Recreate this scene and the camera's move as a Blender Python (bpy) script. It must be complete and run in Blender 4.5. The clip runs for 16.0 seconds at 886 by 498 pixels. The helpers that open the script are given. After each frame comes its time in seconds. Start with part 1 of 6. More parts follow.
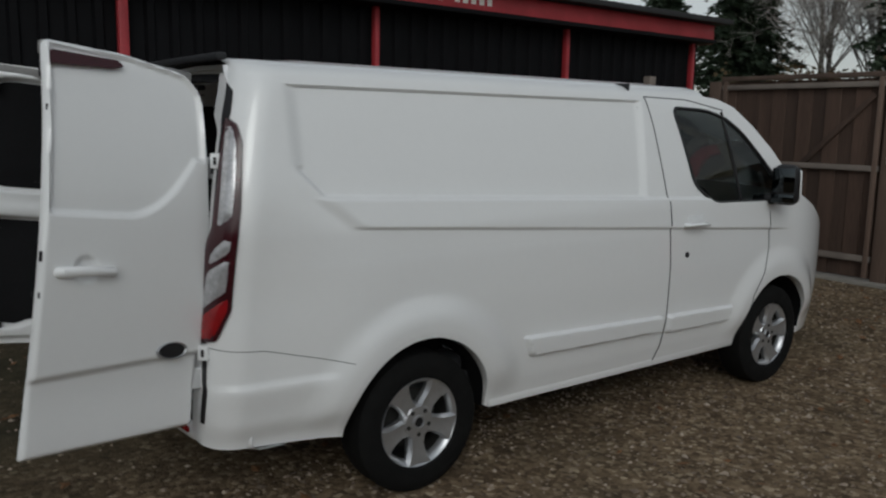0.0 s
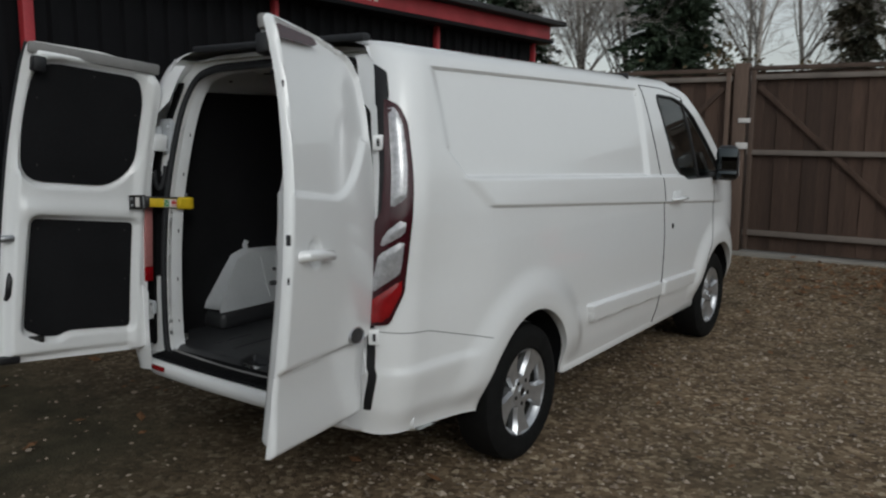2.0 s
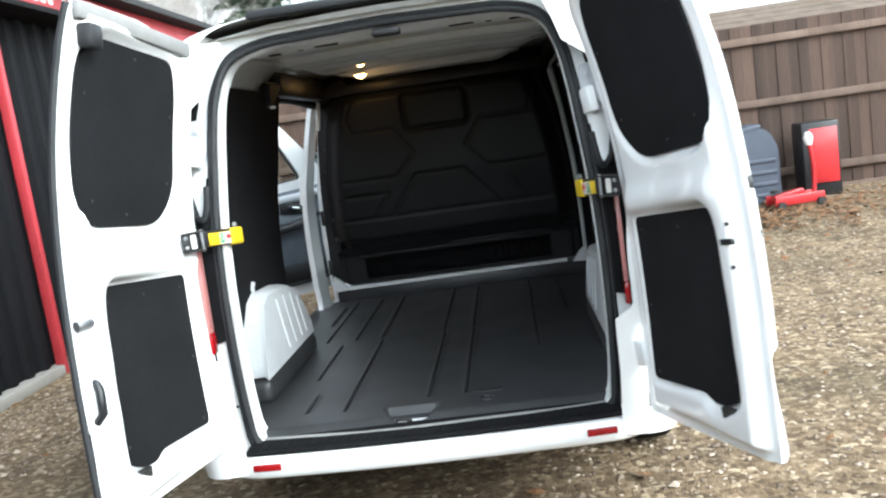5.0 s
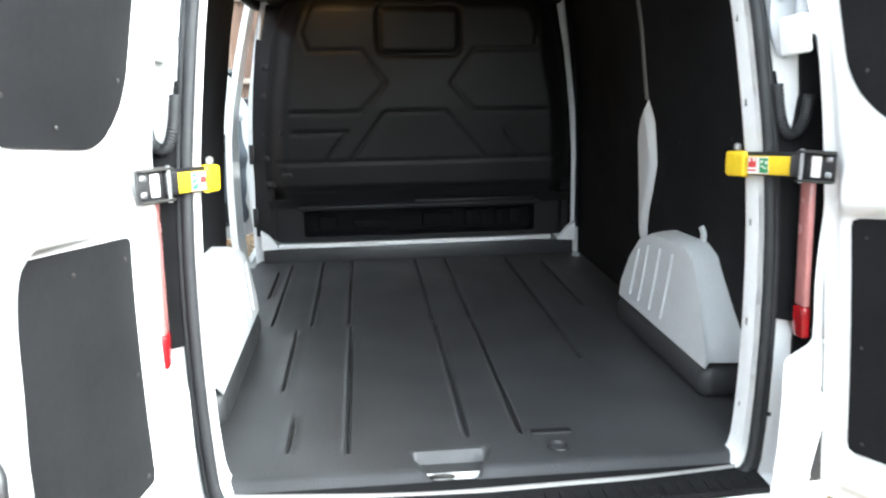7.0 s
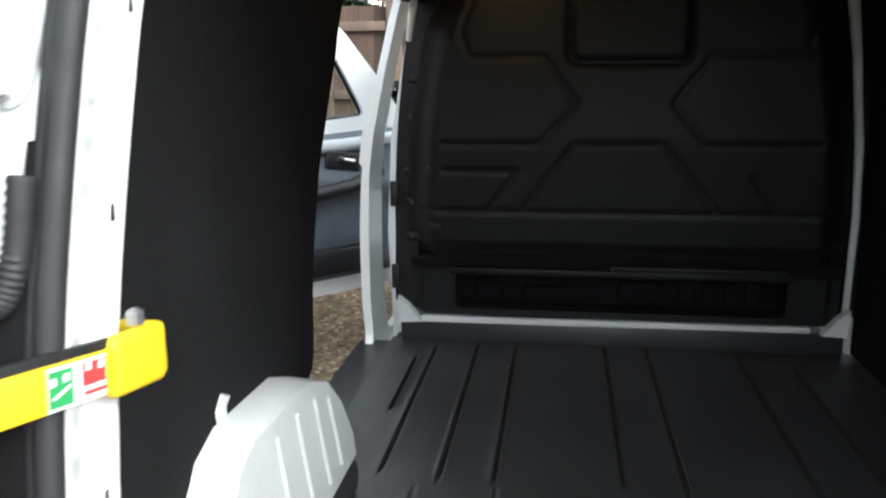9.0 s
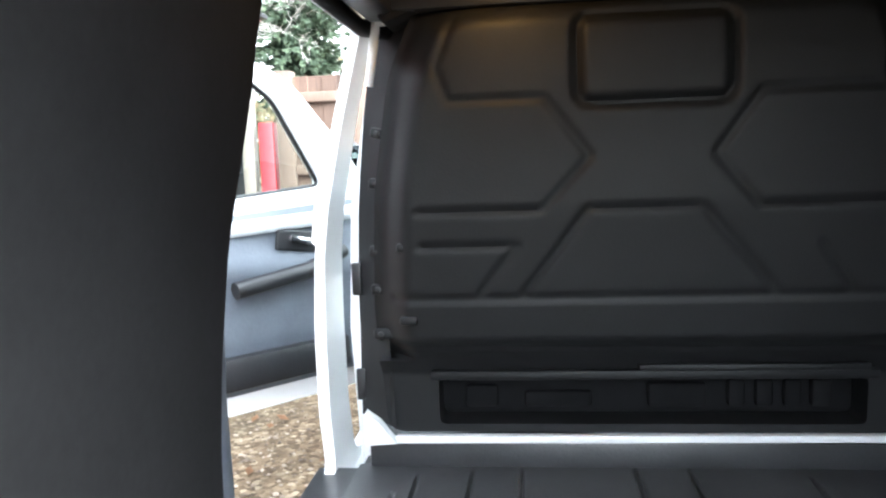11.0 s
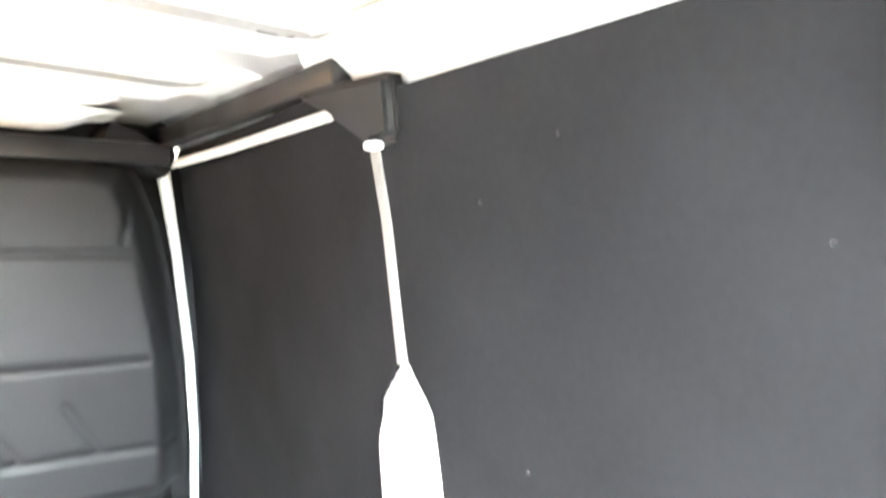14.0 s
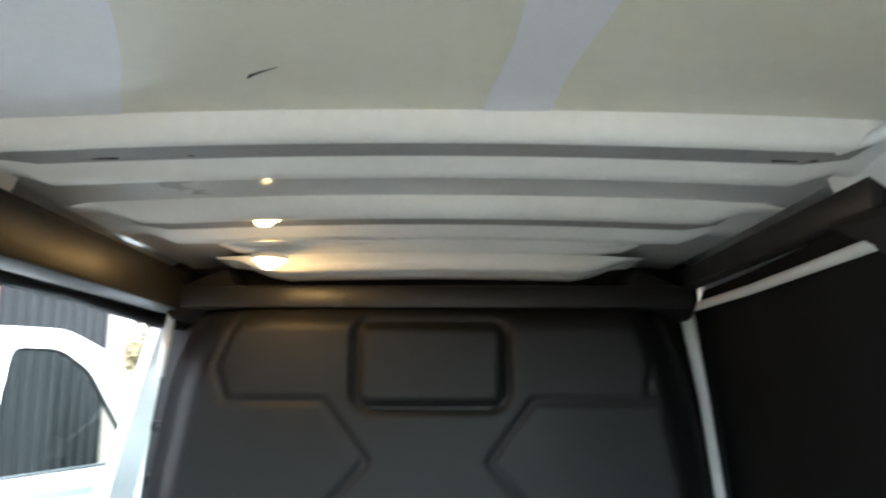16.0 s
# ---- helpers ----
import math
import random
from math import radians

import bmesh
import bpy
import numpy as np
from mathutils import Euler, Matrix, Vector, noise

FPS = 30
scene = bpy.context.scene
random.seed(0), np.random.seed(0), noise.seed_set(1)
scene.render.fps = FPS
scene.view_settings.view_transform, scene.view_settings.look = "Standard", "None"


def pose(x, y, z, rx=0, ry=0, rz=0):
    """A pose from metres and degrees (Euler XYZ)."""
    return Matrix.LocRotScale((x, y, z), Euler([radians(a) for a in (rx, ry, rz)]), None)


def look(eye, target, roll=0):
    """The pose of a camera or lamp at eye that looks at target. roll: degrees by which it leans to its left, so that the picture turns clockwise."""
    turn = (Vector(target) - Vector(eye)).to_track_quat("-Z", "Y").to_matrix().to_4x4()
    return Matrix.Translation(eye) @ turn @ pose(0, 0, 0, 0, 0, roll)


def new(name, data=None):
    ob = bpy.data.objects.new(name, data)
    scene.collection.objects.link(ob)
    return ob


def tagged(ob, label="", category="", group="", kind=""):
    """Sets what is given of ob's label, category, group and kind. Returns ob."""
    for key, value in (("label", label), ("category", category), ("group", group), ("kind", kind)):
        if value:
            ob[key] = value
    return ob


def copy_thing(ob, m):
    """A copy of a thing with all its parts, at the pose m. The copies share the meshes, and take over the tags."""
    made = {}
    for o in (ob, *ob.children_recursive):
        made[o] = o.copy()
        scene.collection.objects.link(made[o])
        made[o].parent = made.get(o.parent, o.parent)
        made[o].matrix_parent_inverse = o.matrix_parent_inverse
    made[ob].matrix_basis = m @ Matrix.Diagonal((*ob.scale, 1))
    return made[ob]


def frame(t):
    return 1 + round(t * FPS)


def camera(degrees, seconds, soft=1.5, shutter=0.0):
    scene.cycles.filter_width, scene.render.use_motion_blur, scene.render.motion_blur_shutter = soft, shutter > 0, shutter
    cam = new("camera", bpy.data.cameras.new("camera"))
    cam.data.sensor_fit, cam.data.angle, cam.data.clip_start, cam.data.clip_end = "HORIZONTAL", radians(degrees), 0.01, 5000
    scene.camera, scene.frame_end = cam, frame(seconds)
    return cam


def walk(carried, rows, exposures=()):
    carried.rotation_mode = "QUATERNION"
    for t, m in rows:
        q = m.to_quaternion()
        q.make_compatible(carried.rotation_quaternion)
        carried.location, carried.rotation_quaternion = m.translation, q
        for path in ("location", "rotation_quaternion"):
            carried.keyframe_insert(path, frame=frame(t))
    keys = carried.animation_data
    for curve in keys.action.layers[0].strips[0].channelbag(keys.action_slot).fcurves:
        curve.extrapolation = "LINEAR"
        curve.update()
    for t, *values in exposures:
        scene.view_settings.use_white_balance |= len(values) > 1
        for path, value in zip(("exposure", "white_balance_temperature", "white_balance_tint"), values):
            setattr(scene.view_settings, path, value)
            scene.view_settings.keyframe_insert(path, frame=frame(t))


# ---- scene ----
cam = camera(57.5, 16.0, soft=2.2, shutter=0.4)

PATH = [
    (0, (3.889, -1.099, 1.726), (2.314, 0.095, 1.419), 1.0),
    (0.5, (3.641, -1.405, 1.704), (2.123, -0.137, 1.405), -1.1),
    (1, (3.387, -1.743, 1.649), (1.946, -0.382, 1.379), -0.0),
    (1.5, (3.121, -2.055, 1.607), (1.829, -0.557, 1.310), -1.7),
    (2, (2.835, -2.348, 1.622), (1.692, -0.734, 1.325), 0.3),
    (2.5, (2.511, -2.580, 1.595), (1.503, -0.875, 1.314), -0.1),
    (3, (2.076, -2.734, 1.575), (1.222, -0.946, 1.304), 0.3),
    (3.5, (1.615, -2.823, 1.563), (0.945, -0.959, 1.287), 0.5),
    (4, (1.168, -2.808, 1.528), (0.657, -0.891, 1.277), -4.3),
    (6.5, (-0.258, -1.951, 1.483), (-0.079, 0.001, 1.085), -2.8),
    (7, (-0.280, -1.640, 1.475), (-0.093, 0.302, 1.035), -0.9),
    (7.5, (-0.296, -1.362, 1.479), (-0.121, 0.577, 1.019), -1.2),
    (8, (-0.229, -1.098, 1.518), (-0.232, 0.849, 1.063), 0.4),
    (8.5, (-0.202, -0.765, 1.522), (-0.479, 1.162, 1.064), -0.3),
    (11, (-0.310, 0.195, 1.432), (-0.534, 2.167, 1.188), -2.1),
    (11.5, (-0.214, 0.224, 1.491), (-0.084, 2.199, 1.205), -0.8),
    (12, (-0.042, 0.189, 1.493), (0.401, 2.120, 1.219), -0.9),
    (12.5, (-0.120, 0.130, 1.494), (0.738, 1.917, 1.235), 0.2),
    (13, (-0.052, 0.080, 1.495), (1.074, 1.719, 1.276), 1.5),
    (13.5, (-0.032, 0.073, 1.521), (1.154, 1.670, 1.311), 0.7),
    (14, (-0.036, 0.097, 1.544), (1.160, 1.700, 1.556), -0.7),
    (14.5, (-0.102, 0.088, 1.576), (1.067, 1.689, 1.837), -2.3),
    (15, (-0.167, 0.114, 1.559), (0.691, 1.871, 1.977), -1.2),
    (15.5, (-0.052, 0.186, 1.573), (0.352, 2.100, 1.990), -0.9),
    (16, (0.038, 0.200, 1.585), (0.034, 2.170, 1.927), 0.1),
]
walk(cam, [(t, look(eye, target, roll)) for t, eye, target, roll in PATH],
     exposures=[(0, -0.88, 6350, 5), (1.5, -0.62, 6350, 5), (2.5, -0.38, 6330, 5), (3.0, -0.05, 6310, 5), (3.5, 0.28, 6230, 4), (4.0, 1.28, 5920, 0), (6.3, 2.75, 6190, 3), (7.5, 3.8, 6150, 1), (8.1, 3.65, 6250, 2), (8.7, 2.4, 6300, 3), (10.8, 4.1, 6050, 4), (11.5, 4.95, 6020, 4), (12.0, 6.15, 6080, 3), (12.5, 6.85, 6150, 2), (13.3, 7.75, 6250, 2), (14.2, 7.7, 6300, 3), (14.6, 5.9, 6300, 3), (15.0, 5.05, 6050, 2), (15.4, 4.6, 5750, -3), (16.0, 4.55, 5750, -3)])

# ---- light ----
world = bpy.data.worlds.new("overcast_sky")
scene.world = world
world.use_nodes = True
wn, wl = world.node_tree.nodes, world.node_tree.links
sky = wn.new("ShaderNodeTexSky")
sky.sky_type, sky.sun_disc = "NISHITA", False
sky.sun_elevation, sky.sun_rotation = radians(32), radians(125)
sky.dust_density, sky.air_density = 1.2, 1.0
hsv = wn.new("ShaderNodeHueSaturation")
hsv.inputs["Saturation"].default_value = 0.20
wl.new(sky.outputs[0], hsv.inputs["Color"])
# an overcast sky is brighter overhead than at the horizon
wc, wz, wr = wn.new("ShaderNodeTexCoord"), wn.new("ShaderNodeSeparateXYZ"), wn.new("ShaderNodeMapRange")
wl.new(wc.outputs["Generated"], wz.inputs[0])
wl.new(wz.outputs["Z"], wr.inputs["Value"])
wr.inputs["To Min"].default_value, wr.inputs["To Max"].default_value = 1.0, 1.8
wm = wn.new("ShaderNodeVectorMath")
wm.operation = "SCALE"
wl.new(hsv.outputs[0], wm.inputs[0])
wl.new(wr.outputs[0], wm.inputs["Scale"])
wl.new(wm.outputs[0], wn["Background"].inputs[0])
wn["Background"].inputs[1].default_value = 0.13
sun_data = bpy.data.lights.new("sun", "SUN")
sun_data.energy, sun_data.angle, sun_data.color = 0.6, radians(25), (1.0, 0.99, 0.97)
sun = new("sun", sun_data)
sun.matrix_world = look((5.2, -4.0, 4.2), (0, 0, 0))


# ---- materials ----
def mat(name, col, rough=0.6, metal=0.0, coat=0.0, var=0.12, scale=6.0, fine=90.0, bump=0.0, shine=0.13, col2=None, trans=0.0, spec=0.5, emit=None, stops=None):
    """A surface with two scales of variation: broad stains and fine grain."""
    m = bpy.data.materials.new(name)
    m.use_nodes = True
    n, l = m.node_tree.nodes, m.node_tree.links
    b = n["Principled BSDF"]
    b.inputs["Roughness"].default_value, b.inputs["Metallic"].default_value = rough, metal
    b.inputs["Coat Weight"].default_value, b.inputs["Coat Roughness"].default_value = coat, shine
    b.inputs["Transmission Weight"].default_value = trans
    b.inputs["Specular IOR Level"].default_value = spec
    tc = n.new("ShaderNodeTexCoord")
    broad, grain = n.new("ShaderNodeTexNoise"), n.new("ShaderNodeTexNoise")
    broad.inputs["Scale"].default_value, broad.inputs["Detail"].default_value = scale, 5
    grain.inputs["Scale"].default_value, grain.inputs["Detail"].default_value = fine, 3
    for t in (broad, grain):
        l.new(tc.outputs["Object"], t.inputs["Vector"])
    mix = n.new("ShaderNodeMix")
    mix.data_type = "RGBA"
    c2 = col2 or tuple(c * (1 - var) for c in col)
    mix.inputs["A"].default_value, mix.inputs["B"].default_value = (*col, 1), (*c2, 1)
    add = n.new("ShaderNodeMath")
    add.operation = "MULTIPLY_ADD"
    l.new(grain.outputs["Fac"], add.inputs[0])
    add.inputs[1].default_value = 0.5
    l.new(broad.outputs["Fac"], add.inputs[2])
    rng = n.new("ShaderNodeMapRange")
    rng.inputs["From Min"].default_value, rng.inputs["From Max"].default_value = 0.5, 1.0
    l.new(add.outputs[0], rng.inputs["Value"])
    l.new(rng.outputs[0], mix.inputs["Factor"])
    l.new(mix.outputs["Result"], b.inputs["Base Color"])
    rr = n.new("ShaderNodeMapRange")
    rr.inputs["To Min"].default_value, rr.inputs["To Max"].default_value = rough * 0.85, min(1, rough * 1.2)
    l.new(broad.outputs["Fac"], rr.inputs["Value"])
    l.new(rr.outputs[0], b.inputs["Roughness"])
    if bump:
        bp = n.new("ShaderNodeBump")
        bp.inputs["Strength"].default_value, bp.inputs["Distance"].default_value = bump, 0.004
        l.new(grain.outputs["Fac"], bp.inputs["Height"])
        l.new(bp.outputs[0], b.inputs["Normal"])
    if emit:
        b.inputs["Emission Color"].default_value, b.inputs["Emission Strength"].default_value = (*emit[0], 1), emit[1]
    return m


PAINT = mat("white_van_paint", (0.86, 0.865, 0.87), 0.30, coat=1.0, shine=0.05, var=0.025, scale=1.3, fine=30)
INNER = mat("white_inner_metal", (0.82, 0.83, 0.84), 0.42, coat=0.2, var=0.10, scale=3, fine=60)
JAMB = mat("plain_grey_metal", (0.55, 0.57, 0.60), 0.5, var=0.2, scale=5)
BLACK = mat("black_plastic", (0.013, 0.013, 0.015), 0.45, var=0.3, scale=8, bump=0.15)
BULK = mat("moulded_black_plastic", (0.0125, 0.0128, 0.0140), 0.55, var=0.25, scale=3, fine=160, bump=0.12, spec=0.28)
LINER = mat("black_rubber_liner", (0.040, 0.041, 0.044), 0.40, var=0.35, scale=4, fine=140, bump=0.3)
PLY = mat("black_faced_ply", (0.0165, 0.0165, 0.0180), 0.72, var=0.3, scale=3, fine=70, bump=0.05, spec=0.05)
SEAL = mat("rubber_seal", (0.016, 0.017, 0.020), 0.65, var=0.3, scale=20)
TYRE = mat("tyre_rubber", (0.008, 0.008, 0.008), 0.85, var=0.3, scale=15, bump=0.2, spec=0.2)
DEEPBLACK = mat("black_rubber_and_shade", (0.008, 0.008, 0.009), 0.85, var=0.3, scale=10, spec=0.15)
ALLOY = mat("silver_alloy", (0.56, 0.57, 0.59), 0.30, metal=0.75, var=0.15, scale=20)
DARKMETAL = mat("dark_brake_metal", (0.05, 0.048, 0.045), 0.6, metal=0.5, var=0.4, scale=25)
CHROME = mat("chrome", (0.7, 0.7, 0.72), 0.12, metal=1.0, var=0.05)
STEEL = mat("galvanised_steel", (0.42, 0.43, 0.45), 0.38, metal=0.9, var=0.2, scale=30)
FLANK = mat("pale_pink_lens_edge", (0.48, 0.20, 0.19), 0.25, coat=0.6, var=0.2, scale=20)
REDLENS = mat("red_lens", (0.30, 0.006, 0.010), 0.15, coat=0.4, var=0.3, scale=25)
DEEPRED = mat("dark_red_lens", (0.045, 0.003, 0.008), 0.20, coat=0.25, var=0.3, scale=25)
CLEARLENS = mat("silver_clear_lens", (0.52, 0.52, 0.54), 0.18, metal=0.35, coat=1.0, var=0.35, scale=30, fine=60)
YELLOW = mat("yellow_webbing", (0.75, 0.52, 0.015), 0.55, var=0.15, scale=40, bump=0.2)
TAGGREEN = mat("green_tag", (0.03, 0.25, 0.08), 0.5, var=0.2)
TAGRED = mat("red_tag", (0.55, 0.04, 0.04), 0.5, var=0.2)
ARCH = mat("grey_white_arch_plastic", (0.66, 0.68, 0.70), 0.4, var=0.12, scale=5, fine=80, bump=0.05)
SKIN = mat("cream_roof_skin", (0.69, 0.675, 0.59), 0.32, coat=0.15, var=0.10, scale=2.2, fine=40)
SHADESKIN = mat("shade_greyed_roof_paint", (0.54, 0.545, 0.56), 0.28, coat=0.3, var=0.14, scale=3, fine=50)
TROUGHGREY = mat("mid_grey_steel", (0.36, 0.36, 0.365), 0.55, var=0.25, scale=5, fine=60)
BAND = mat("lavender_roof_band", (0.72, 0.73, 0.80), 0.3, coat=0.15, var=0.08)
BLUEGREY = mat("grey_door_trim", (0.11, 0.125, 0.15), 0.6, var=0.2, scale=8, bump=0.2)
SEATCLOTH = mat("dark_seat_cloth", (0.03, 0.032, 0.036), 0.9, var=0.3, bump=0.4)
CHAR = mat("black_cladding_paint", (0.0062, 0.0062, 0.0076), 0.65, var=0.35, scale=2, fine=25, bump=0.1, spec=0.14)
REDPAINT = mat("red_painted_timber", (0.42, 0.035, 0.045), 0.5, var=0.35, scale=3, fine=40, bump=0.15)
LETTER = mat("white_lettering", (0.75, 0.72, 0.70), 0.6, var=0.1)
FELT = mat("dark_roof_felt", (0.03, 0.03, 0.032), 0.9, var=0.4, scale=3, bump=0.4)
CONCRETE = mat("concrete", (0.30, 0.28, 0.25), 0.85, var=0.3, scale=3, bump=0.4)
TILE = mat("brown_roof_tile", (0.13, 0.095, 0.07), 0.85, var=0.4, scale=2, fine=20, bump=0.4)
RENDERWALL = mat("pale_house_render", (0.55, 0.50, 0.44), 0.85, var=0.2, scale=1)
BARK = mat("birch_bark", (0.52, 0.49, 0.46), 0.85, var=0.5, scale=9, bump=0.4, col2=(0.12, 0.10, 0.085))
TWIG = mat("bare_twig", (0.60, 0.56, 0.53), 0.85, var=0.4, scale=6)
DARKBARK = mat("dark_bark", (0.06, 0.045, 0.035), 0.9, var=0.4, scale=9, bump=0.5)
NEEDLE = mat("conifer_needles", (0.022, 0.042, 0.024), 0.75, var=0.5, scale=2, fine=15, col2=(0.045, 0.065, 0.035))
CEDAR = mat("russet_green_needles", (0.095, 0.068, 0.045), 0.75, var=0.5, scale=1.2, fine=12, col2=(0.035, 0.050, 0.030))
GALV = mat("pale_weathered_rail", (0.215, 0.180, 0.155), 0.7, var=0.3, scale=5, bump=0.2)
HEDGE = mat("autumn_hedge_leaf", (0.10, 0.055, 0.025), 0.8, var=0.4, scale=3, fine=20, col2=(0.05, 0.055, 0.025))
LIPGREY = mat("grey_door_lip", (0.24, 0.235, 0.23), 0.6, var=0.2, scale=6)
LEAF = mat("fallen_leaf", (0.19, 0.095, 0.040), 0.8, var=0.5, scale=40, fine=200, col2=(0.12, 0.055, 0.022))
JACKRED = mat("red_enamel", (0.5, 0.025, 0.03), 0.35, coat=0.3, var=0.2, scale=10)
BINGREY = mat("slate_blue_plastic", (0.060, 0.072, 0.100), 0.55, var=0.25, scale=6, bump=0.1)
LAMPGLOW = mat("lit_lamp_lens", (0.9, 0.7, 0.4), 0.4, emit=((1.0, 0.54, 0.18), 7.0))


def wood(name, a, b):
    m = mat(name, a, 0.85, var=0.3, scale=4, bump=0.35, col2=b)
    n, l = m.node_tree.nodes, m.node_tree.links
    tc = next(x for x in n if x.type == "TEX_COORD")
    mp = n.new("ShaderNodeMapping")
    mp.inputs["Scale"].default_value = (1, 1, 0.07)
    info = n.new("ShaderNodeObjectInfo")
    off = n.new("ShaderNodeVectorMath")
    off.operation = "SCALE"
    off.inputs[0].default_value = (13, 7, 5)
    l.new(info.outputs["Random"], off.inputs["Scale"])
    l.new(off.outputs[0], mp.inputs["Location"])
    l.new(tc.outputs["Object"], mp.inputs["Vector"])
    for t in [x for x in n if x.type == "TEX_NOISE"]:
        l.new(mp.outputs[0], t.inputs["Vector"])
    mix = next(x for x in n if x.type == "MIX")
    h = n.new("ShaderNodeHueSaturation")
    v = n.new("ShaderNodeMapRange")
    v.inputs["To Min"].default_value, v.inputs["To Max"].default_value = 0.60, 1.22
    l.new(info.outputs["Random"], v.inputs["Value"])
    l.new(v.outputs[0], h.inputs["Value"])
    l.new(mix.outputs["Result"], h.inputs["Color"])
    l.new(h.outputs[0], n["Principled BSDF"].inputs["Base Color"])
    return m


FENCEWOOD = wood("weathered_fence_wood", (0.100, 0.060, 0.043), (0.043, 0.026, 0.019))
POSTWOOD = wood("grey_fence_post_wood", (0.145, 0.098, 0.075), (0.075, 0.050, 0.038))


def gravel_mat():
    m = bpy.data.materials.new("brown_gravel")
    m.use_nodes = True
    n, l = m.node_tree.nodes, m.node_tree.links
    b = n["Principled BSDF"]
    b.inputs["Roughness"].default_value = 0.9
    b.inputs["Specular IOR Level"].default_value = 0.2
    tc = n.new("ShaderNodeTexCoord")
    v = n.new("ShaderNodeTexVoronoi")
    v.inputs["Scale"].default_value = 36
    v2 = n.new("ShaderNodeTexVoronoi")
    v2.inputs["Scale"].default_value = 105
    big = n.new("ShaderNodeTexNoise")
    big.inputs["Scale"].default_value, big.inputs["Detail"].default_value = 0.55, 7
    for t in (v, v2, big):
        l.new(tc.outputs["Object"], t.inputs["Vector"])
    ramp = n.new("ShaderNodeValToRGB")
    e = ramp.color_ramp.elements
    e[0].position, e[0].color = 0.0, (0.080, 0.056, 0.036, 1)
    e[1].position, e[1].color = 1.0, (0.38, 0.31, 0.22, 1)
    for p, c in ((0.35, (0.142, 0.102, 0.065, 1)), (0.65, (0.180, 0.131, 0.085, 1)), (0.88, (0.240, 0.182, 0.122, 1))):
        k = e.new(p)
        k.color = c
    sep = n.new("ShaderNodeSeparateColor")
    l.new(v.outputs["Color"], sep.inputs[0])
    l.new(sep.outputs[0], ramp.inputs[0])
    dirt = n.new("ShaderNodeMix")
    dirt.data_type = "RGBA"
    dirt.inputs["B"].default_value = (0.054, 0.047, 0.030, 1)
    rng = n.new("ShaderNodeMapRange")
    rng.inputs["From Min"].default_value, rng.inputs["From Max"].default_value = 0.48, 0.72
    rng.inputs["To Max"].default_value = 0.75
    l.new(big.outputs["Fac"], rng.inputs["Value"])
    # trodden mossy earth near the shed, behind the van
    xyz = n.new("ShaderNodeSeparateXYZ")
    l.new(tc.outputs["Object"], xyz.inputs[0])
    sx, sy = n.new("ShaderNodeMapRange"), n.new("ShaderNodeMapRange")
    sx.inputs["From Min"].default_value, sx.inputs["From Max"].default_value = 0.5, -0.9
    sy.inputs["From Min"].default_value, sy.inputs["From Max"].default_value = 1.2, 0.0
    l.new(xyz.outputs[0], sx.inputs["Value"])
    l.new(xyz.outputs[1], sy.inputs["Value"])
    both, soft, most = n.new("ShaderNodeMath"), n.new("ShaderNodeMath"), n.new("ShaderNodeMath")
    both.operation, soft.operation, most.operation = "MULTIPLY", "MULTIPLY", "MAXIMUM"
    l.new(sx.outputs[0], both.inputs[0])
    l.new(sy.outputs[0], both.inputs[1])
    wide = n.new("ShaderNodeMapRange")
    wide.inputs["From Min"].default_value, wide.inputs["From Max"].default_value = 0.22, 0.46
    l.new(big.outputs["Fac"], wide.inputs["Value"])
    l.new(both.outputs[0], soft.inputs[0])
    l.new(wide.outputs[0], soft.inputs[1])
    l.new(soft.outputs[0], most.inputs[0])
    l.new(rng.outputs[0], most.inputs[1])
    l.new(most.outputs[0], dirt.inputs["Factor"])
    l.new(ramp.outputs[0], dirt.inputs["A"])
    # mottling at arm's length: damp and dry, fines and stones
    mid = n.new("ShaderNodeTexNoise")
    mid.inputs["Scale"].default_value, mid.inputs["Detail"].default_value, mid.inputs["Roughness"].default_value = 5.0, 8, 0.7
    l.new(tc.outputs["Object"], mid.inputs["Vector"])
    lev = n.new("ShaderNodeMapRange")
    lev.inputs["From Min"].default_value, lev.inputs["From Max"].default_value = 0.32, 0.68
    lev.inputs["To Min"].default_value, lev.inputs["To Max"].default_value = 0.66, 1.46
    l.new(mid.outputs["Fac"], lev.inputs["Value"])
    tone = n.new("ShaderNodeHueSaturation")
    tone.inputs["Saturation"].default_value = 1.05
    l.new(lev.outputs[0], tone.inputs["Value"])
    l.new(dirt.outputs["Result"], tone.inputs["Color"])
    l.new(tone.outputs[0], b.inputs["Base Color"])
    bp = n.new("ShaderNodeBump")
    bp.inputs["Strength"].default_value, bp.inputs["Distance"].default_value = 0.6, 0.010
    sm = n.new("ShaderNodeMath")
    sm.operation = "ADD"
    l.new(v.outputs["Distance"], sm.inputs[0])
    l.new(v2.outputs["Distance"], sm.inputs[1])
    bp.invert = True
    l.new(sm.outputs[0], bp.inputs["Height"])
    l.new(bp.outputs[0], b.inputs["Normal"])
    return m


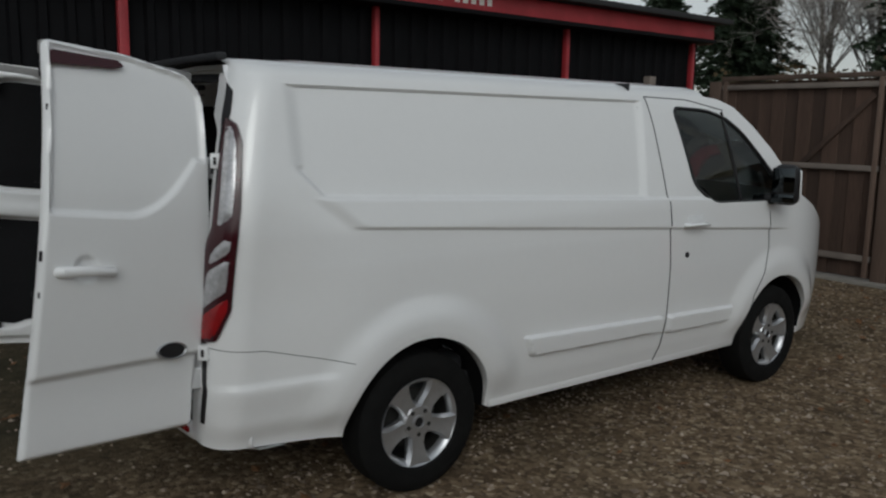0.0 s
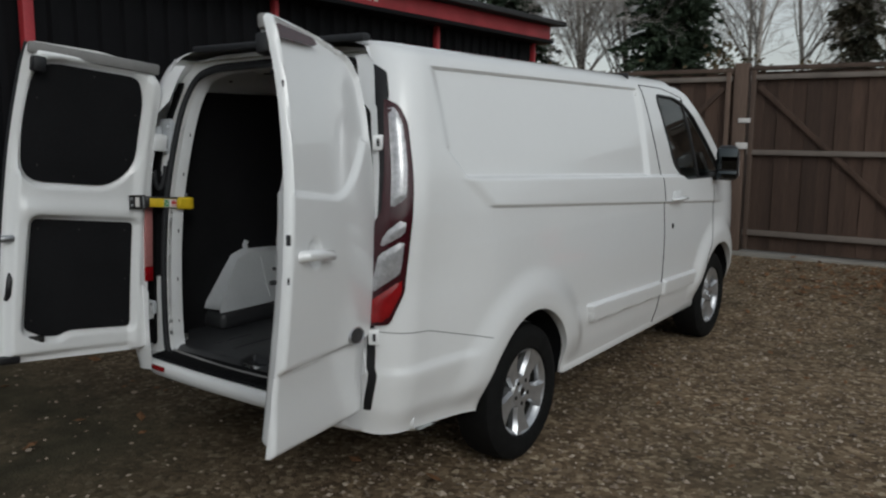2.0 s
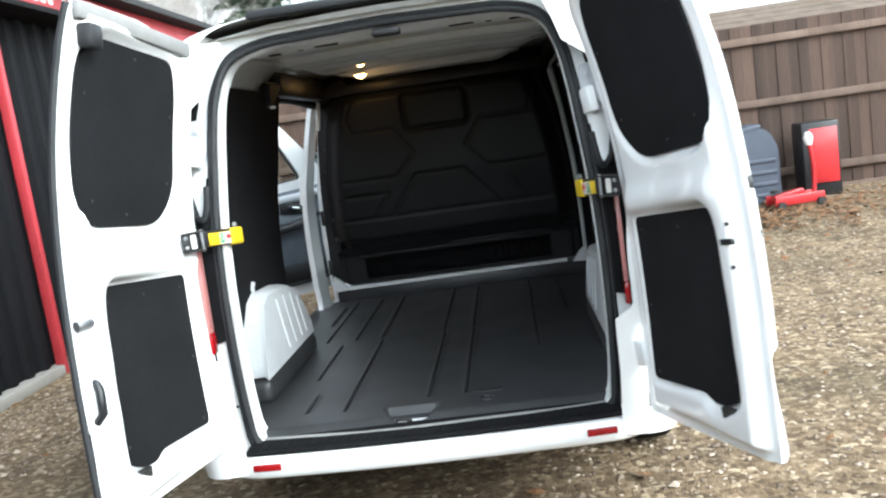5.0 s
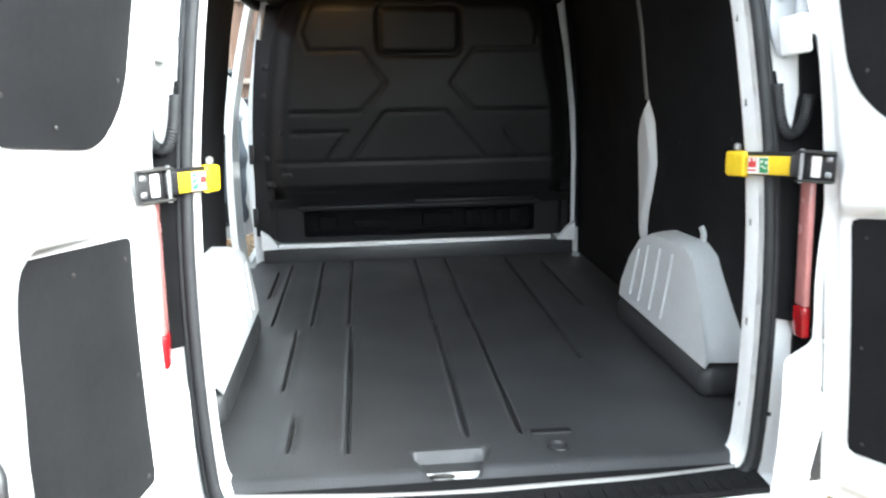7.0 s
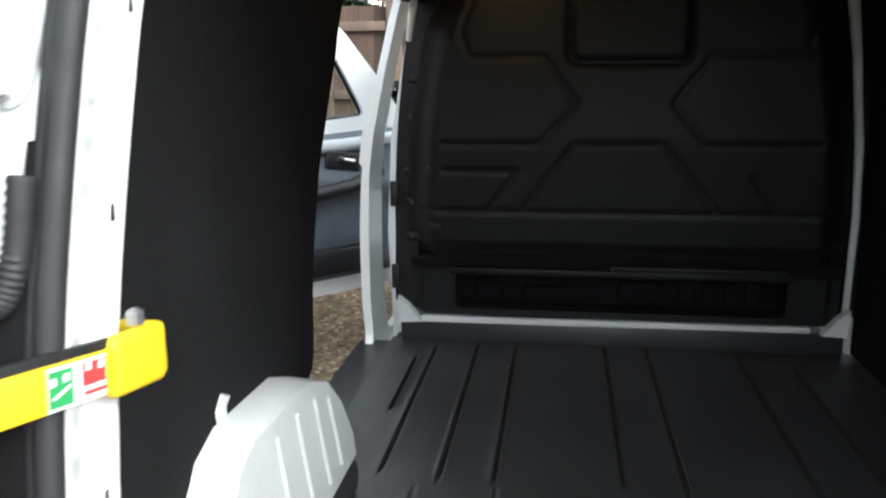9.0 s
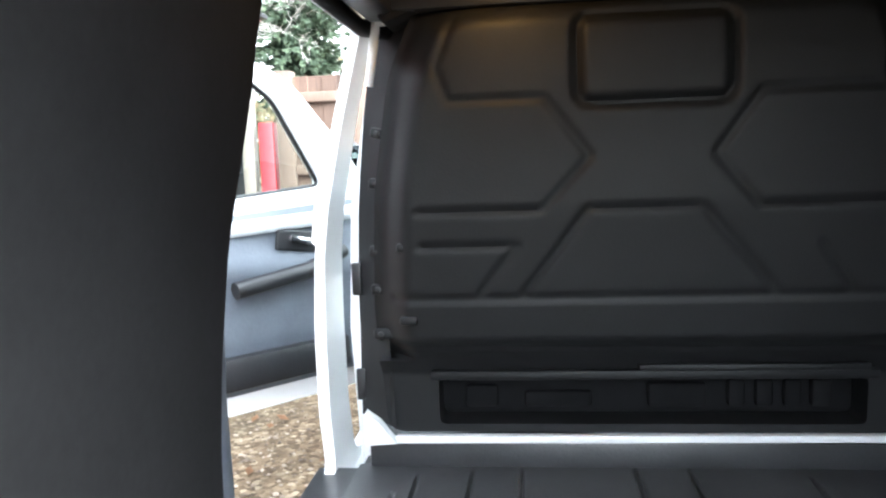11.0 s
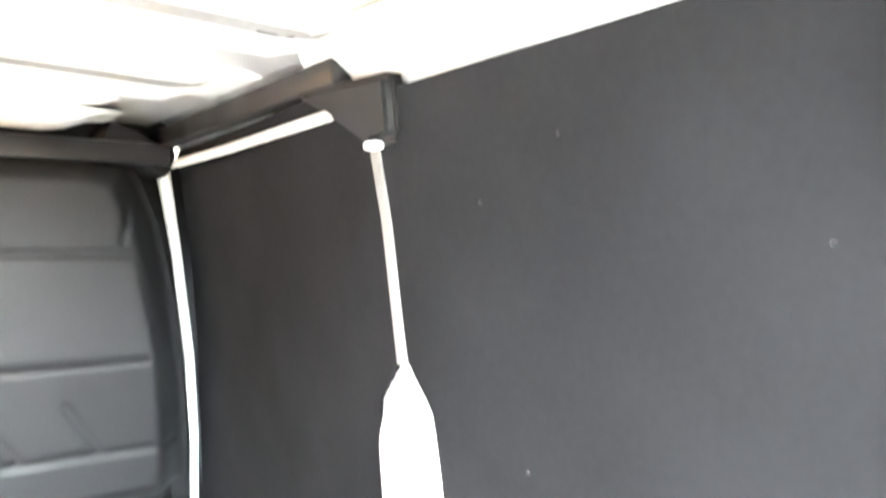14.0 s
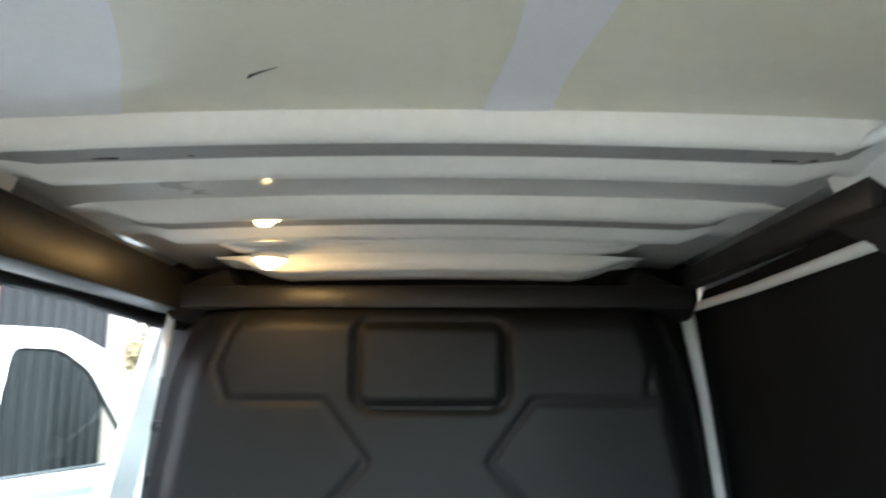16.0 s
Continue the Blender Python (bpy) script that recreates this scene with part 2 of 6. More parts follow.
def stone_mat():
    m = bpy.data.materials.new("loose_gravel_stone")
    m.use_nodes = True
    n, l = m.node_tree.nodes, m.node_tree.links
    b = n["Principled BSDF"]
    b.inputs["Roughness"].default_value = 0.85
    g = n.new("ShaderNodeNewGeometry")
    ramp = n.new("ShaderNodeValToRGB")
    e = ramp.color_ramp.elements
    e[0].position, e[0].color = 0.0, (0.115, 0.086, 0.064, 1)
    e[1].position, e[1].color = 1.0, (0.46, 0.38, 0.30, 1)
    k = e.new(0.6)
    k.color = (0.255, 0.195, 0.142, 1)
    l.new(g.outputs["Random Per Island"], ramp.inputs[0])
    l.new(ramp.outputs[0], b.inputs["Base Color"])
    return m


def glass_mat(name, tint, rough=0.02):
    m = bpy.data.materials.new(name)
    m.use_nodes = True
    n, l = m.node_tree.nodes, m.node_tree.links
    b = n["Principled BSDF"]
    b.inputs["Base Color"].default_value = (*tint, 1)
    b.inputs["Transmission Weight"].default_value = 1.0
    b.inputs["Roughness"].default_value = rough
    b.inputs["IOR"].default_value = 1.12
    b.inputs["Coat Weight"].default_value = 0.5
    b.inputs["Coat Roughness"].default_value = 0.02
    return m


GRAVEL, STONE = gravel_mat(), stone_mat()
GLASS = glass_mat("tinted_glass", (0.72, 0.80, 0.78))
DARKGLASS = glass_mat("dark_tinted_glass", (0.36, 0.41, 0.40))
MIRROR = mat("mirror_glass", (0.055, 0.062, 0.066), 0.03, metal=1.0, var=0.02)


# ---- building helpers ----
def mesh_of(name, verts, faces, material, smooth=None):
    me = bpy.data.meshes.new(name)
    me.from_pydata([tuple(map(float, v)) for v in verts], [], faces)
    me.materials.append(material)
    if smooth is not None:
        me.polygons.foreach_set("use_smooth", [True] * len(me.polygons))
        me.set_sharp_from_angle(angle=radians(smooth))
    me.update()
    return me


def part(name, me, parent, label=""):
    ob = new(name, me)
    ob.parent = parent
    if label:
        ob["label"] = label
    return ob


def empty(name, label, category, group="", m=None):
    ob = new(name)
    ob.empty_display_size = 0.2
    if m is not None:
        ob.matrix_world = m
    return tagged(ob, label, category, group)


def finish(bm, name, material, smooth=None):
    bmesh.ops.recalc_face_normals(bm, faces=bm.faces)
    me = bpy.data.meshes.new(name)
    bm.to_mesh(me)
    bm.free()
    me.materials.append(material)
    if smooth is not None:
        me.polygons.foreach_set("use_smooth", [True] * len(me.polygons))
        me.set_sharp_from_angle(angle=radians(smooth))
    return me


def block(name, size, at, material, bevel=0.006, rot=(0, 0, 0), seg=2, taper=None):
    """A box with rounded edges; size and centre in metres. taper: top size as a share of the bottom, in x and y."""
    bm = bmesh.new()
    bmesh.ops.create_cube(bm, size=1)
    for v in bm.verts:
        if taper and v.co.z > 0:
            v.co.x *= taper[0]
            v.co.y *= taper[1]
        v.co = Vector((v.co.x * size[0], v.co.y * size[1], v.co.z * size[2]))
    if bevel:
        bmesh.ops.bevel(bm, geom=bm.edges[:], offset=min(bevel, min(size) * 0.45), segments=seg, affect="EDGES", profile=0.5)
    bmesh.ops.transform(bm, matrix=pose(*at, *rot), verts=bm.verts)
    return finish(bm, name, material, 40)


def tube(name, pts, radius, material, sides=8, closed=False, flat=None):
    """A round bar along a line of points; flat=(a, b) gives an oval section."""
    P = [Vector(p) for p in pts]
    n = len(P)
    verts, faces = [], []
    up = Vector((0, 0, 1))
    last = None
    for i, p in enumerate(P):
        a = P[(i - 1) % n] if closed or i else p
        b = P[(i + 1) % n] if closed or i < n - 1 else p
        d = (b - a).normalized()
        if last is None:
            x = d.cross(up if abs(d.z) < 0.9 else Vector((1, 0, 0))).normalized()
        else:
            x = (last - d * last.dot(d)).normalized()
        last = x
        y = d.cross(x)
        r = radius[i] if isinstance(radius, (list, tuple)) else radius
        fa, fb = flat or (1, 1)
        for k in range(sides):
            t = 2 * math.pi * k / sides
            verts.append(p + x * math.cos(t) * r * fa + y * math.sin(t) * r * fb)
    rings = n if closed else n - 1
    for i in range(rings):
        for k in range(sides):
            a, b = i * sides + k, i * sides + (k + 1) % sides
            c, d = ((i + 1) % n) * sides + (k + 1) % sides, ((i + 1) % n) * sides + k
            faces.append((a, b, c, d))
    if not closed:
        faces.append(tuple(range(sides))[::-1])
        faces.append(tuple((n - 1) * sides + k for k in range(sides)))
    return mesh_of(name, verts, faces, material, 50)


def lathe(name, prof, material, seg=40, axis="x", smooth=35):
    """Turns a profile of (along, radius) round the x axis."""
    verts, faces = [], []
    for a, r in prof:
        for k in range(seg):
            t = 2 * math.pi * k / seg
            verts.append((a, r * math.cos(t), r * math.sin(t)))
    for i in range(len(prof) - 1):
        for k in range(seg):
            verts_i = (i * seg + k, i * seg + (k + 1) % seg, (i + 1) * seg + (k + 1) % seg, (i + 1) * seg + k)
            faces.append(verts_i)
    return mesh_of(name, verts, faces, material, smooth)


def rounded(points, r=0.03, n=5):
    """A polygon with rounded corners."""
    out, k = [], len(points)
    for i in range(k):
        p0, p1, p2 = (np.array(points[(i + d) % k], float) for d in (-1, 0, 1))
        a, b = p0 - p1, p2 - p1
        la, lb = np.linalg.norm(a), np.linalg.norm(b)
        rr = r[i] if isinstance(r, (list, tuple)) else r
        q = min(rr, la * 0.45, lb * 0.45)
        s, e = p1 + a / la * q, p1 + b / lb * q
        for j in range(n + 1):
            t = j / n
            out.append(tuple((1 - t) ** 2 * s + 2 * t * (1 - t) * p1 + t * t * e))
    return out


def inside(P, poly):
    poly = np.array(poly)
    x, y = P[:, 0], P[:, 1]
    res = np.zeros(len(P), bool)
    j = len(poly) - 1
    for i in range(len(poly)):
        xi, yi, xj, yj = *poly[i], *poly[j]
        if yi != yj:
            res ^= ((yi > y) != (yj > y)) & (x < (xj - xi) * (y - yi) / (yj - yi) + xi)
        j = i
    return res


def near_on(P, polys):
    """Nearest point on the polygons' edges, and its distance."""
    best = np.full(len(P), 1e9)
    q = P.copy()
    for poly in polys:
        A = np.array(poly)
        B = np.roll(A, -1, 0)
        for a, b in zip(A, B):
            d = b - a
            L = d @ d
            if L < 1e-12:
                continue
            t = np.clip(((P - a) @ d) / L, 0, 1)
            c = a + t[:, None] * d
            dist = np.hypot(*(P - c).T)
            m = dist < best
            best[m], q[m] = dist[m], c[m]
    return q, best


def clipgrid(us, vs, outline, holes=()):
    """A grid cut to an outline with holes, its edge drawn onto them. Gives points, faces, edge pairs."""
    us, vs = np.array(us), np.array(vs)
    U, V = np.meshgrid(us, vs, indexing="ij")
    P = np.stack([U.ravel(), V.ravel()], 1)
    nu, nv = len(us), len(vs)
    C = np.stack([((U[:-1, :-1] + U[1:, 1:]) / 2).ravel(), ((V[:-1, :-1] + V[1:, 1:]) / 2).ravel()], 1)
    keep = inside(C, outline)
    for h in holes:
        keep &= ~inside(C, h)
    idx = np.arange(nu * nv).reshape(nu, nv)
    quads = np.stack([idx[:-1, :-1].ravel(), idx[1:, :-1].ravel(), idx[1:, 1:].ravel(), idx[:-1, 1:].ravel()], 1)[keep]
    count = {}
    for f in quads.tolist():
        for a, b in zip(f, f[1:] + f[:1]):
            if (b, a) in count:
                del count[(b, a)]
            else:
                count[(a, b)] = 1
    edge = list(count)
    ev = np.unique(np.array(edge).ravel())
    P[ev] = near_on(P[ev], [outline, *holes])[0]
    used = np.unique(quads.ravel())
    remap = np.full(nu * nv, -1)
    remap[used] = np.arange(len(used))
    return P[used], remap[quads].tolist(), [(remap[a], remap[b]) for a, b in edge]


def sheet(name, grid, surf, material, back=None, smooth=30):
    """Lays a clipped grid on surf(uv); with back(uv) it becomes a closed slab."""
    P, F, E = grid
    verts = list(surf(P))
    faces = [tuple(f) for f in F]
    if back is not None:
        n = len(P)
        verts += list(back(P))
        faces += [tuple(i + n for i in f[::-1]) for f in F]
        faces += [(b, a, a + n, b + n) for a, b in E]
    return mesh_of(name, verts, faces, material, smooth)


def step(x, a, b):
    t = np.clip((x - a) / (b - a), 0, 1)
    return t * t * (3 - 2 * t)


def table(pts, n=400, blur=9):
    """A smooth curve through rows of numbers, the first being the running value."""
    A = np.array(pts, float)
    t = np.linspace(A[0, 0], A[-1, 0], n)
    cols = []
    for k in range(1, A.shape[1]):
        c = np.interp(t, A[:, 0], A[:, k])
        pad = np.concatenate([2 * c[0] - c[blur:0:-1], c, 2 * c[-1] - c[-2:-blur - 2:-1]])
        ker = np.hanning(2 * blur + 3)[1:-1]
        c2 = np.convolve(pad, ker / ker.sum(), "same")[blur:-blur]
        cols.append(c2[:n])
    return lambda v: [np.interp(v, t, c) for c in cols]

# ---- ground ----
def ground_z(x, y):
    return 0.22 * step(np.asarray(y, float), 4.3, 7.0) + 0.0 * np.asarray(x)


def build_ground():
    xs = np.concatenate([[-400, -150, -60, -30], np.linspace(-14, 14, 57), [30, 60, 150, 400]])
    ys = np.concatenate([[-400, -150, -60, -30], np.linspace(-12, 16, 57), [30, 60, 150, 400]])
    X, Y = np.meshgrid(xs, ys, indexing="ij")
    near = (np.abs(X) < 13) & (np.abs(Y) < 13)
    Z = ground_z(X, Y) + np.where(near, 0.010 * np.sin(X * 2.3 + Y) * np.sin(Y * 1.7 - X * 0.6), 0)
    n = len(ys)
    faces = [(i * n + j, (i + 1) * n + j, (i + 1) * n + j + 1, i * n + j + 1) for i in range(len(xs) - 1) for j in range(n - 1)]
    g = new("ground", mesh_of("ground", np.stack([X.ravel(), Y.ravel(), Z.ravel()], 1), faces, GRAVEL, 30))
    tagged(g, "brown gravel yard with bare earthy patches", "ground", kind="structure")


build_ground()


# ---- the van ----
van = empty("van", "white panel van on gravel with its rear doors strapped open", "van")

PROFILE = table([(0.24, 0.925, 0.24), (0.34, 0.945, 0.34), (0.45, 0.965, 0.45), (0.62, 0.978, 0.62), (0.9, 0.982, 0.9), (1.12, 0.978, 1.12),
                 (1.27, 0.962, 1.27), (1.5, 0.915, 1.5), (1.7, 0.865, 1.70), (1.83, 0.828, 1.83), (1.90, 0.795, 1.893), (1.96, 0.745, 1.926),
                 (2.06, 0.65, 1.949), (2.2, 0.51, 1.962), (2.45, 0.26, 1.974), (2.72, 0.0, 1.978)], 500, 8)
RC = 0.15            # rear corner radius
ARC = RC * math.pi / 2


def rear_lean(z):
    t = np.clip((z - 0.5) / 1.45, 0, 1)
    return 0.035 + 0.05 * t + 0.16 * t ** 3


def van_side(sign, off=0.0, features=True):
    """The van's outer skin: u runs from the rear face round the corner and forward, v up the side and over the roof."""
    def f(P):
        u, v = P[:, 0], P[:, 1]
        x, z = PROFILE(v)
        z = z + 0.028 * step(z, 1.3, 1.8)
        th = np.clip(u / RC, 0, math.pi / 2)
        flat = np.minimum(u, 0)
        inset = RC * (1 - np.sin(th)) - flat
        y0 = rear_lean(z)
        run = np.clip(u - ARC, 0, None)
        y = y0 * (1 - np.clip(run / 1.0, 0, 1)) + np.where(u < ARC, RC * (1 - np.cos(th)), RC + run) - 0.02 * flat
        roof = step(v, 1.86, 2.0)
        inset = inset * (1 - roof) + roof * inset * np.clip(x / 0.8, 0, 1)
        inset = inset + 0.065 * (1 - step(z, 0.95, 1.5)) * (1 - step(y, 0.15, 0.75))     # waist drawn in at the rear corner
        inset = inset + 0.30 * np.clip((y - 4.05) / 0.92, 0, 1) ** 2.2 * (1 - roof)
        d = np.zeros_like(x)
        if features:
            # upper panel, set in
            e = np.minimum.reduce([(y - (0.40 + 1.0 * np.clip(1.54 - z, 0, 0.3))) * (0.30 + 0.6 * (z < 1.54)), (2.62 - y - 0.10 * (1.85 - z)) * 0.45, (1.845 - v) * 1.9, (z - 1.428 + 0.040 * y)])
            d -= 0.022 * step(e, -0.007, 0.020)
            # shelf under the waist line
            wz = 1.432 - 0.040 * y
            front = 1 - step(y, 3.75, 4.1)
            low = 1.325 - 0.063 * y
            back = 0.46 + 1.3 * np.clip(wz - z, 0, 0.3)
            d += 0.015 * step(z, low - 0.011, low + 0.004) * (1 - step(z, wz - 0.008, wz + 0.010)) * step(y, back, back + 0.10) * front
            # wheel arch flares
            for wy in (1.016, 3.949):
                r = np.hypot(y - wy, z - 0.335)
                d += 0.033 * (1 - step(r, 0.49, 0.64)) * (z > 0.2) * step(z, 0.36, 0.55)
                d -= 0.010 * (1 - step(r, 0.40, 0.44))
            # rear lower corner ledge
            d += 0.016 * step(z, 0.50, 0.66) * (1 - step(z, 0.64, 0.67)) * (1 - step(y, 0.45, 0.62)) * 0.8
            # bumper edge turned under
            d -= 0.020 * (1 - step(z, 0.40, 0.505)) * (1 - step(y, 0.50, 0.62))
            # crown of the lower body
            d += 0.006 * np.sin(np.clip((z - 0.4) / 0.75, 0, 1) * math.pi)
        X = x - inset + d + off
        return np.stack([sign * np.where(roof > 0.99, x - inset, X), y, z + off * roof * 0.7], 1)
    return f


def u_of(y):
    """The running length at which the skin stands at y, forward of the corner."""
    return ARC + (y - RC) if y > 1.2 else ARC + (y - RC - 0.10) / 0.9


# outline in (u, v) of one side
def side_outline():
    pts = [(-0.06, 0.50), (-0.06, 0.80), (0.004, 0.84), (0.004, 1.66), (-0.06, 1.72), (-0.06, 1.90), (u_of(3.25), 1.90), (u_of(3.38), 1.884), (u_of(3.52), 1.836), (u_of(3.70), 1.722), (u_of(3.88), 1.587), (u_of(4.05), 1.434), (u_of(4.22), 1.28), (u_of(4.42), 1.20),
           (u_of(4.74), 1.02), (u_of(4.90), 0.74), (u_of(4.93), 0.42), (u_of(4.86), 0.28), (u_of(4.34), 0.28), (u_of(3.56), 0.335), (u_of(1.40), 0.335),
           (u_of(1.40), 0.33), (u_of(0.62), 0.36), (0.10, 0.385), (-0.06, 0.40)]
    return pts


def circle(cy, cz, r, n=56):
    return [(u_of(2.0) - 2.0 + cy + r * math.cos(2 * math.pi * k / n), cz + r * math.sin(2 * math.pi * k / n)) for k in range(n)]


def arch_hole(wy):
    c = circle(wy, 0.345, 0.415)
    if wy < 2:
        c = [(ARC + (p[0] - ARC), p[1]) for p in c]
        c = [(u_of(wy) + (p[0] - (u_of(2.0) - 2.0 + wy)), p[1]) for p in c]
    return c


SIDE_WIN = rounded([(u_of(2.90), 1.815), (u_of(3.22), 1.805), (u_of(3.40), 1.765), (u_of(3.56), 1.682), (u_of(3.72), 1.556), (u_of(3.89), 1.410), (u_of(4.05), 1.260), (u_of(3.19), 1.275), (u_of(3.02), 1.387)], 0.06)
US = np.concatenate([np.linspace(-0.06, ARC, 17), np.arange(ARC + 0.013, u_of(4.94), 0.0135)])
VS = np.concatenate([np.arange(0.27, 1.02, 0.0165), np.arange(1.02, 1.46, 0.0048), np.arange(1.46, 1.79, 0.0100), np.arange(1.79, 1.905, 0.0075)])


def build_body():
    out = side_outline()
    holes = [arch_hole(1.016), arch_hole(3.949)]
    g = clipgrid(US, VS, out, holes + [SIDE_WIN])
    part("body_side", sheet("body_side", g, van_side(1), PAINT, back=van_side(1, -0.03, False), smooth=55), van)
    slide = rounded([(u_of(1.27), 0.45), (u_of(2.55), 0.45), (u_of(2.58), 1.0), (u_of(2.66), 1.79), (u_of(1.60), 1.79), (u_of(1.46), 1.36), (u_of(1.28), 1.02)], 0.06)
    front = rounded([(u_of(2.80), 0.42), (u_of(3.50), 0.42), (u_of(3.66), 0.80), (u_of(3.86), 1.20), (u_of(3.78), 1.45), (u_of(3.42), 1.76), (u_of(2.84), 1.78)], 0.06)
    g = clipgrid(US, VS, out, holes + [slide, front])
    part("body_side", sheet("body_side", g, van_side(-1), PAINT, back=van_side(-1, -0.03, False), smooth=28), van)
    # roof skin
    us = np.concatenate([np.linspace(0.0, ARC, 8), np.arange(ARC + 0.05, u_of(3.27), 0.05)])
    vs = np.arange(1.885, 2.7201, 0.0205)
    box = [(us[0], 1.885), (us[-1], 1.885), (us[-1], 2.72), (us[0], 2.72)]
    P, F, E = clipgrid(us, vs, box)
    a, b = van_side(1, 0, False)(P), van_side(-1, 0, False)(P)
    n = len(P)
    top = np.concatenate([a, b])
    # shallow ribs pressed along the roof
    rib = 0.006 * np.sin(np.abs(top[:, 0]) * 2 * math.pi / 0.24) * step(top[:, 1], 0.45, 0.6) * (1 - step(top[:, 1], 3.0, 3.15)) * (np.abs(top[:, 0]) < 0.6)
    top[:, 2] += rib
    faces = [tuple(f) for f in F] + [tuple(i + n for i in f[::-1]) for f in F]
    part("roof", mesh_of("roof", top, faces, PAINT, 35), van)
    # front: windscreen, bonnet, grille panel lofted across between the two sides
    line = [(3.25, 1.90), (3.38, 1.884), (3.52, 1.836), (3.70, 1.722), (3.88, 1.587), (4.05, 1.434), (4.22, 1.28), (4.42, 1.20), (4.74, 1.02), (4.90, 0.74), (4.93, 0.42), (4.86, 0.28)]
    edge = van_side(1)(np.array([(u_of(y), z) for y, z in line]))

    def cross(i0, i1, name, material, bow):
        rows, k = [], 13
        for i in range(i0, i1 + 1):
            x, y, z = edge[i]
            for j in range(k):
                s = 2 * j / (k - 1) - 1
                w = 1 - s * s
                rows.append((s * x, y + bow * w, z + 0.05 * w * (1 if i < 9 else 0)))
        m = i1 - i0 + 1
        fs = [(a * k + j, a * k + j + 1, (a + 1) * k + j + 1, (a + 1) * k + j) for a in range(m - 1) for j in range(k - 1)]
        return mesh_of(name, rows, fs, material, 50)
    part("windscreen", cross(0, 6, "windscreen", GLASS, 0.12), van, "raked clear windscreen").visible_shadow = False
    part("bonnet", cross(6, 8, "bonnet", PAINT, 0.12), van)
    part("front_bumper", cross(8, 11, "front_bumper", PAINT, 0.14), van)
    for s in (1, -1):
        part("headlight", block("headlight", (0.10, 0.34, 0.16), (s * 0.80, 4.60, 0.95), CLEARLENS, 0.04, (0, 0, s * 22)), van, "swept clear headlight")
    # underside
    part("underbody", block("underbody", (1.30, 4.30, 0.16), (0, 2.45, 0.36), BLACK, 0.03), van, "dirty black underside")
    for s in (1, -1):
        for wy in (1.016, 3.949):
            part("wheel_well", lathe_half(s, wy), van, "black plastic wheel well")
        part("sill", block("sill", (0.10, 2.10, 0.07), (s * 0.90, 2.48, 0.355), PAINT, 0.02), van)
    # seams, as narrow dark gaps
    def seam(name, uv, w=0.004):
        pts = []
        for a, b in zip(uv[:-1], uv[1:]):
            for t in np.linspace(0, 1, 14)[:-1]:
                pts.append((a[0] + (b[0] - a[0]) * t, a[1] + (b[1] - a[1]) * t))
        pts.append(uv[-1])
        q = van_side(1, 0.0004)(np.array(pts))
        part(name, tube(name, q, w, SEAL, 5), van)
    S = u_of
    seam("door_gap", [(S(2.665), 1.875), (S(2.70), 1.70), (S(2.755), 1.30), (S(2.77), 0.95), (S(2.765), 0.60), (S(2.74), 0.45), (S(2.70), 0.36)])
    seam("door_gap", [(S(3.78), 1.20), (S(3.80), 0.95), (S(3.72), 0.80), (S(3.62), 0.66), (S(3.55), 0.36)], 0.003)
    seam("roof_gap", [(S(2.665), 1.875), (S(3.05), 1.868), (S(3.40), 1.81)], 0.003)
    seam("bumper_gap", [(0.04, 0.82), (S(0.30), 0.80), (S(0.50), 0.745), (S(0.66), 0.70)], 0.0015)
    # mouldings along the lower side
    def moulding(y0, y1, cut):
        zt = lambda y: 0.672 - 0.056 * (y - 1.62) / 1.8
        o = rounded([(S(y0), zt(y0)), (S(y1), zt(y1)), (S(y1) - cut[1], zt(y1) - 0.10), (S(y0) + cut[0], zt(y0) - 0.115)], 0.015, 3)
        gg = clipgrid(np.arange(S(y0) - 0.01, S(y1) + 0.02, 0.02), np.arange(0.46, 0.70, 0.0065), o)
        base = van_side(1, 0.0, True)

        def bulge(P):
            q = base(P)
            _, d = near_on(P, [o])
            q[:, 0] += 0.003 + 0.027 * step(d, 0.0, 0.013)
            return q
        part("side_moulding", sheet("side_moulding", gg, bulge, PAINT, back=lambda P: base(P) - np.array([0.01, 0, 0]), smooth=40), van, "white rubbing strip")
    moulding(1.62, 2.735, (0.05, 0.0))
    moulding(2.765, 3.43, (0.0, 0.05))
    # window glass, divider and dark surround
    g = clipgrid(np.arange(S(2.85), S(4.1), 0.03), np.arange(1.2, 1.84, 0.03), SIDE_WIN)
    gl = part("door_window", sheet("door_window", g, van_side(1, -0.004, False), DARKGLASS, back=van_side(1, -0.009, False)), van, "tinted front door glass")
    gl.visible_shadow = False
    ring = van_side(1, -0.002, False)(np.array(SIDE_WIN))
    part("window_seal", tube("window_seal", ring, 0.012, BLACK, 6, closed=True), gl)
    q = van_side(1, 0.0, False)(np.array([(S(3.38), 1.80), (S(3.43), 1.57), (S(3.48), 1.28)]))
    part("window_divider", tube("window_divider", q, 0.010, BLACK, 6), gl)
    # handle and lock
    hp = van_side(1)(np.array([(S(2.98), 1.16)]))[0]
    h = part("door_handle", tube("door_handle", [(hp[0] + 0.004, 2.87, 1.157), (hp[0] + 0.035, 2.90, 1.160), (hp[0] + 0.040, 2.98, 1.162), (hp[0] + 0.035, 3.06, 1.160), (hp[0] + 0.004, 3.09, 1.157)],
                                    0.014, PAINT, 8, flat=(1.3, 0.8)), van, "white pull handle")
    part("handle_dish", block("handle_dish", (0.006, 0.13, 0.075), (hp[0] - 0.001, 2.98, 1.175), INNER, 0.003), h)
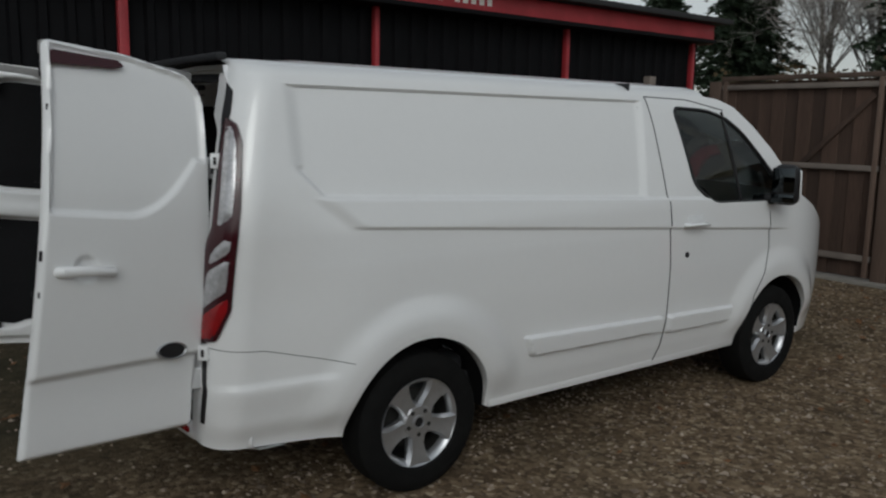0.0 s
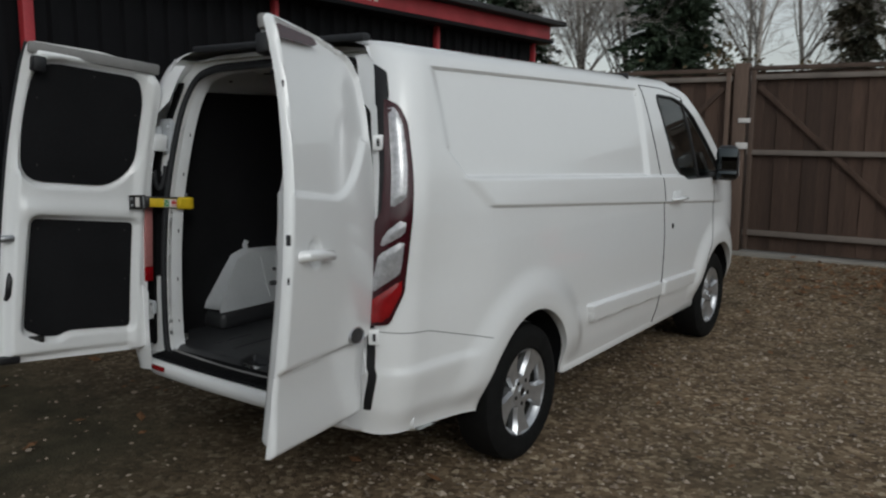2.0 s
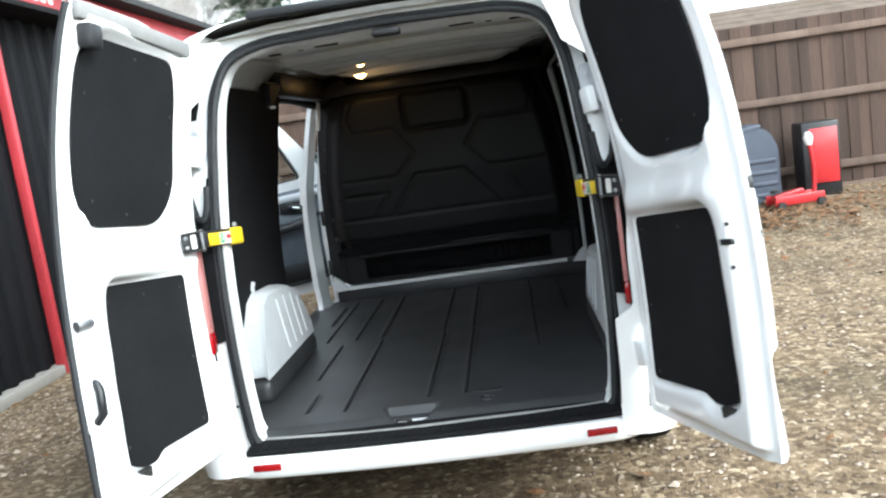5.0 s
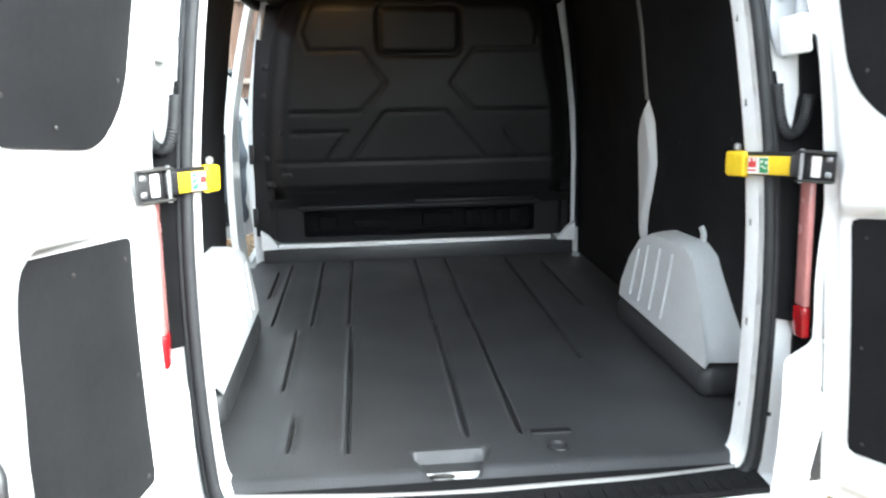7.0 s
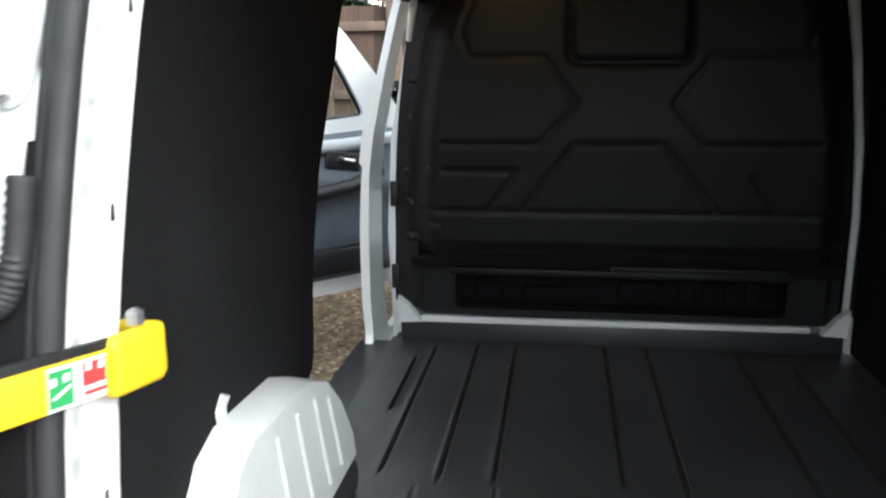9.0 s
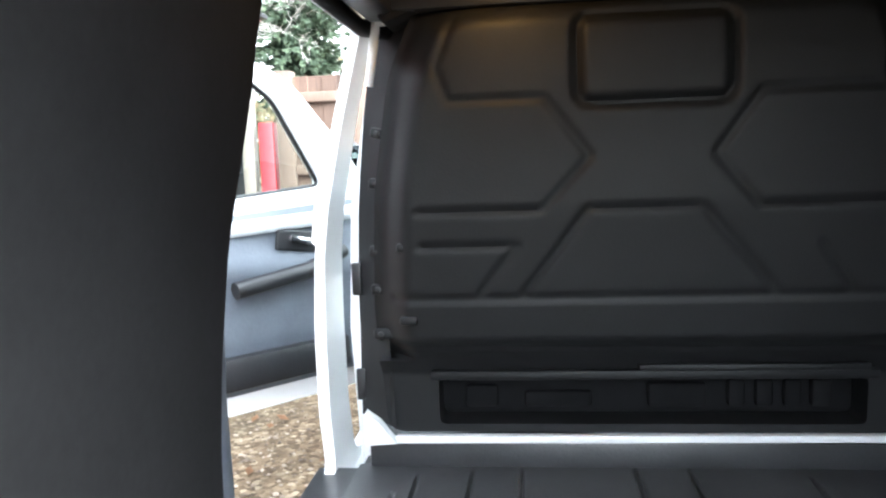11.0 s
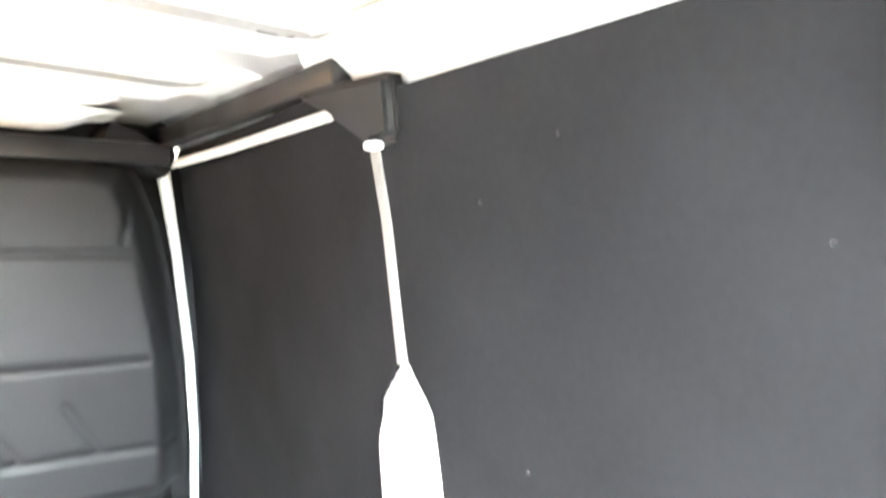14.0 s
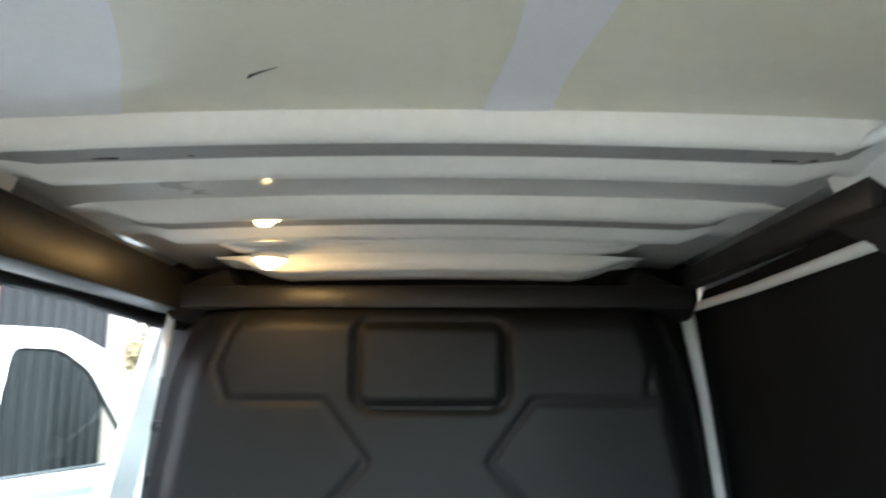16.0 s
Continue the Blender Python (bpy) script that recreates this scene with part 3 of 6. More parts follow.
    part("lock", lathe("lock", [(0, 0), (0.006, 0.001), (0.006, 0.016), (0, 0.018)], BLACK, 16), van, "black key lock").location = (0.984, 2.925, 0.980)


def lathe_half(s, wy):
    """The dark tub over a wheel: half a drum, closed on its inner side."""
    seg, verts, faces = 24, [], []
    for rim in (True, False):
        for k in range(seg + 1):
            t = math.pi * k / seg
            x = 0.930 + 0.042 * float(step(np.array(math.sin(t)), 0.0, 0.5)) if rim else 0.745
            verts.append((s * x, wy - 0.006 + 0.394 * math.cos(t), 0.335 + 0.418 * math.sin(t)))
    n = seg + 1
    for k in range(seg):
        faces.append((k, k + 1, n + k + 1, n + k))
    faces.append(tuple(range(n, 2 * n)))
    return mesh_of("wheel_well", verts, faces, DEEPBLACK, 40)


build_body()


def build_wheel():
    w = empty("wheel", "", "")
    for k in ("label", "category"):
        if k in w:
            del w[k]
    prof = [(-0.085, 0.215), (-0.100, 0.225), (-0.108, 0.27), (-0.104, 0.305), (-0.085, 0.333), (-0.05, 0.340), (0.05, 0.340), (0.085, 0.333), (0.104, 0.305),
            (0.110, 0.27), (0.102, 0.225), (0.085, 0.213)]
    part("tyre", lathe("tyre", prof, TYRE, 56), w, "black road tyre")
    rim = lathe("rim", [(0.045, 0.189), (0.062, 0.190), (0.078, 0.199), (0.088, 0.208), (0.092, 0.214), (0.086, 0.217)], ALLOY, 56)
    r = part("rim", rim, w, "silver alloy rim with five broad spokes")
    part("rim_barrel", lathe("rim_barrel", [(-0.08, 0.212), (-0.07, 0.196), (0.046, 0.189)], DARKMETAL, 48), w)
    for k in range(5):
        a = 2 * math.pi * (k + 0.5) / 5
        bm = bmesh.new()
        rows = [(0.030, 0.030, 0.060, 0.03), (0.078, 0.047, 0.070, 0.02), (0.105, 0.043, 0.066, 0.018), (0.15, 0.052, 0.072, 0.015), (0.180, 0.066, 0.079, 0.012), (0.204, 0.086, 0.082, 0.012)]
        vs = []
        for rad, half, front, depth in rows:
            vs.append([bm.verts.new((x, y, rad)) for x, y in ((front - 0.010, -half), (front + 0.010, -half * 0.74), (front + 0.002, 0.0), (front + 0.010, half * 0.74), (front - 0.010, half), (front - 0.03 - depth, half * 0.8), (front - 0.03 - depth, -half * 0.8))])
        for p, q in zip(vs[:-1], vs[1:]):
            for j in range(7):
                bm.faces.new((p[j], p[(j + 1) % 7], q[(j + 1) % 7], q[j]))
        bm.faces.new(vs[0][::-1])
        bm.faces.new(vs[-1])
        bmesh.ops.rotate(bm, verts=bm.verts, matrix=Matrix.Rotation(a, 3, "X"))
        part("spoke", finish(bm, "spoke", ALLOY, 35), w)
    part("hub_cap", lathe("hub_cap", [(0.03, 0.088), (0.068, 0.086), (0.079, 0.076), (0.081, 0.036), (0.088, 0.033), (0.088, 0.027), (0.080, 0.023), (0.080, 0.0)], ALLOY, 36), w)
    part("hub_emblem", lathe("hub_emblem", [(0.080, 0.023), (0.084, 0.020), (0.085, 0.0)], BLACK, 20), w, "dark hub emblem")
    for k in range(5):
        a = 2 * math.pi * k / 5 + 0.942
        part("wheel_nut", lathe("wheel_nut", [(0.05, 0.011), (0.0825, 0.011), (0.0835, 0.008), (0.080, 0.006), (0.080, 0.0)], DARKMETAL, 10), w).location = (0, 0.060 * math.cos(a), 0.060 * math.sin(a))
    part("brake_disc", lathe("brake_disc", [(-0.02, 0.06), (-0.02, 0.145), (0.0, 0.145), (0.0, 0.06)], DARKMETAL, 36), w)
    part("wheel_back", lathe("wheel_back", [(-0.06, 0.0), (-0.06, 0.20)], BLACK, 24), w)
    return w


wheel = build_wheel()
wheel.parent = van
wheel.matrix_basis = pose(0.855, 1.016, 0.335)
for m in (pose(0.855, 3.949, 0.335, 25), pose(-0.855, 1.016, 0.335, 10, 0, 180), pose(-0.855, 3.949, 0.335, 40, 0, 180)):
    copy_thing(wheel, m)


# rear frame round the doorway
SET = 0.068         # depth of the door frame behind the outer skin


def doorway(grow=0.0):
    pts = [(0.640, 0.468), (0.655, 0.62), (0.663, 0.80), (0.666, 1.02), (0.660, 1.25), (0.645, 1.43), (0.630, 1.60), (0.612, 1.74), (0.565, 1.85), (0.43, 1.887), (0, 1.90)]
    r = [(x + grow * (0.9 if z < 1.8 else 0.3), z + (grow if z > 1.8 else 0) - (grow if z < 0.47 else 0)) for x, z in pts]
    full = r + [(-x, z) for x, z in r[::-1][1:]]
    return rounded([(x, z) for x, z in full], [0.07] + [0.08] * (len(full) - 2) + [0.07], 4)


def rear_plane(dy):
    def f(P):
        return np.stack([P[:, 0], rear_lean(P[:, 1]) + dy, P[:, 1]], 1)
    return f


def build_rear():
    outl = [(0.845, 0.40), (0.855, 0.9), (0.84, 1.2), (0.79, 1.5), (0.735, 1.7), (0.70, 1.84), (0.62, 1.945), (0.4, 1.970), (0, 1.978)]
    full = outl + [(-x, z) for x, z in outl[::-1][1:]]
    hole = doorway()
    g = clipgrid(np.arange(-0.88, 0.881, 0.02), np.arange(0.38, 1.97, 0.02), full, [hole])
    part("rear_frame", sheet("rear_frame", g, rear_plane(0.035 + SET), PAINT, back=rear_plane(0.075 + SET), smooth=40), van, "white pressed door frame")
    # jamb running inward
    a = np.array(hole)
    b = np.array(doorway(0.03))
    c2 = np.array(doorway(-0.002))
    deep = lambda q, k: np.stack([q[:, 0], rear_lean(q[:, 1]) + SET + k, q[:, 1]], 1)
    rows = np.concatenate([rear_plane(0.04 + SET)(a), deep(a, 0.06), deep(c2, 0.065), deep(c2, 0.122), deep(b, 0.130)])
    n = len(a)
    fs = [(r * n + i, r * n + (i + 1) % n, (r + 1) * n + (i + 1) % n, (r + 1) * n + i) for r in range(4) for i in range(n)]
    part("door_jamb", mesh_of("door_jamb", rows, fs, INNER, 40), van, "white inner door jamb with small holes")
    for grow, dy, r, label in ((0.012, 0.024, 0.014, "black rubber door seal"), (0.030, 0.028, 0.010, "")):
        ring = rear_plane(SET + dy)(np.array(doorway(grow)))
        part("door_seal", tube("door_seal", ring, r, SEAL, 8, closed=True), van, label)
    for s in (1, -1):
        for z in (0.62, 0.84, 1.09, 1.38, 1.58):
            x = float(np.interp(z, [0.62, 0.80, 1.02, 1.25, 1.43, 1.60, 1.74], [0.655, 0.663, 0.666, 0.660, 0.645, 0.630, 0.612]))
            part("jamb_slot", block("jamb_slot", (0.006, 0.009, 0.020), (s * x, rear_lean(np.array(z)) + SET + 0.098, z), BLACK, 0.003), van)
        # shade of the hinge channel, put in as a black sheet
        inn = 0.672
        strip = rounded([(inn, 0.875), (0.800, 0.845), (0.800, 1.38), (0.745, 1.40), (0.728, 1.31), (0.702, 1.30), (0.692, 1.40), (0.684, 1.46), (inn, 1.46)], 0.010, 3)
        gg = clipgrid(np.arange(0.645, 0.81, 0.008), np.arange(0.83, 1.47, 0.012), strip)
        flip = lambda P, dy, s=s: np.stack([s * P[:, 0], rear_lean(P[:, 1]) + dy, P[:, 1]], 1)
        hc = part("hinge_channel", sheet("hinge_channel", gg, lambda P: flip(P, 0.022 + SET), DEEPBLACK, back=lambda P: flip(P, 0.036 + SET)), van, "black sheet standing for shade in the hinge channel")
        part("lamp_flank", block("lamp_flank", (0.015, 0.045, 0.32), (0.731 if s > 0 else -0.727, 0.098, 1.075), FLANK, 0.005, (-3, 0, 0)), van, "pale pink flank of the tail light")
        part("lamp_flank", block("lamp_flank", (0.019, 0.048, 0.075), (0.731 if s > 0 else -0.727, 0.088, 0.878), REDLENS, 0.005, (-3, 0, 0)), van, "red flank of the tail light")
        # another black sheet for the shadow between door and body
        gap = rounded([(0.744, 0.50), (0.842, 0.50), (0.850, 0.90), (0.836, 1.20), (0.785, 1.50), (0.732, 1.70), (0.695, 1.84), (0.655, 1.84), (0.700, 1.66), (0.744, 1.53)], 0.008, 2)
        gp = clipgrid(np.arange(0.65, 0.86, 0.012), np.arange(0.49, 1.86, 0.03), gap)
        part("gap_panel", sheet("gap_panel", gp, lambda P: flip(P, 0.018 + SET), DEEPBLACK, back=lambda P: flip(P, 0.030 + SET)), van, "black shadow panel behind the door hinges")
        # two ribbed cable boots meeting in a loop under the upper hinge
        ctl = [Vector((s * x, y + 0.118, z)) for x, y, z in ((0.756, 0.052, 1.44), (0.752, 0.050, 1.40), (0.742, 0.045, 1.345), (0.722, 0.047, 1.312), (0.702, 0.052, 1.316), (0.690, 0.062, 1.36), (0.682, 0.070, 1.43), (0.678, 0.080, 1.50))]
        boot = []
        for i in range(1, 6):
            p, q, r, w = ctl[i - 1:i + 3]
            for k in range(14):
                t = k / 14
                boot.append(0.5 * (2 * q + (r - p) * t + (2 * p - 5 * q + 4 * r - w) * t * t + (3 * q - p - 3 * r + w) * t ** 3))
        part("cable_boot", tube("cable_boot", boot, [0.0115 if k % 2 else 0.0135 for k in range(70)], SEAL, 9), hc, "ribbed black cable boot")
        # upper hinge: a rounded tongue bolted to the frame, and its barrel
        yh = float(rear_lean(np.array(1.57))) + SET
        tong = rounded([(0.668, 1.66), (0.755, 1.66), (0.755, 1.585), (0.735, 1.51), (0.712, 1.478), (0.690, 1.49), (0.668, 1.56)], 0.022, 4)
        gt = clipgrid(np.arange(0.66, 0.765, 0.006), np.arange(1.47, 1.67, 0.006), tong)
        # painted white, but coloured grey to stand for the shading on it
        ha = part("hinge_arm", sheet("hinge_arm", gt, lambda P: np.stack([s * P[:, 0], np.full(len(P), yh + 0.012), P[:, 1]], 1), JAMB, back=lambda P: np.stack([s * P[:, 0], np.full(len(P), yh + 0.034), P[:, 1]], 1), smooth=40), van, "white painted upper hinge arm, greyed for its shading")
        part("hinge_barrel", tube("hinge_barrel", [(s * 0.738, yh - 0.012, 1.525), (s * 0.738, yh - 0.012, 1.62)], 0.021, JAMB, 14), ha)
        part("hinge_arm", block("hinge_arm", (0.075, 0.03, 0.070), (s * 0.755, float(rear_lean(np.array(0.70))) + SET + 0.004, 0.700), JAMB, 0.014), van, "grey lower hinge arm")
        for hx, hz, hy in ((0.690, 1.62, yh + 0.012), (0.712, 1.50, yh + 0.012), (0.735, 0.718, 0.10), (0.775, 0.685, 0.10)):
            part("hinge_bolt", lathe("hinge_bolt", [(0.0, 0.011), (0.007, 0.011), (0.010, 0.006), (0.010, 0.0)], JAMB if hz > 1 else STEEL, 8), van).matrix_basis = pose(s * hx, hy, hz, 0, 0, -90)
        part("drain_hole", lathe("drain_hole", [(0.0, 0.006), (0.002, 0.006), (0.002, 0.0)], BLACK, 10), van).matrix_basis = pose(s * 0.70, float(rear_lean(np.array(0.62))) + SET + 0.035, 0.62, 0, 0, -90)
    # shaded gap behind the hinge edge of the door, painted as a black sheet
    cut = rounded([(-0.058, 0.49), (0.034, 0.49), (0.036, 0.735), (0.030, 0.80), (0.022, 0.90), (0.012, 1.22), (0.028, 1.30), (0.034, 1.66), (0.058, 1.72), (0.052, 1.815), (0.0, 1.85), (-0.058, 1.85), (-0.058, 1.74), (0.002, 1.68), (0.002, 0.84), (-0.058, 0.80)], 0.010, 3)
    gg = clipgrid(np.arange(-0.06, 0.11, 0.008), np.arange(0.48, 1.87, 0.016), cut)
    part("gap_trim", sheet("gap_trim", gg, van_side(1, 0.005, True), BLACK, smooth=40), van, "black sheet for the shaded recess beside the door hinges")
    for z in (0.800, 1.563):
        q = van_side(1, 0.016, False)(np.array([(0.035, z)]))[0]
        dx = 0.045 if z > 1.2 else 0.012
        hb = part("hinge_bracket", block("hinge_bracket", (0.045, 0.05, 0.062), (q[0] - dx, q[1] - 0.004, z), PAINT, 0.006, (0, 0, 40)), van, "white hinge bracket with a dark slot")
        part("bracket_slot", block("bracket_slot", (0.012, 0.053, 0.030), (q[0] - dx + 0.002, q[1] - 0.005, z), BLACK, 0.002, (0, 0, 40)), hb)
    # roof edge strip
    part("roof_edge_strip", block("roof_edge_strip", (1.08, 0.05, 0.03), (0.10, 0.212, 1.985), SEAL, 0.01), van, "black rubber strip on the roof edge")
    part("roof_latch", block("roof_latch", (0.10, 0.06, 0.025), (0.02, 0.33, 1.876), BLACK, 0.008), van)
    # bumper with dark step and reflectors
    prof = [(0.19, 0.36), (0.07, 0.362), (0.040, 0.38), (0.034, 0.41), (0.044, 0.445), (0.057, 0.452), (0.13, 0.458)]
    verts, faces, k = [], [], 41
    for j in range(k):
        s = 2 * j / (k - 1) - 1
        x = 0.885 * s
        bow = 0.17 * max(0, abs(s) - 0.72) ** 1.6 / 0.28 ** 1.6 * 0.9 + 0.045 * s * s - 0.030
        for y, z in prof:
            verts.append((x, y + bow, z + 0.004))
    m = len(prof)
    for j in range(k - 1):
        for i in range(m - 1):
            faces.append((j * m + i, (j + 1) * m + i, (j + 1) * m + i + 1, j * m + i + 1))
    bump = part("rear_bumper", mesh_of("rear_bumper", verts, faces, PAINT, 50), van, "white rear bumper")
    # black rubber step, bowed like the bumper, with a serrated rear lip
    rows, prof = [], [(0.050, 0.462), (0.046, 0.470), (0.052, 0.478), (0.120, 0.482), (0.165, 0.482)]
    for x in np.linspace(-0.665, 0.665, 31):
        off = 0.045 * (x / 0.885) ** 2 - 0.030
        rows += [(x, y + off * (1 if k < 3 else 0.5 if k == 3 else 0), z) for k, (y, z) in enumerate(prof)]
    m = len(prof)
    plate = part("step_plate", mesh_of("step_plate", rows, [(a * m + k, (a + 1) * m + k, (a + 1) * m + k + 1, a * m + k + 1) for a in range(30) for k in range(m - 1)], DEEPBLACK, 40), bump, "black ribbed step plate")
    tooth = block("step_rib", (0.020, 0.050, 0.004), (0, 0, 0), DEEPBLACK, 0.002, seg=1)
    for i in range(36):
        x = -0.63 + i * 0.036
        part("step_rib", tooth, plate).location = (x, 0.080 + 0.045 * (x / 0.885) ** 2 - 0.030, 0.4815)
    for s in (1, -1):
        part("reflector", block("reflector", (0.105, 0.012, 0.026), (s * 0.588, 0.020, 0.424), REDLENS, 0.005, (0, 0, s * 4)), bump, "dark red rear reflector")


build_rear()


# tail lights on the rear corners
def build_tail_light(sign):
    base = van_side(sign, 0.0, False)

    def lens(name, pts, material, lift, parent, label=""):
        o = rounded([(0.88 * u if u > 0.06 else u, v) for u, v in pts], 0.012, 3)
        A = np.array(o)
        g = clipgrid(np.arange(A[:, 0].min() - 0.01, A[:, 0].max() + 0.02, 0.014), np.arange(A[:, 1].min() - 0.01, A[:, 1].max() + 0.03, 0.02), o)

        def push(k):
            def f(P):
                q = base(P)
                th = np.clip(P[:, 0] / RC, 0, math.pi / 2)
                _, d = near_on(P, [o])
                h = (lift if k else -0.03) + (0.006 * step(d, 0, 0.02) if k else 0)
                q[:, 0] += sign * h * np.sin(th)
                q[:, 1] -= h * np.cos(th)
                return q
            return f
        return part(name, sheet(name, g, push(1), material, back=push(0), smooth=35), parent, label)
    t = lens("tail_light", [(0.000, 0.835), (0.112, 0.852), (0.172, 0.98), (0.168, 1.38), (0.150, 1.62), (0.115, 1.685), (0.045, 1.713), (0.030, 1.30), (-0.015, 1.22)], DEEPRED, 0.014, van,
             "tall tail light with clear upper lens and red base")
    lens("upper_lens", [(0.072, 1.30), (0.143, 1.35), (0.133, 1.60), (0.104, 1.67), (0.068, 1.69)], CLEARLENS, 0.019, t, "clear upper lens")
    lens("mid_lens", [(0.022, 0.965), (0.149, 1.055), (0.149, 1.195), (0.036, 1.13)], CLEARLENS, 0.019, t, "clear reversing lens")
    lens("mid_lens", [(0.034, 1.145), (0.148, 1.21), (0.146, 1.29), (0.050, 1.215)], CLEARLENS, 0.019, t)
    lens("lower_lens", [(0.015, 0.853), (0.100, 0.866), (0.157, 0.98), (0.154, 1.035), (0.022, 0.945)], REDLENS, 0.019, t, "red lower lens")


build_tail_light(1)
build_tail_light(-1)


# rear doors, opened past a right angle on leaning hinges
DOOR = [(0.016, 0.012), (0.708, 0.0), (0.70, 0.45), (0.69, 1.0), (0.675, 1.38), (0.667, 1.440), (0.35, 1.448), (0.10, 1.42), (0.036, 1.34), (0.024, 1.0), (0.010, 0.6)]


def build_rear_door(sign, hinge, way, lean):
    """hinge: foot of the hinge line; way: from the hinge to the free edge, on plan."""
    axis = Vector((-lean[0] * sign, lean[1], 1)).normalized()
    w = Vector((way[0], way[1], 0))
    w = (w - axis * w.dot(axis)).normalized()
    out = axis.cross(w) * (-1 if sign > 0 else 1)     # faces away from the doorway's middle
    if out.x * sign < 0:
        out = -out
    m = Matrix((w, out, axis)).transposed().to_4x4()
    m.translation = hinge
    me_o = rounded([(a - 0.022 if sign < 0 and a < 0.05 else a, z) for a, z in DOOR], [0.03, 0.006 if sign > 0 else 0.03] + [0.03] * 9, 3)
    g = clipgrid(np.arange(-0.025, 0.74, 0.0085), np.arange(-0.01, 1.49, 0.0085), me_o)

    def put(x, y, z):
        return np.stack([x, y, z], 1)

    def bow(z):
        t = np.clip(np.asarray(z, float) / 1.45, 0, 1)
        return 0.20 * (t - t ** 3)

    def outer(P):
        a, z = P[:, 0], P[:, 1]
        _, d = near_on(P, [me_o])
        y = bow(z) + 0.030 - 0.014 * (1 - step(d, 0, 0.014)) ** 2
        line = 0.845 + 2.75 * np.clip(0.38 - a, 0, 0.29) ** 2
        y -= 0.020 * step(z - line, -0.004, 0.014) * step(d, 0.012, 0.03)
        low = 0.325 - 0.06 * a
        y -= 0.021 * step(low - z, -0.004, 0.020) - 0.018 * step(-z, -0.22, 0)
        if sign > 0:      # dish behind the pull handle
            y -= 0.016 * (1 - step(np.hypot(a - 0.535, z - 0.655), 0.030, 0.056))
        y -= 0.02 * step(z, 1.36, 1.47) ** 2
        return put(a, y, z)

    def inner(P):
        a, z = P[:, 0], P[:, 1]
        _, d = near_on(P, [me_o])
        # box-section border, deepest along the free edge, round recessed panels
        y = -0.012 + 0.009 * step(a, 0.655, 0.69) - (0.014 + 0.026 * step(a, 0.25, 0.62)) * step(d, 0.02, 0.05) * step(a, 0.03, 0.09)
        if sign < 0:      # boxed hinge edge
            y = y - 0.032 * (1 - step(a, 0.05, 0.11)) * step(d, 0.003, 0.016)
        for box in (WINDOW_BLANK, LOWER_BLANK):
            _, e = near_on(P, [box])
            k = np.where(inside(P, box), 1, 1 - step(e, 0, 0.03))
            y = y * (1 - k) - 0.010 * k
        y = y + bow(z)
        belt = np.exp(-((z - 0.70) / 0.05) ** 2) * step(d, 0.04, 0.08)
        y -= 0.020 * belt
        return put(a, y, z)
    door = new("rear_door", sheet("rear_door", g, outer, PAINT, back=inner, smooth=55))
    door.parent = van
    door.matrix_basis = m
    door["label"] = "open white rear door with black inner panels"

    def slab(name, pts, y0, y1, material, label="", r=0.02, parent=door):
        o = rounded(pts, r, 4)
        A = np.array(o)
        gg = clipgrid(np.linspace(A[:, 0].min(), A[:, 0].max(), 26), np.linspace(A[:, 1].min(), A[:, 1].max(), 26), o)
        return part(name, sheet(name, gg, lambda P: put(P[:, 0], y0 + bow(P[:, 1]), P[:, 1]), material, back=lambda P: put(P[:, 0], y1 + bow(P[:, 1]), P[:, 1]), smooth=30), parent, label)
    slab("lining_panel", LB, -0.020, -0.011, PLY, "black ply lining panel", 0.02)
    slab("lining_panel", WB, -0.020, -0.011, PLY, "black ply panel over the window space", 0.10)
    for a, z in ((0.15, 0.96), (0.57, 0.90), (0.60, 1.20), (0.13, 1.18), (0.36, 1.33), (0.40, 0.86)):
        part("panel_screw", block("panel_screw", (0.008, 0.005, 0.008), (a, float(bow(z)) - 0.0215, z), DARKMETAL, 0.002, seg=1), door)
    for a, z in ((0.13, 0.61), (0.55, 0.61), (0.57, 0.19), (0.13, 0.16), (0.36, 0.61), (0.12, 0.37)):
        part("panel_screw", block("panel_screw", (0.008, 0.005, 0.008), (a, float(bow(z)) - 0.0215, z), DARKMETAL, 0.002, seg=1), door)
    # edge rubber on the free edge
    if sign < 0:
        edge = [(float(np.interp(z, [0, 0.45, 1.0, 1.38, 1.432], [0.704, 0.697, 0.687, 0.672, 0.664])), float(bow(z)) + 0.012, z) for z in np.linspace(0, 1.432, 16)]
        part("edge_seal", tube("edge_seal", edge, 0.012, SEAL, 7), door, "black edge rubber")
    else:
        for z, l in ((0.70, 0.035), (0.57, 0.022), (1.20, 0.022)):
            part("edge_slot", block("edge_slot", (0.006, 0.016, l), (0.694 if z < 0.9 else 0.678, float(bow(z)) + 0.015, z), BLACK, 0.002), door, "black latch slot")
    # hinges
    for z in (0.20, 1.06):
        h = part("hinge", block("hinge", (0.07, 0.03, 0.085), (-0.010, 0.005 + float(bow(z)) * 0.4, z), INNER, 0.008), door, "white hinge block")
        part("hinge_pin", block("hinge_pin", (0.018, 0.034, 0.05), (-0.03, 0.014 + float(bow(z)) * 0.4, z), DARKMETAL, 0.004), h)
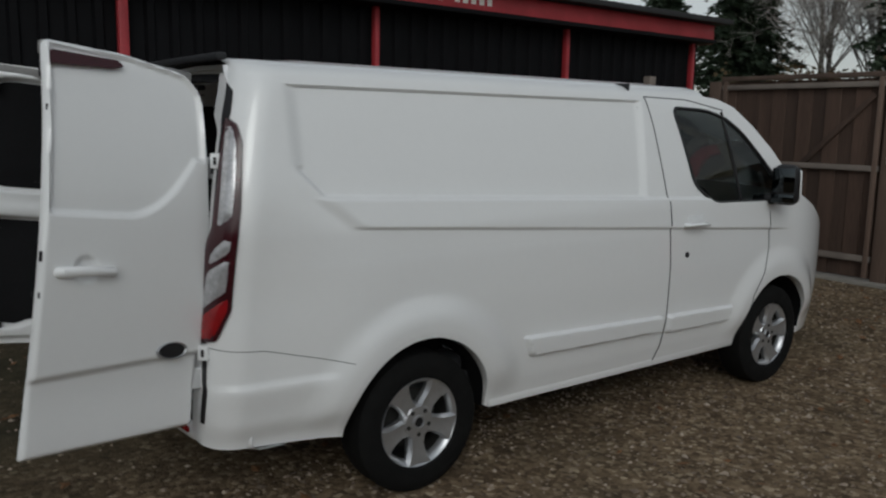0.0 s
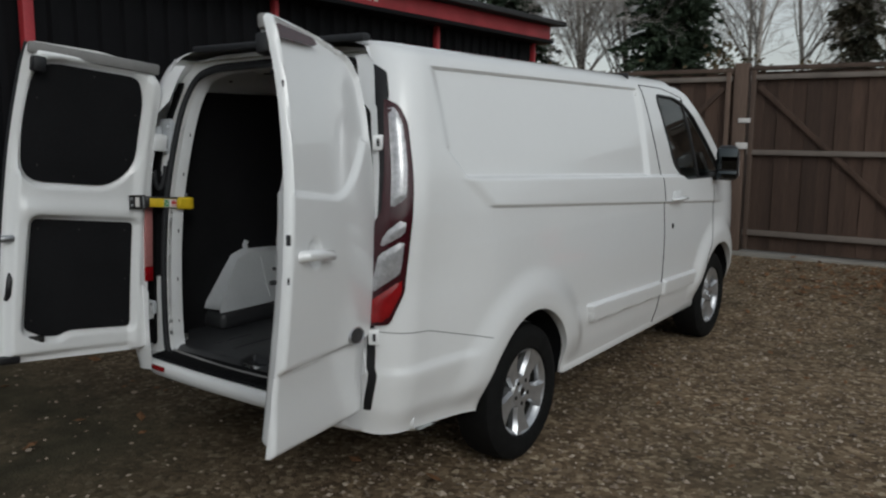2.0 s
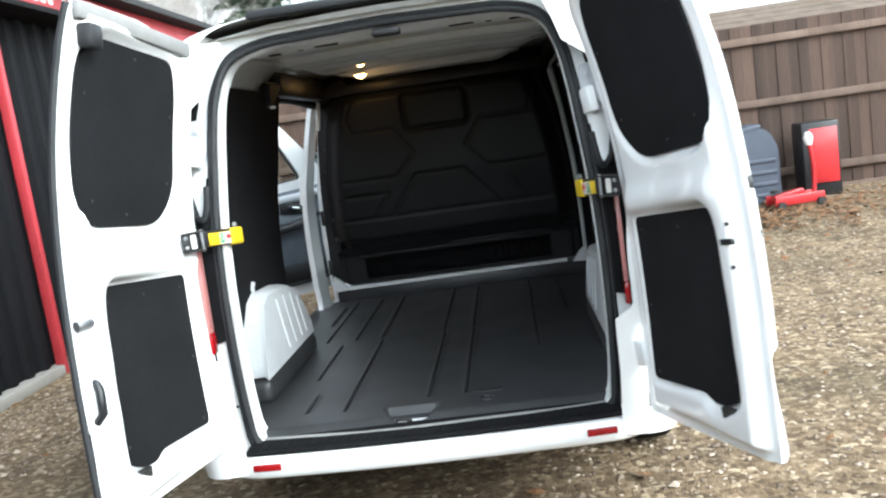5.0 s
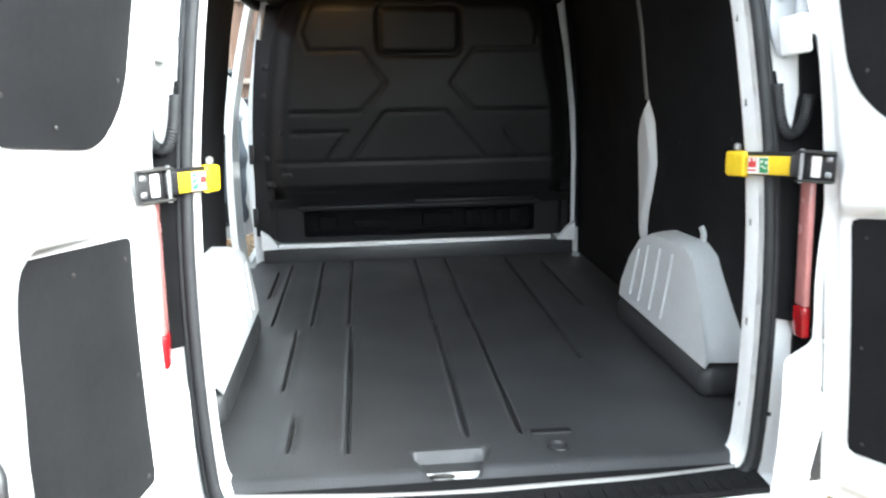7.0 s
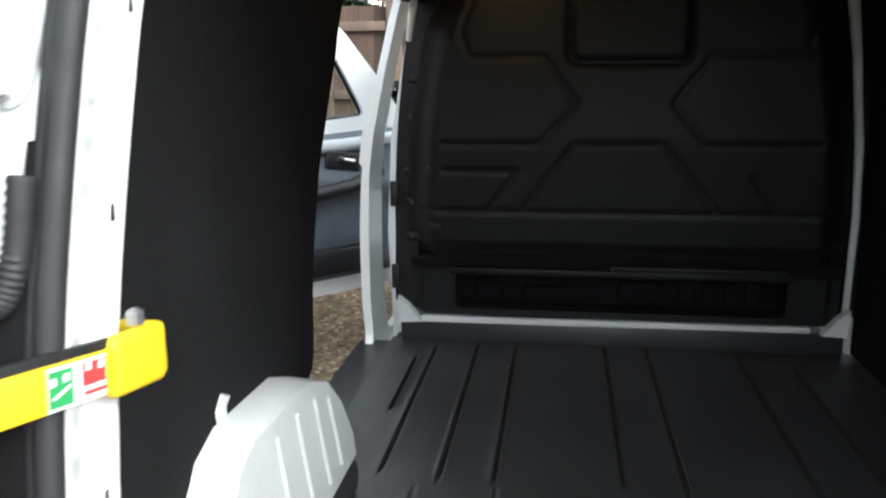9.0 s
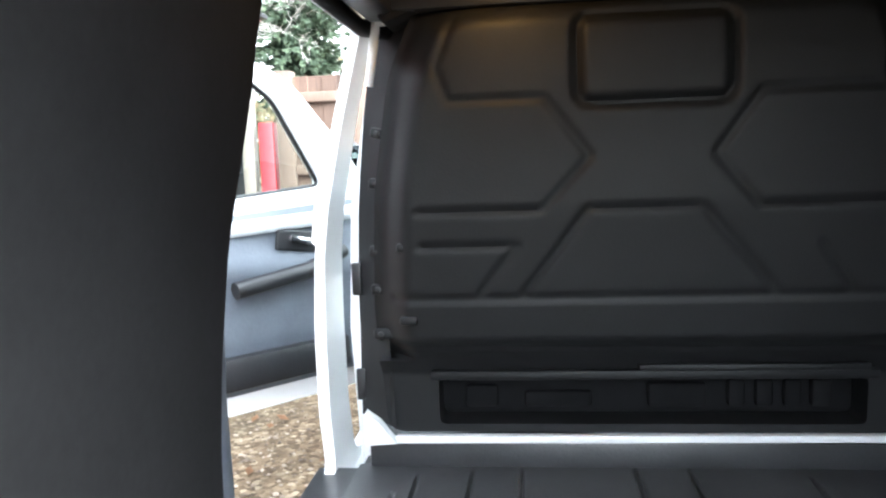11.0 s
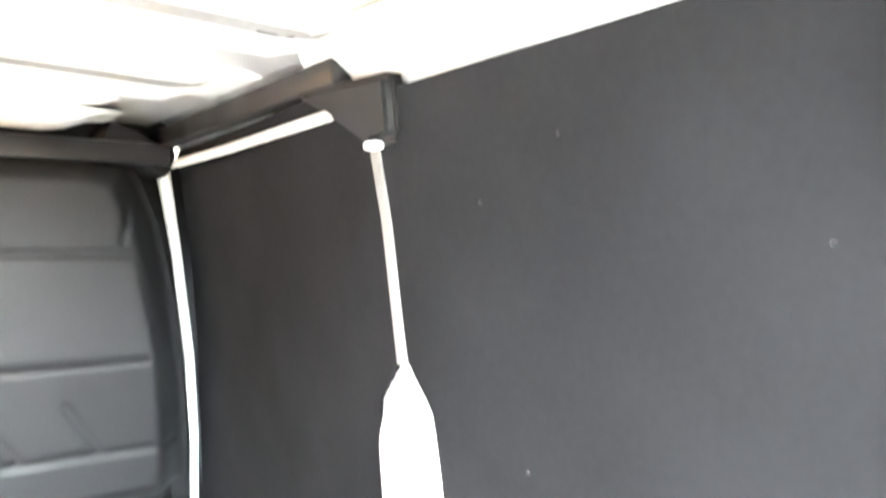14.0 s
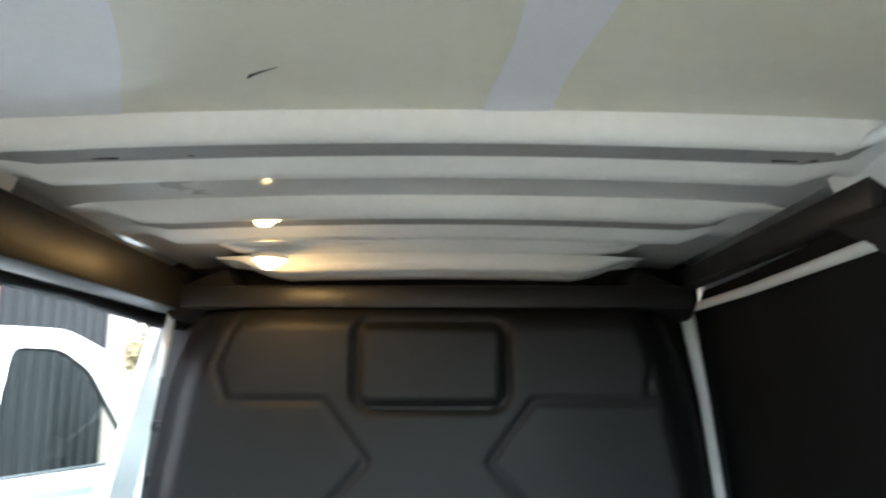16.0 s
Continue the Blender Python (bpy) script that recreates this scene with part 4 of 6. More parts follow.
    # latch, pull and lower bracket on the inner face
    if sign > 0:
        part("latch_slot", block("latch_slot", (0.055, 0.012, 0.016), (0.655, float(bow(0.56)) - 0.050, 0.565), BLACK, 0.003), door, "dark latch slot")
        for a, z in ((0.665, 0.61), (0.665, 0.50)):
            part("latch_hole", block("latch_hole", (0.012, 0.012, 0.012), (a, float(bow(z)) - 0.050, z), BLACK, 0.005), door)
    else:
        part("latch", tube("latch", [(0.640, float(bow(0.56)) - 0.02, 0.565), (0.672, float(bow(0.56)) - 0.035, 0.565), (0.705, float(bow(0.56)) - 0.02, 0.56)], 0.016, STEEL, 8), door, "steel latch")
    if sign < 0:
        part("grab_pull", tube("grab_pull", [(0.672, float(bow(0.30)) - 0.01, 0.29), (0.676, float(bow(0.32)) - 0.035, 0.315), (0.672, float(bow(0.38)) - 0.035, 0.375), (0.655, float(bow(0.42)) - 0.012, 0.415)], 0.013, BLACK, 8), door, "black pull handle")
    part("foot_bracket", block("foot_bracket", (0.075, 0.02, 0.075), (0.555, -0.022, 0.085), DARKMETAL, 0.006), door)
    if sign < 0:
        part("foot_catch", block("foot_catch", (0.10, 0.045, 0.035), (0.67, -0.02, 0.02), BLACK, 0.012), door)
    part("top_catch", block("top_catch", (0.06, 0.05, 0.07), (0.625, -0.018, 1.345), BLACK, 0.012), door)
    part("top_lip", block("top_lip", (0.62, 0.030, 0.052), (0.36, -0.010, 1.412), LIPGREY, 0.012, (0, 0, 0)), door, "grey top lip")
    # outer handle, emblem, high brake light
    if sign > 0:
        part("pull_handle", tube("pull_handle", [(0.432, 0.094, 0.645), (0.446, 0.124, 0.648), (0.54, 0.130, 0.650), (0.630, 0.124, 0.648), (0.644, 0.094, 0.645)], 0.015, PAINT, 8, flat=(0.9, 1.2)), door, "white pull handle")
        em = part("emblem", lathe("emblem", [(0.0, 0.058), (0.012, 0.056), (0.015, 0.050), (0.011, 0.046)], ALLOY, 32), door, "oval chrome-rimmed emblem")
        em.matrix_basis = pose(0.158, 0.066, 0.335, 0, 0, 90) @ Matrix.Diagonal((1, 1.25, 0.62, 1))
        part("emblem_face", lathe("emblem_face", [(0.0112, 0.0475), (0.0125, 0.0)], BLACK, 28), em)
        slab("brake_light", [(0.660, 1.352), (0.42, 1.378), (0.38, 1.392), (0.40, 1.412), (0.655, 1.402)], 0.030, 0.0, DEEPRED, "dark red high brake light", 0.008)
    return door


WB = [(0.10, 0.935), (0.22, 0.825), (0.635, 0.825), (0.650, 1.08), (0.625, 1.36), (0.14, 1.36), (0.10, 1.25)]
LB = [(0.09, 0.135), (0.40, 0.135), (0.45, 0.11), (0.52, 0.115), (0.60, 0.15), (0.575, 0.655), (0.09, 0.65)]
WINDOW_BLANK, LOWER_BLANK = rounded(WB, 0.10, 4), rounded(LB, 0.02, 4)
build_rear_door(1, (0.757, -0.005, 0.482), (0.302, -0.953), (0.100, 0.100))
build_rear_door(-1, (-0.744, 0.050, 0.487), (-0.098, -0.995), (0.066, 0.105))


# yellow retaining straps from the frame to the doors
def build_strap(sign):
    mx = lambda x: sign * x
    a, c = Vector((mx(0.688), 0.050, 1.248)), Vector((mx(0.628), 0.245, 1.232))
    d = c - a
    turn = math.degrees(math.atan2(-d.x, d.y))
    dip = math.degrees(math.asin(d.z / d.length))
    mid, run = (a + c) / 2, d.length
    s = part("check_bar", block("check_bar", (0.009, run, 0.044), mid, YELLOW, 0.004, (dip, 0, turn)), van, "yellow flat check strap holding the door")
    part("bar_back", block("bar_back", (0.008, run + 0.02, 0.056), mid + Vector((sign * 0.006, 0.002, 0.003)), BLACK, 0.003, (dip, 0, turn)), s, "black rubber bar under the yellow cover")
    part("end_cap", block("end_cap", (0.018, 0.080, 0.062), c + Vector((sign * 0.004, 0.012, 0)), YELLOW, 0.008, (dip, 0, turn * 0.6), seg=3), s, "yellow moulded end cap")
    part("cap_hook", block("cap_hook", (0.056, 0.018, 0.060), c + Vector((sign * 0.020, 0.050, -0.002)), YELLOW, 0.008, seg=3), s)
    part("cap_bolt", lathe("cap_bolt", [(0.0, 0.009), (0.012, 0.009), (0.016, 0.004), (0.016, 0.0)], STEEL, 8), s).matrix_basis = pose(c.x + sign * 0.006, c.y + 0.022, c.z + 0.034, 0, -90, 0)
    at = Vector((mx(0.708), 0.034, 1.250))
    yaw = -sign * 50
    ux, uy = Vector((math.cos(radians(yaw)), math.sin(radians(yaw)), 0)), Vector((-math.sin(radians(yaw)), math.cos(radians(yaw)), 0))
    if uy.y > 0:
        uy = -uy
    part("buckle", block("buckle", (0.078, 0.010, 0.062), at, BLACK, 0.003, (0, 0, yaw)), s, "black strap bracket")
    part("buckle_plate", block("buckle_plate", (0.020, 0.006, 0.048), at + uy * 0.008, LETTER, 0.002, (0, 0, yaw)), s, "pale slotted plate")
    for k in (-0.032, 0.032):
        part("bracket_edge", block("bracket_edge", (0.078, 0.026, 0.005), at + uy * 0.010 + Vector((0, 0, k)), DARKMETAL, 0.002, (0, 0, yaw)), s)
    part("bracket_pin", tube("bracket_pin", [at + ux * (-sign) * 0.030 + uy * 0.014 + Vector((0, 0, k)) for k in (-0.038, 0.038)], 0.005, STEEL, 8), s)
    part("webbing", block("webbing", (0.034, 0.012, 0.050), at - ux * sign * 0.040 + uy * 0.006, BLACK, 0.004, (0, 0, yaw)), s, "black webbing")
    for k in (-0.017, 0.017):
        part("buckle_rivet", block("buckle_rivet", (0.014, 0.010, 0.014), at + ux * sign * 0.026 + uy * 0.007 + Vector((0, 0, k)), STEEL, 0.005, (0, 0, yaw), seg=3), s)
    on = lambda k, up=0.0: a.lerp(c, k) + Vector((0, 0, up))
    part("tag", block("tag", (0.0105, 0.064, 0.040), on(0.66), LETTER, 0, (dip, 0, turn)), s, "white tag with green and red fields")
    part("tag", block("tag", (0.0118, 0.026, 0.034), on(0.57), TAGGREEN, 0, (dip, 0, turn)), s, "green tag field")
    part("tag", block("tag", (0.0118, 0.026, 0.022), on(0.75, 0.006), TAGRED, 0, (dip, 0, turn)), s, "red tag field")
    part("tag", block("tag", (0.0118, 0.026, 0.004), on(0.75, -0.012), TAGRED, 0, (dip, 0, turn)), s)
    for k, up in ((0.53, 0.007), (0.60, 0.009), (0.72, 0.013), (0.79, 0.012)):
        part("tag_mark", block("tag_mark", (0.0130, 0.006, 0.007), on(k, up), LETTER, 0, (dip, 0, turn)), s)
    part("tag_mark", block("tag_mark", (0.0130, 0.020, 0.003), on(0.57, -0.004), LETTER, 0, (dip + 25, 0, turn)), s)


build_strap(1)
build_strap(-1)

# ---- cargo space ----
FLOOR = 0.50


def wall_x(z, y=2.5):
    """Half width of the lined space: it narrows a little towards the rear."""
    base = np.interp(z, [0.4, 0.6, 1.0, 1.3, 1.6, 1.85], [0.855, 0.855, 0.850, 0.835, 0.80, 0.755])
    return base - 0.065 * (1 - step(np.asarray(y, float), 1.1, 2.3)) * step(np.asarray(z, float), 0.4, 0.9)


def build_floor():
    o = [(-0.640, 0.150), (-0.50, 0.128), (-0.25, 0.112), (0.0, 0.107), (0.25, 0.112), (0.50, 0.128), (0.640, 0.150), (0.70, 0.30), (0.845, 0.40), (0.845, 2.50), (-0.845, 2.50), (-0.845, 0.40), (-0.70, 0.30)]
    tray = rounded([(-0.20, 0.30), (-0.15, 0.165), (-0.02, 0.165), (0.03, 0.30)], 0.02, 3)
    ribs = [(-0.712, 1.80, 2.28), (-0.657, 1.42, 2.40), (-0.502, 1.40, 2.42), (-0.360, 1.40, 2.44), (-0.037, 1.40, 2.46), (0.115, 1.40, 2.44), (0.43, 0.9, 2.4),
            (-0.555, 0.75, 1.33), (-0.350, 0.30, 1.36), (-0.028, 0.36, 1.36), (0.118, 0.36, 1.36), (-0.505, 0.32, 0.55), (0.60, 1.5, 2.3)]
    xs = set(np.round(np.arange(-0.85, 0.851, 0.025), 4))
    for rx, _, _ in ribs:
        xs |= {round(rx + k, 4) for k in (-0.013, -0.0085, -0.006, -0.003, 0.0, 0.003, 0.006, 0.0085, 0.013)}
    xs |= set(np.round(np.arange(-0.23, 0.07, 0.012), 4))
    g = clipgrid(sorted(xs), np.concatenate([np.arange(0.10, 0.42, 0.014), np.arange(0.42, 2.52, 0.03)]), o)

    def top(P):
        x, y = P[:, 0], P[:, 1]
        z = np.full(len(P), FLOOR)
        for rx, a, b in ribs:
            ends = step(y, a, a + 0.03) * (1 - step(y, b - 0.03, b))
            z -= 0.016 * (1 - step(np.abs(x - rx), 0.0025, 0.0075)) * ends
            z += 0.003 * np.exp(-((np.abs(x - rx) - 0.011) / 0.004) ** 2) * ends
        z -= 0.035 * (1 - step(y, 0.15, 0.20)) * 0.6
        d = np.where(inside(P, tray), near_on(P, [tray])[1], 0)
        z -= 0.035 * step(d, 0, 0.02)
        return np.stack([x, y, z], 1)
    fl = part("floor_liner", sheet("floor_liner", g, top, LINER, back=lambda P: np.stack([P[:, 0], P[:, 1], np.full(len(P), 0.44)], 1), smooth=50), van, "black ribbed load floor liner")
    lip = [(x, 0.106 + 0.105 * x * x, 0.482 + 0.002 * math.sin(9 * x)) for x in np.linspace(-0.63, 0.63, 25)]
    part("floor_edge", tube("floor_edge", lip, 0.007, LIPGREY, 7, flat=(1.3, 0.8)), fl, "worn grey rear edge of the floor liner")
    part("floor_catch", tube("floor_catch", [(-0.145, 0.20, 0.472), (-0.13, 0.18, 0.486), (-0.10, 0.18, 0.486), (-0.085, 0.20, 0.472)], 0.006, DARKMETAL, 7), fl, "dark steel door striker")
    part("lashing_cup", lathe("lashing_cup", [(0.0, 0.028), (0.004, 0.026), (-0.004, 0.018), (-0.006, 0.0)], BLACK, 20), fl).matrix_basis = pose(0.20, 0.27, 0.502, 0, -90, 0)
    part("lashing_cup", block("lashing_cup", (0.11, 0.03, 0.008), (0.20, 0.36, 0.502), BLACK, 0.003), fl)


def build_arch(sign):
    """Ribbed cover over a rear wheel, with a black skirt at the floor."""
    prof = [(0.50, 0.600), (0.505, 0.64), (0.595, 0.80), (0.655, 0.885), (0.73, 0.912), (1.02, 0.900), (1.14, 0.855), (1.23, 0.77), (1.30, 0.66), (1.31, 0.600)]
    bm = bmesh.new()
    lip, inn, back = [], [], []
    for y, z in prof:
        t = min(1, max(0, (z - 0.60) / 0.33))
        inn.append(bm.verts.new((sign * (0.690 + 0.018 * t), y, z)))
        lip.append(bm.verts.new((sign * (0.712 + 0.030 * t), y + (0.02 if y < 0.9 else -0.02), z + 0.012)))
        back.append(bm.verts.new((sign * 0.87, y, z + 0.012)))
    bm.faces.new(inn)
    for a, b, c, d in zip(inn[:-1], inn[1:], lip[1:], lip[:-1]):
        bm.faces.new((a, b, c, d))
    for a, b, c, d in zip(lip[:-1], lip[1:], back[1:], back[:-1]):
        bm.faces.new((a, b, c, d))
    bmesh.ops.bevel(bm, geom=[e for e in bm.edges if len(e.link_faces) == 2 and e.calc_face_angle() > 0.5], offset=0.022, segments=3, affect="EDGES")
    c = part("arch_cover", finish(bm, "arch_cover", ARCH, 60), van, "light grey ribbed wheel arch cover")
    for y in (0.82, 0.93, 1.04, 1.13):
        zt = float(np.interp(y, [p[0] for p in prof[4:]], [p[1] for p in prof[4:]])) - 0.035
        part("arch_rib", tube("arch_rib", [(sign * 0.690, y + 0.05, 0.64), (sign * 0.696, y + 0.025, 0.74), (sign * (0.690 + 0.018 * (zt - 0.60) / 0.33 - 0.001), y, zt)], 0.005, ARCH, 6), c)
    part("arch_skirt", block("arch_skirt", (0.185, 0.825, 0.110), (sign * 0.7775, 0.925, 0.546), LINER, 0.040, seg=4), c, "black rubber skirt")
    part("arch_hook", tube("arch_hook", [(sign * 0.785, 0.78, 0.905), (sign * 0.784, 0.772, 0.945), (sign * 0.778, 0.782, 0.968)], 0.011, ARCH, 7, flat=(1.8, 0.7)), c)


def build_lining():
    def ply(sign, pts, label):
        o = rounded(pts, 0.015, 2)
        A = np.array(o)
        g = clipgrid(np.arange(A[:, 0].min() - 0.01, A[:, 0].max() + 0.04, 0.04), np.arange(A[:, 1].min() - 0.01, A[:, 1].max() + 0.04, 0.04), o)
        f = lambda off: (lambda P: np.stack([sign * (wall_x(P[:, 1], P[:, 0]) - off), P[:, 0], P[:, 1]], 1))
        return part("wall_lining", sheet("wall_lining", g, f(0.0), PLY, back=f(-0.009), smooth=40), van, label)
    r = ply(1, [(0.17, 0.485), (0.22, 1.4), (0.27, 1.815), (1.287, 1.82), (1.283, 1.35), (1.215, 1.27), (1.195, 1.12), (1.29, 0.93), (1.32, 0.80), (0.62, 0.80), (0.55, 0.485)], "black ply wall lining with small screws")
    for y, z in ((0.59, 1.26), (0.98, 1.22), (0.50, 1.55), (0.85, 1.70), (0.45, 0.95), (1.03, 1.62)):
        part("lining_screw", block("lining_screw", (0.004, 0.008, 0.008), (float(wall_x(z, y)) - 0.0005, y, z), BULK, 0.002, seg=1), r)
    ply(1, [(1.445, 0.485), (1.405, 0.66), (1.41, 1.0), (1.40, 1.27), (1.310, 1.35), (1.311, 1.855), (2.46, 1.855), (2.54, 1.1), (2.54, 0.485)], "black ply wall lining")
    ply(-1, [(0.24, 0.485), (0.27, 1.80), (1.51, 1.80), (1.49, 1.56), (1.44, 1.42), (1.39, 1.28), (1.35, 1.12), (1.335, 0.95), (1.335, 0.80), (0.62, 0.80), (0.55, 0.485)], "black ply wall lining beside the sliding door")
    # behind the lining: inner steel skin
    for s in (1, -1):
        y1 = lambda z, s=s: 2.5 if s > 0 else float(np.interp(z, [0.9, 1.1, 1.3, 1.5, 1.8], [1.31, 1.33, 1.375, 1.45, 1.49]))
        zs = np.linspace(0.79, 1.86, 10)
        verts = [(s * (float(wall_x(z, y)) + 0.02), y, z) for z in zs for y in (0.26, y1(z))]
        faces = [(2 * i, 2 * i + 1, 2 * i + 3, 2 * i + 2) for i in range(len(zs) - 1)]
        part("inner_wall", mesh_of("inner_wall", verts, faces, INNER, 60), van, "white inner wall metal")
    # pillar cover between the linings: thin strip above, broad below
    pts = [(1.290, 1.375), (1.309, 1.375), (1.314, 1.355), (1.383, 1.30), (1.426, 1.21), (1.421, 1.0), (1.400, 0.72), (1.315, 0.80), (1.275, 0.92), (1.165, 1.12), (1.240, 1.30), (1.285, 1.355)]
    o = rounded(pts, 0.03, 3)
    g = clipgrid(np.arange(1.15, 1.445, 0.0055), np.arange(0.59, 1.79, 0.02), o)

    def front(P):
        _, d = near_on(P, [o])
        return np.stack([(wall_x(P[:, 1], P[:, 0]) + 0.008 - 0.026 * step(d, 0.010, 0.05)), P[:, 0], P[:, 1]], 1)
    part("pillar_cover", sheet("pillar_cover", g, front, INNER, back=lambda P: np.stack([(wall_x(P[:, 1], P[:, 0]) + 0.01), P[:, 0], P[:, 1]], 1), smooth=50), van, "white pillar, broad at its foot")
    strip = [(1.284, 1.345), (1.314, 1.345), (1.314, 1.755), (1.284, 1.755)]
    g2 = clipgrid(np.linspace(1.284, 1.314, 4), np.arange(1.34, 1.78, 0.03), strip)
    on_wall = lambda off: (lambda P: np.stack([wall_x(P[:, 1], P[:, 0]) - off, P[:, 0], P[:, 1]], 1))
    part("pillar_strip", sheet("pillar_strip", g2, on_wall(0.004), LIPGREY, back=on_wall(-0.006), smooth=40), van, "narrow grey pillar strip between the linings")
    # front pillar at the bulkhead, with its T-shaped head rail
    q = [(0.814, 2.51, 0.58), (0.812, 2.495, 1.0), (0.797, 2.49, 1.25), (0.763, 2.49, 1.55), (0.723, 2.485, 1.80)]
    part("front_pillar", tube("front_pillar", q, [0.012, 0.014, 0.016, 0.016, 0.022], INNER, 8), van, "white front pillar edge")
    part("head_rail", tube("head_rail", [(0.665, 2.51, 1.812), (0.723, 2.47, 1.808), (0.722, 2.0, 1.806), (0.704, 1.43, 1.808)], 0.012, INNER, 8, flat=(0.8, 1)), van, "white head rail")
    part("head_rail", tube("head_rail", [(-0.66, 2.50, 1.800), (-0.735, 2.485, 1.795), (-0.748, 2.50, 1.74), (-0.770, 2.52, 1.62)], [0.016, 0.018, 0.014, 0.011], INNER, 8), van, "white head piece of the front pillar")
    part("head_rail", tube("head_rail", [(-0.70, 2.56, 1.775), (-0.78, 2.48, 1.780), (-0.79, 2.0, 1.80), (-0.79, 1.38, 1.80)], 0.026, BLACK, 8, flat=(0.8, 1)), van, "dark sliding door head rail")


def build_bulkhead():
    """Moulded plastic bulkhead with embossed lines and a blank where a window would be."""
    edge = [(-0.755, 0.62), (-0.775, 1.0), (-0.750, 1.35), (-0.700, 1.65), (-0.62, 1.83), (-0.48, 1.875), (0.50, 1.875), (0.61, 1.83), (0.685, 1.65), (0.742, 1.35), (0.772, 1.0), (0.780, 0.62)]
    slot = rounded([(-0.60, 0.645), (0.60, 0.645), (0.60, 0.785), (-0.60, 0.785)], 0.02, 3)
    o = rounded(edge, 0.05, 3)
    win = rounded([(-0.195, 1.555), (0.195, 1.555), (0.195, 1.775), (-0.195, 1.775)], 0.045, 5)
    lines = [[(-0.62, 1.285), (-0.29, 1.285), (-0.165, 1.42), (-0.28, 1.575), (-0.53, 1.575), (-0.56, 1.66), (-0.50, 1.80), (-0.38, 1.80), (-0.34, 1.83)],
             [(0.62, 1.285), (0.26, 1.285), (0.150, 1.42), (0.265, 1.575), (0.58, 1.575)],
             [(0.58, 1.70), (0.56, 1.60)],
             [(-0.34, 1.06), (-0.17, 1.285), (0.12, 1.285), (0.31, 1.06)],
             [(-0.62, 1.19), (-0.36, 1.19), (-0.46, 1.06)], [(0.42, 1.18), (0.50, 1.06)],
             [(-0.70, 1.045), (0.72, 1.045)], [(-0.70, 0.90), (0.72, 0.885)]]
    g = clipgrid(np.arange(-0.81, 0.811, 0.0095), np.arange(0.60, 1.90, 0.0095), o, [slot])

    def face(P):
        x, z = P[:, 0], P[:, 1]
        y = np.interp(z, [0.6, 0.80, 0.86, 0.93, 1.05, 1.3, 1.8, 1.9], [2.47, 2.46, 2.42, 2.345, 2.325, 2.29, 2.285, 2.33])
        dedge = near_on(P, [o])[1]
        y = y + 0.10 * (1 - step(dedge, 0.0, 0.12)) * (z > 0.85)
        for ln in lines:
            A = np.array(ln)
            best = np.full(len(P), 9.0)
            for a, b in zip(A[:-1], A[1:]):
                d = b - a
                t = np.clip(((P - a) @ d) / (d @ d), 0, 1)
                best = np.minimum(best, np.hypot(*(P - a - t[:, None] * d).T))
            y = y + 0.009 * (1 - step(best, 0.004, 0.014))
        dw = near_on(P, [win])[1]
        ins = inside(P, win)
        y = y + 0.020 * (1 - step(dw, 0.004, 0.020)) - np.where(ins, 0.006 * step(dw, 0.0, 0.03), 0)
        return np.stack([x, y, z], 1)
    b = part("bulkhead", sheet("bulkhead", g, face, BULK, back=lambda P: np.stack([P[:, 0], np.full(len(P), 2.58), P[:, 1]], 1), smooth=55), van, "black moulded bulkhead with embossed lines")
    b.location = (0.003, 0.02, -0.018)
    # dark through-loading slot with its fittings
    part("slot_back", block("slot_back", (1.30, 0.02, 0.20), (0, 2.60, 0.72), DEEPBLACK, 0.004), b)
    part("slot_lip", block("slot_lip", (1.24, 0.03, 0.028), (0, 2.445, 0.800), BULK, 0.008), b)
    part("slot_lip", block("slot_lip", (0.62, 0.02, 0.020), (0.28, 2.425, 0.825), BULK, 0.006), b)
    for x, wd, h in ((0.10, 0.17, 0.075), (0.27, 0.05, 0.085), (0.35, 0.05, 0.085), (0.43, 0.05, 0.085), (0.51, 0.06, 0.085), (-0.25, 0.20, 0.05), (-0.48, 0.10, 0.07)):
        part("slot_fitting", block("slot_fitting", (wd, 0.03, h), (x, 2.572, 0.665 + h / 2), DEEPBLACK, 0.012), b)
    # sill bar and corner gussets
    part("sill_bar", block("sill_bar", (1.42, 0.03, 0.022), (-0.02, 2.485, 0.586), INNER, 0.004, (0, -0.3, 0)), van, "white bulkhead sill edge")
    part("sill_step", block("sill_step", (1.62, 0.05, 0.08), (0, 2.500, 0.535), LINER, 0.008), van)
    for s in (1, -1):
        bm = bmesh.new()
        a = [bm.verts.new((s * x, y, z)) for y in (2.450, 2.49) for x, z in ((0.725, 0.578), (0.812, 0.573), (0.815, 0.672), (0.775, 0.642))]
        bm.faces.new(a[:4]); bm.faces.new(a[4:][::-1])
        for i in range(4):
            bm.faces.new((a[i], a[(i + 1) % 4], a[(i + 1) % 4 + 4], a[i + 4]))
        part("corner_gusset", finish(bm, "corner_gusset", INNER), van, "white corner gusset")
    # black side cheeks joining bulkhead and body
    for s in (1, -1):
        zs = np.linspace(0.62, 1.84, 9)
        inner = [(s * float(np.interp(z, [0.6, 1.0, 1.35, 1.65, 1.83], [0.725, 0.74, 0.715, 0.66, 0.58])), 2.47, z) for z in zs]
        outer = [(s * (float(wall_x(z)) + (0.065 if s > 0 else 0.0)), 2.60, z) for z in zs]
        part("bulkhead_cheek", mesh_of("bulkhead_cheek", inner + outer, [(i, i + 1, i + 10, i + 9) for i in range(8)], BULK, 40), van)
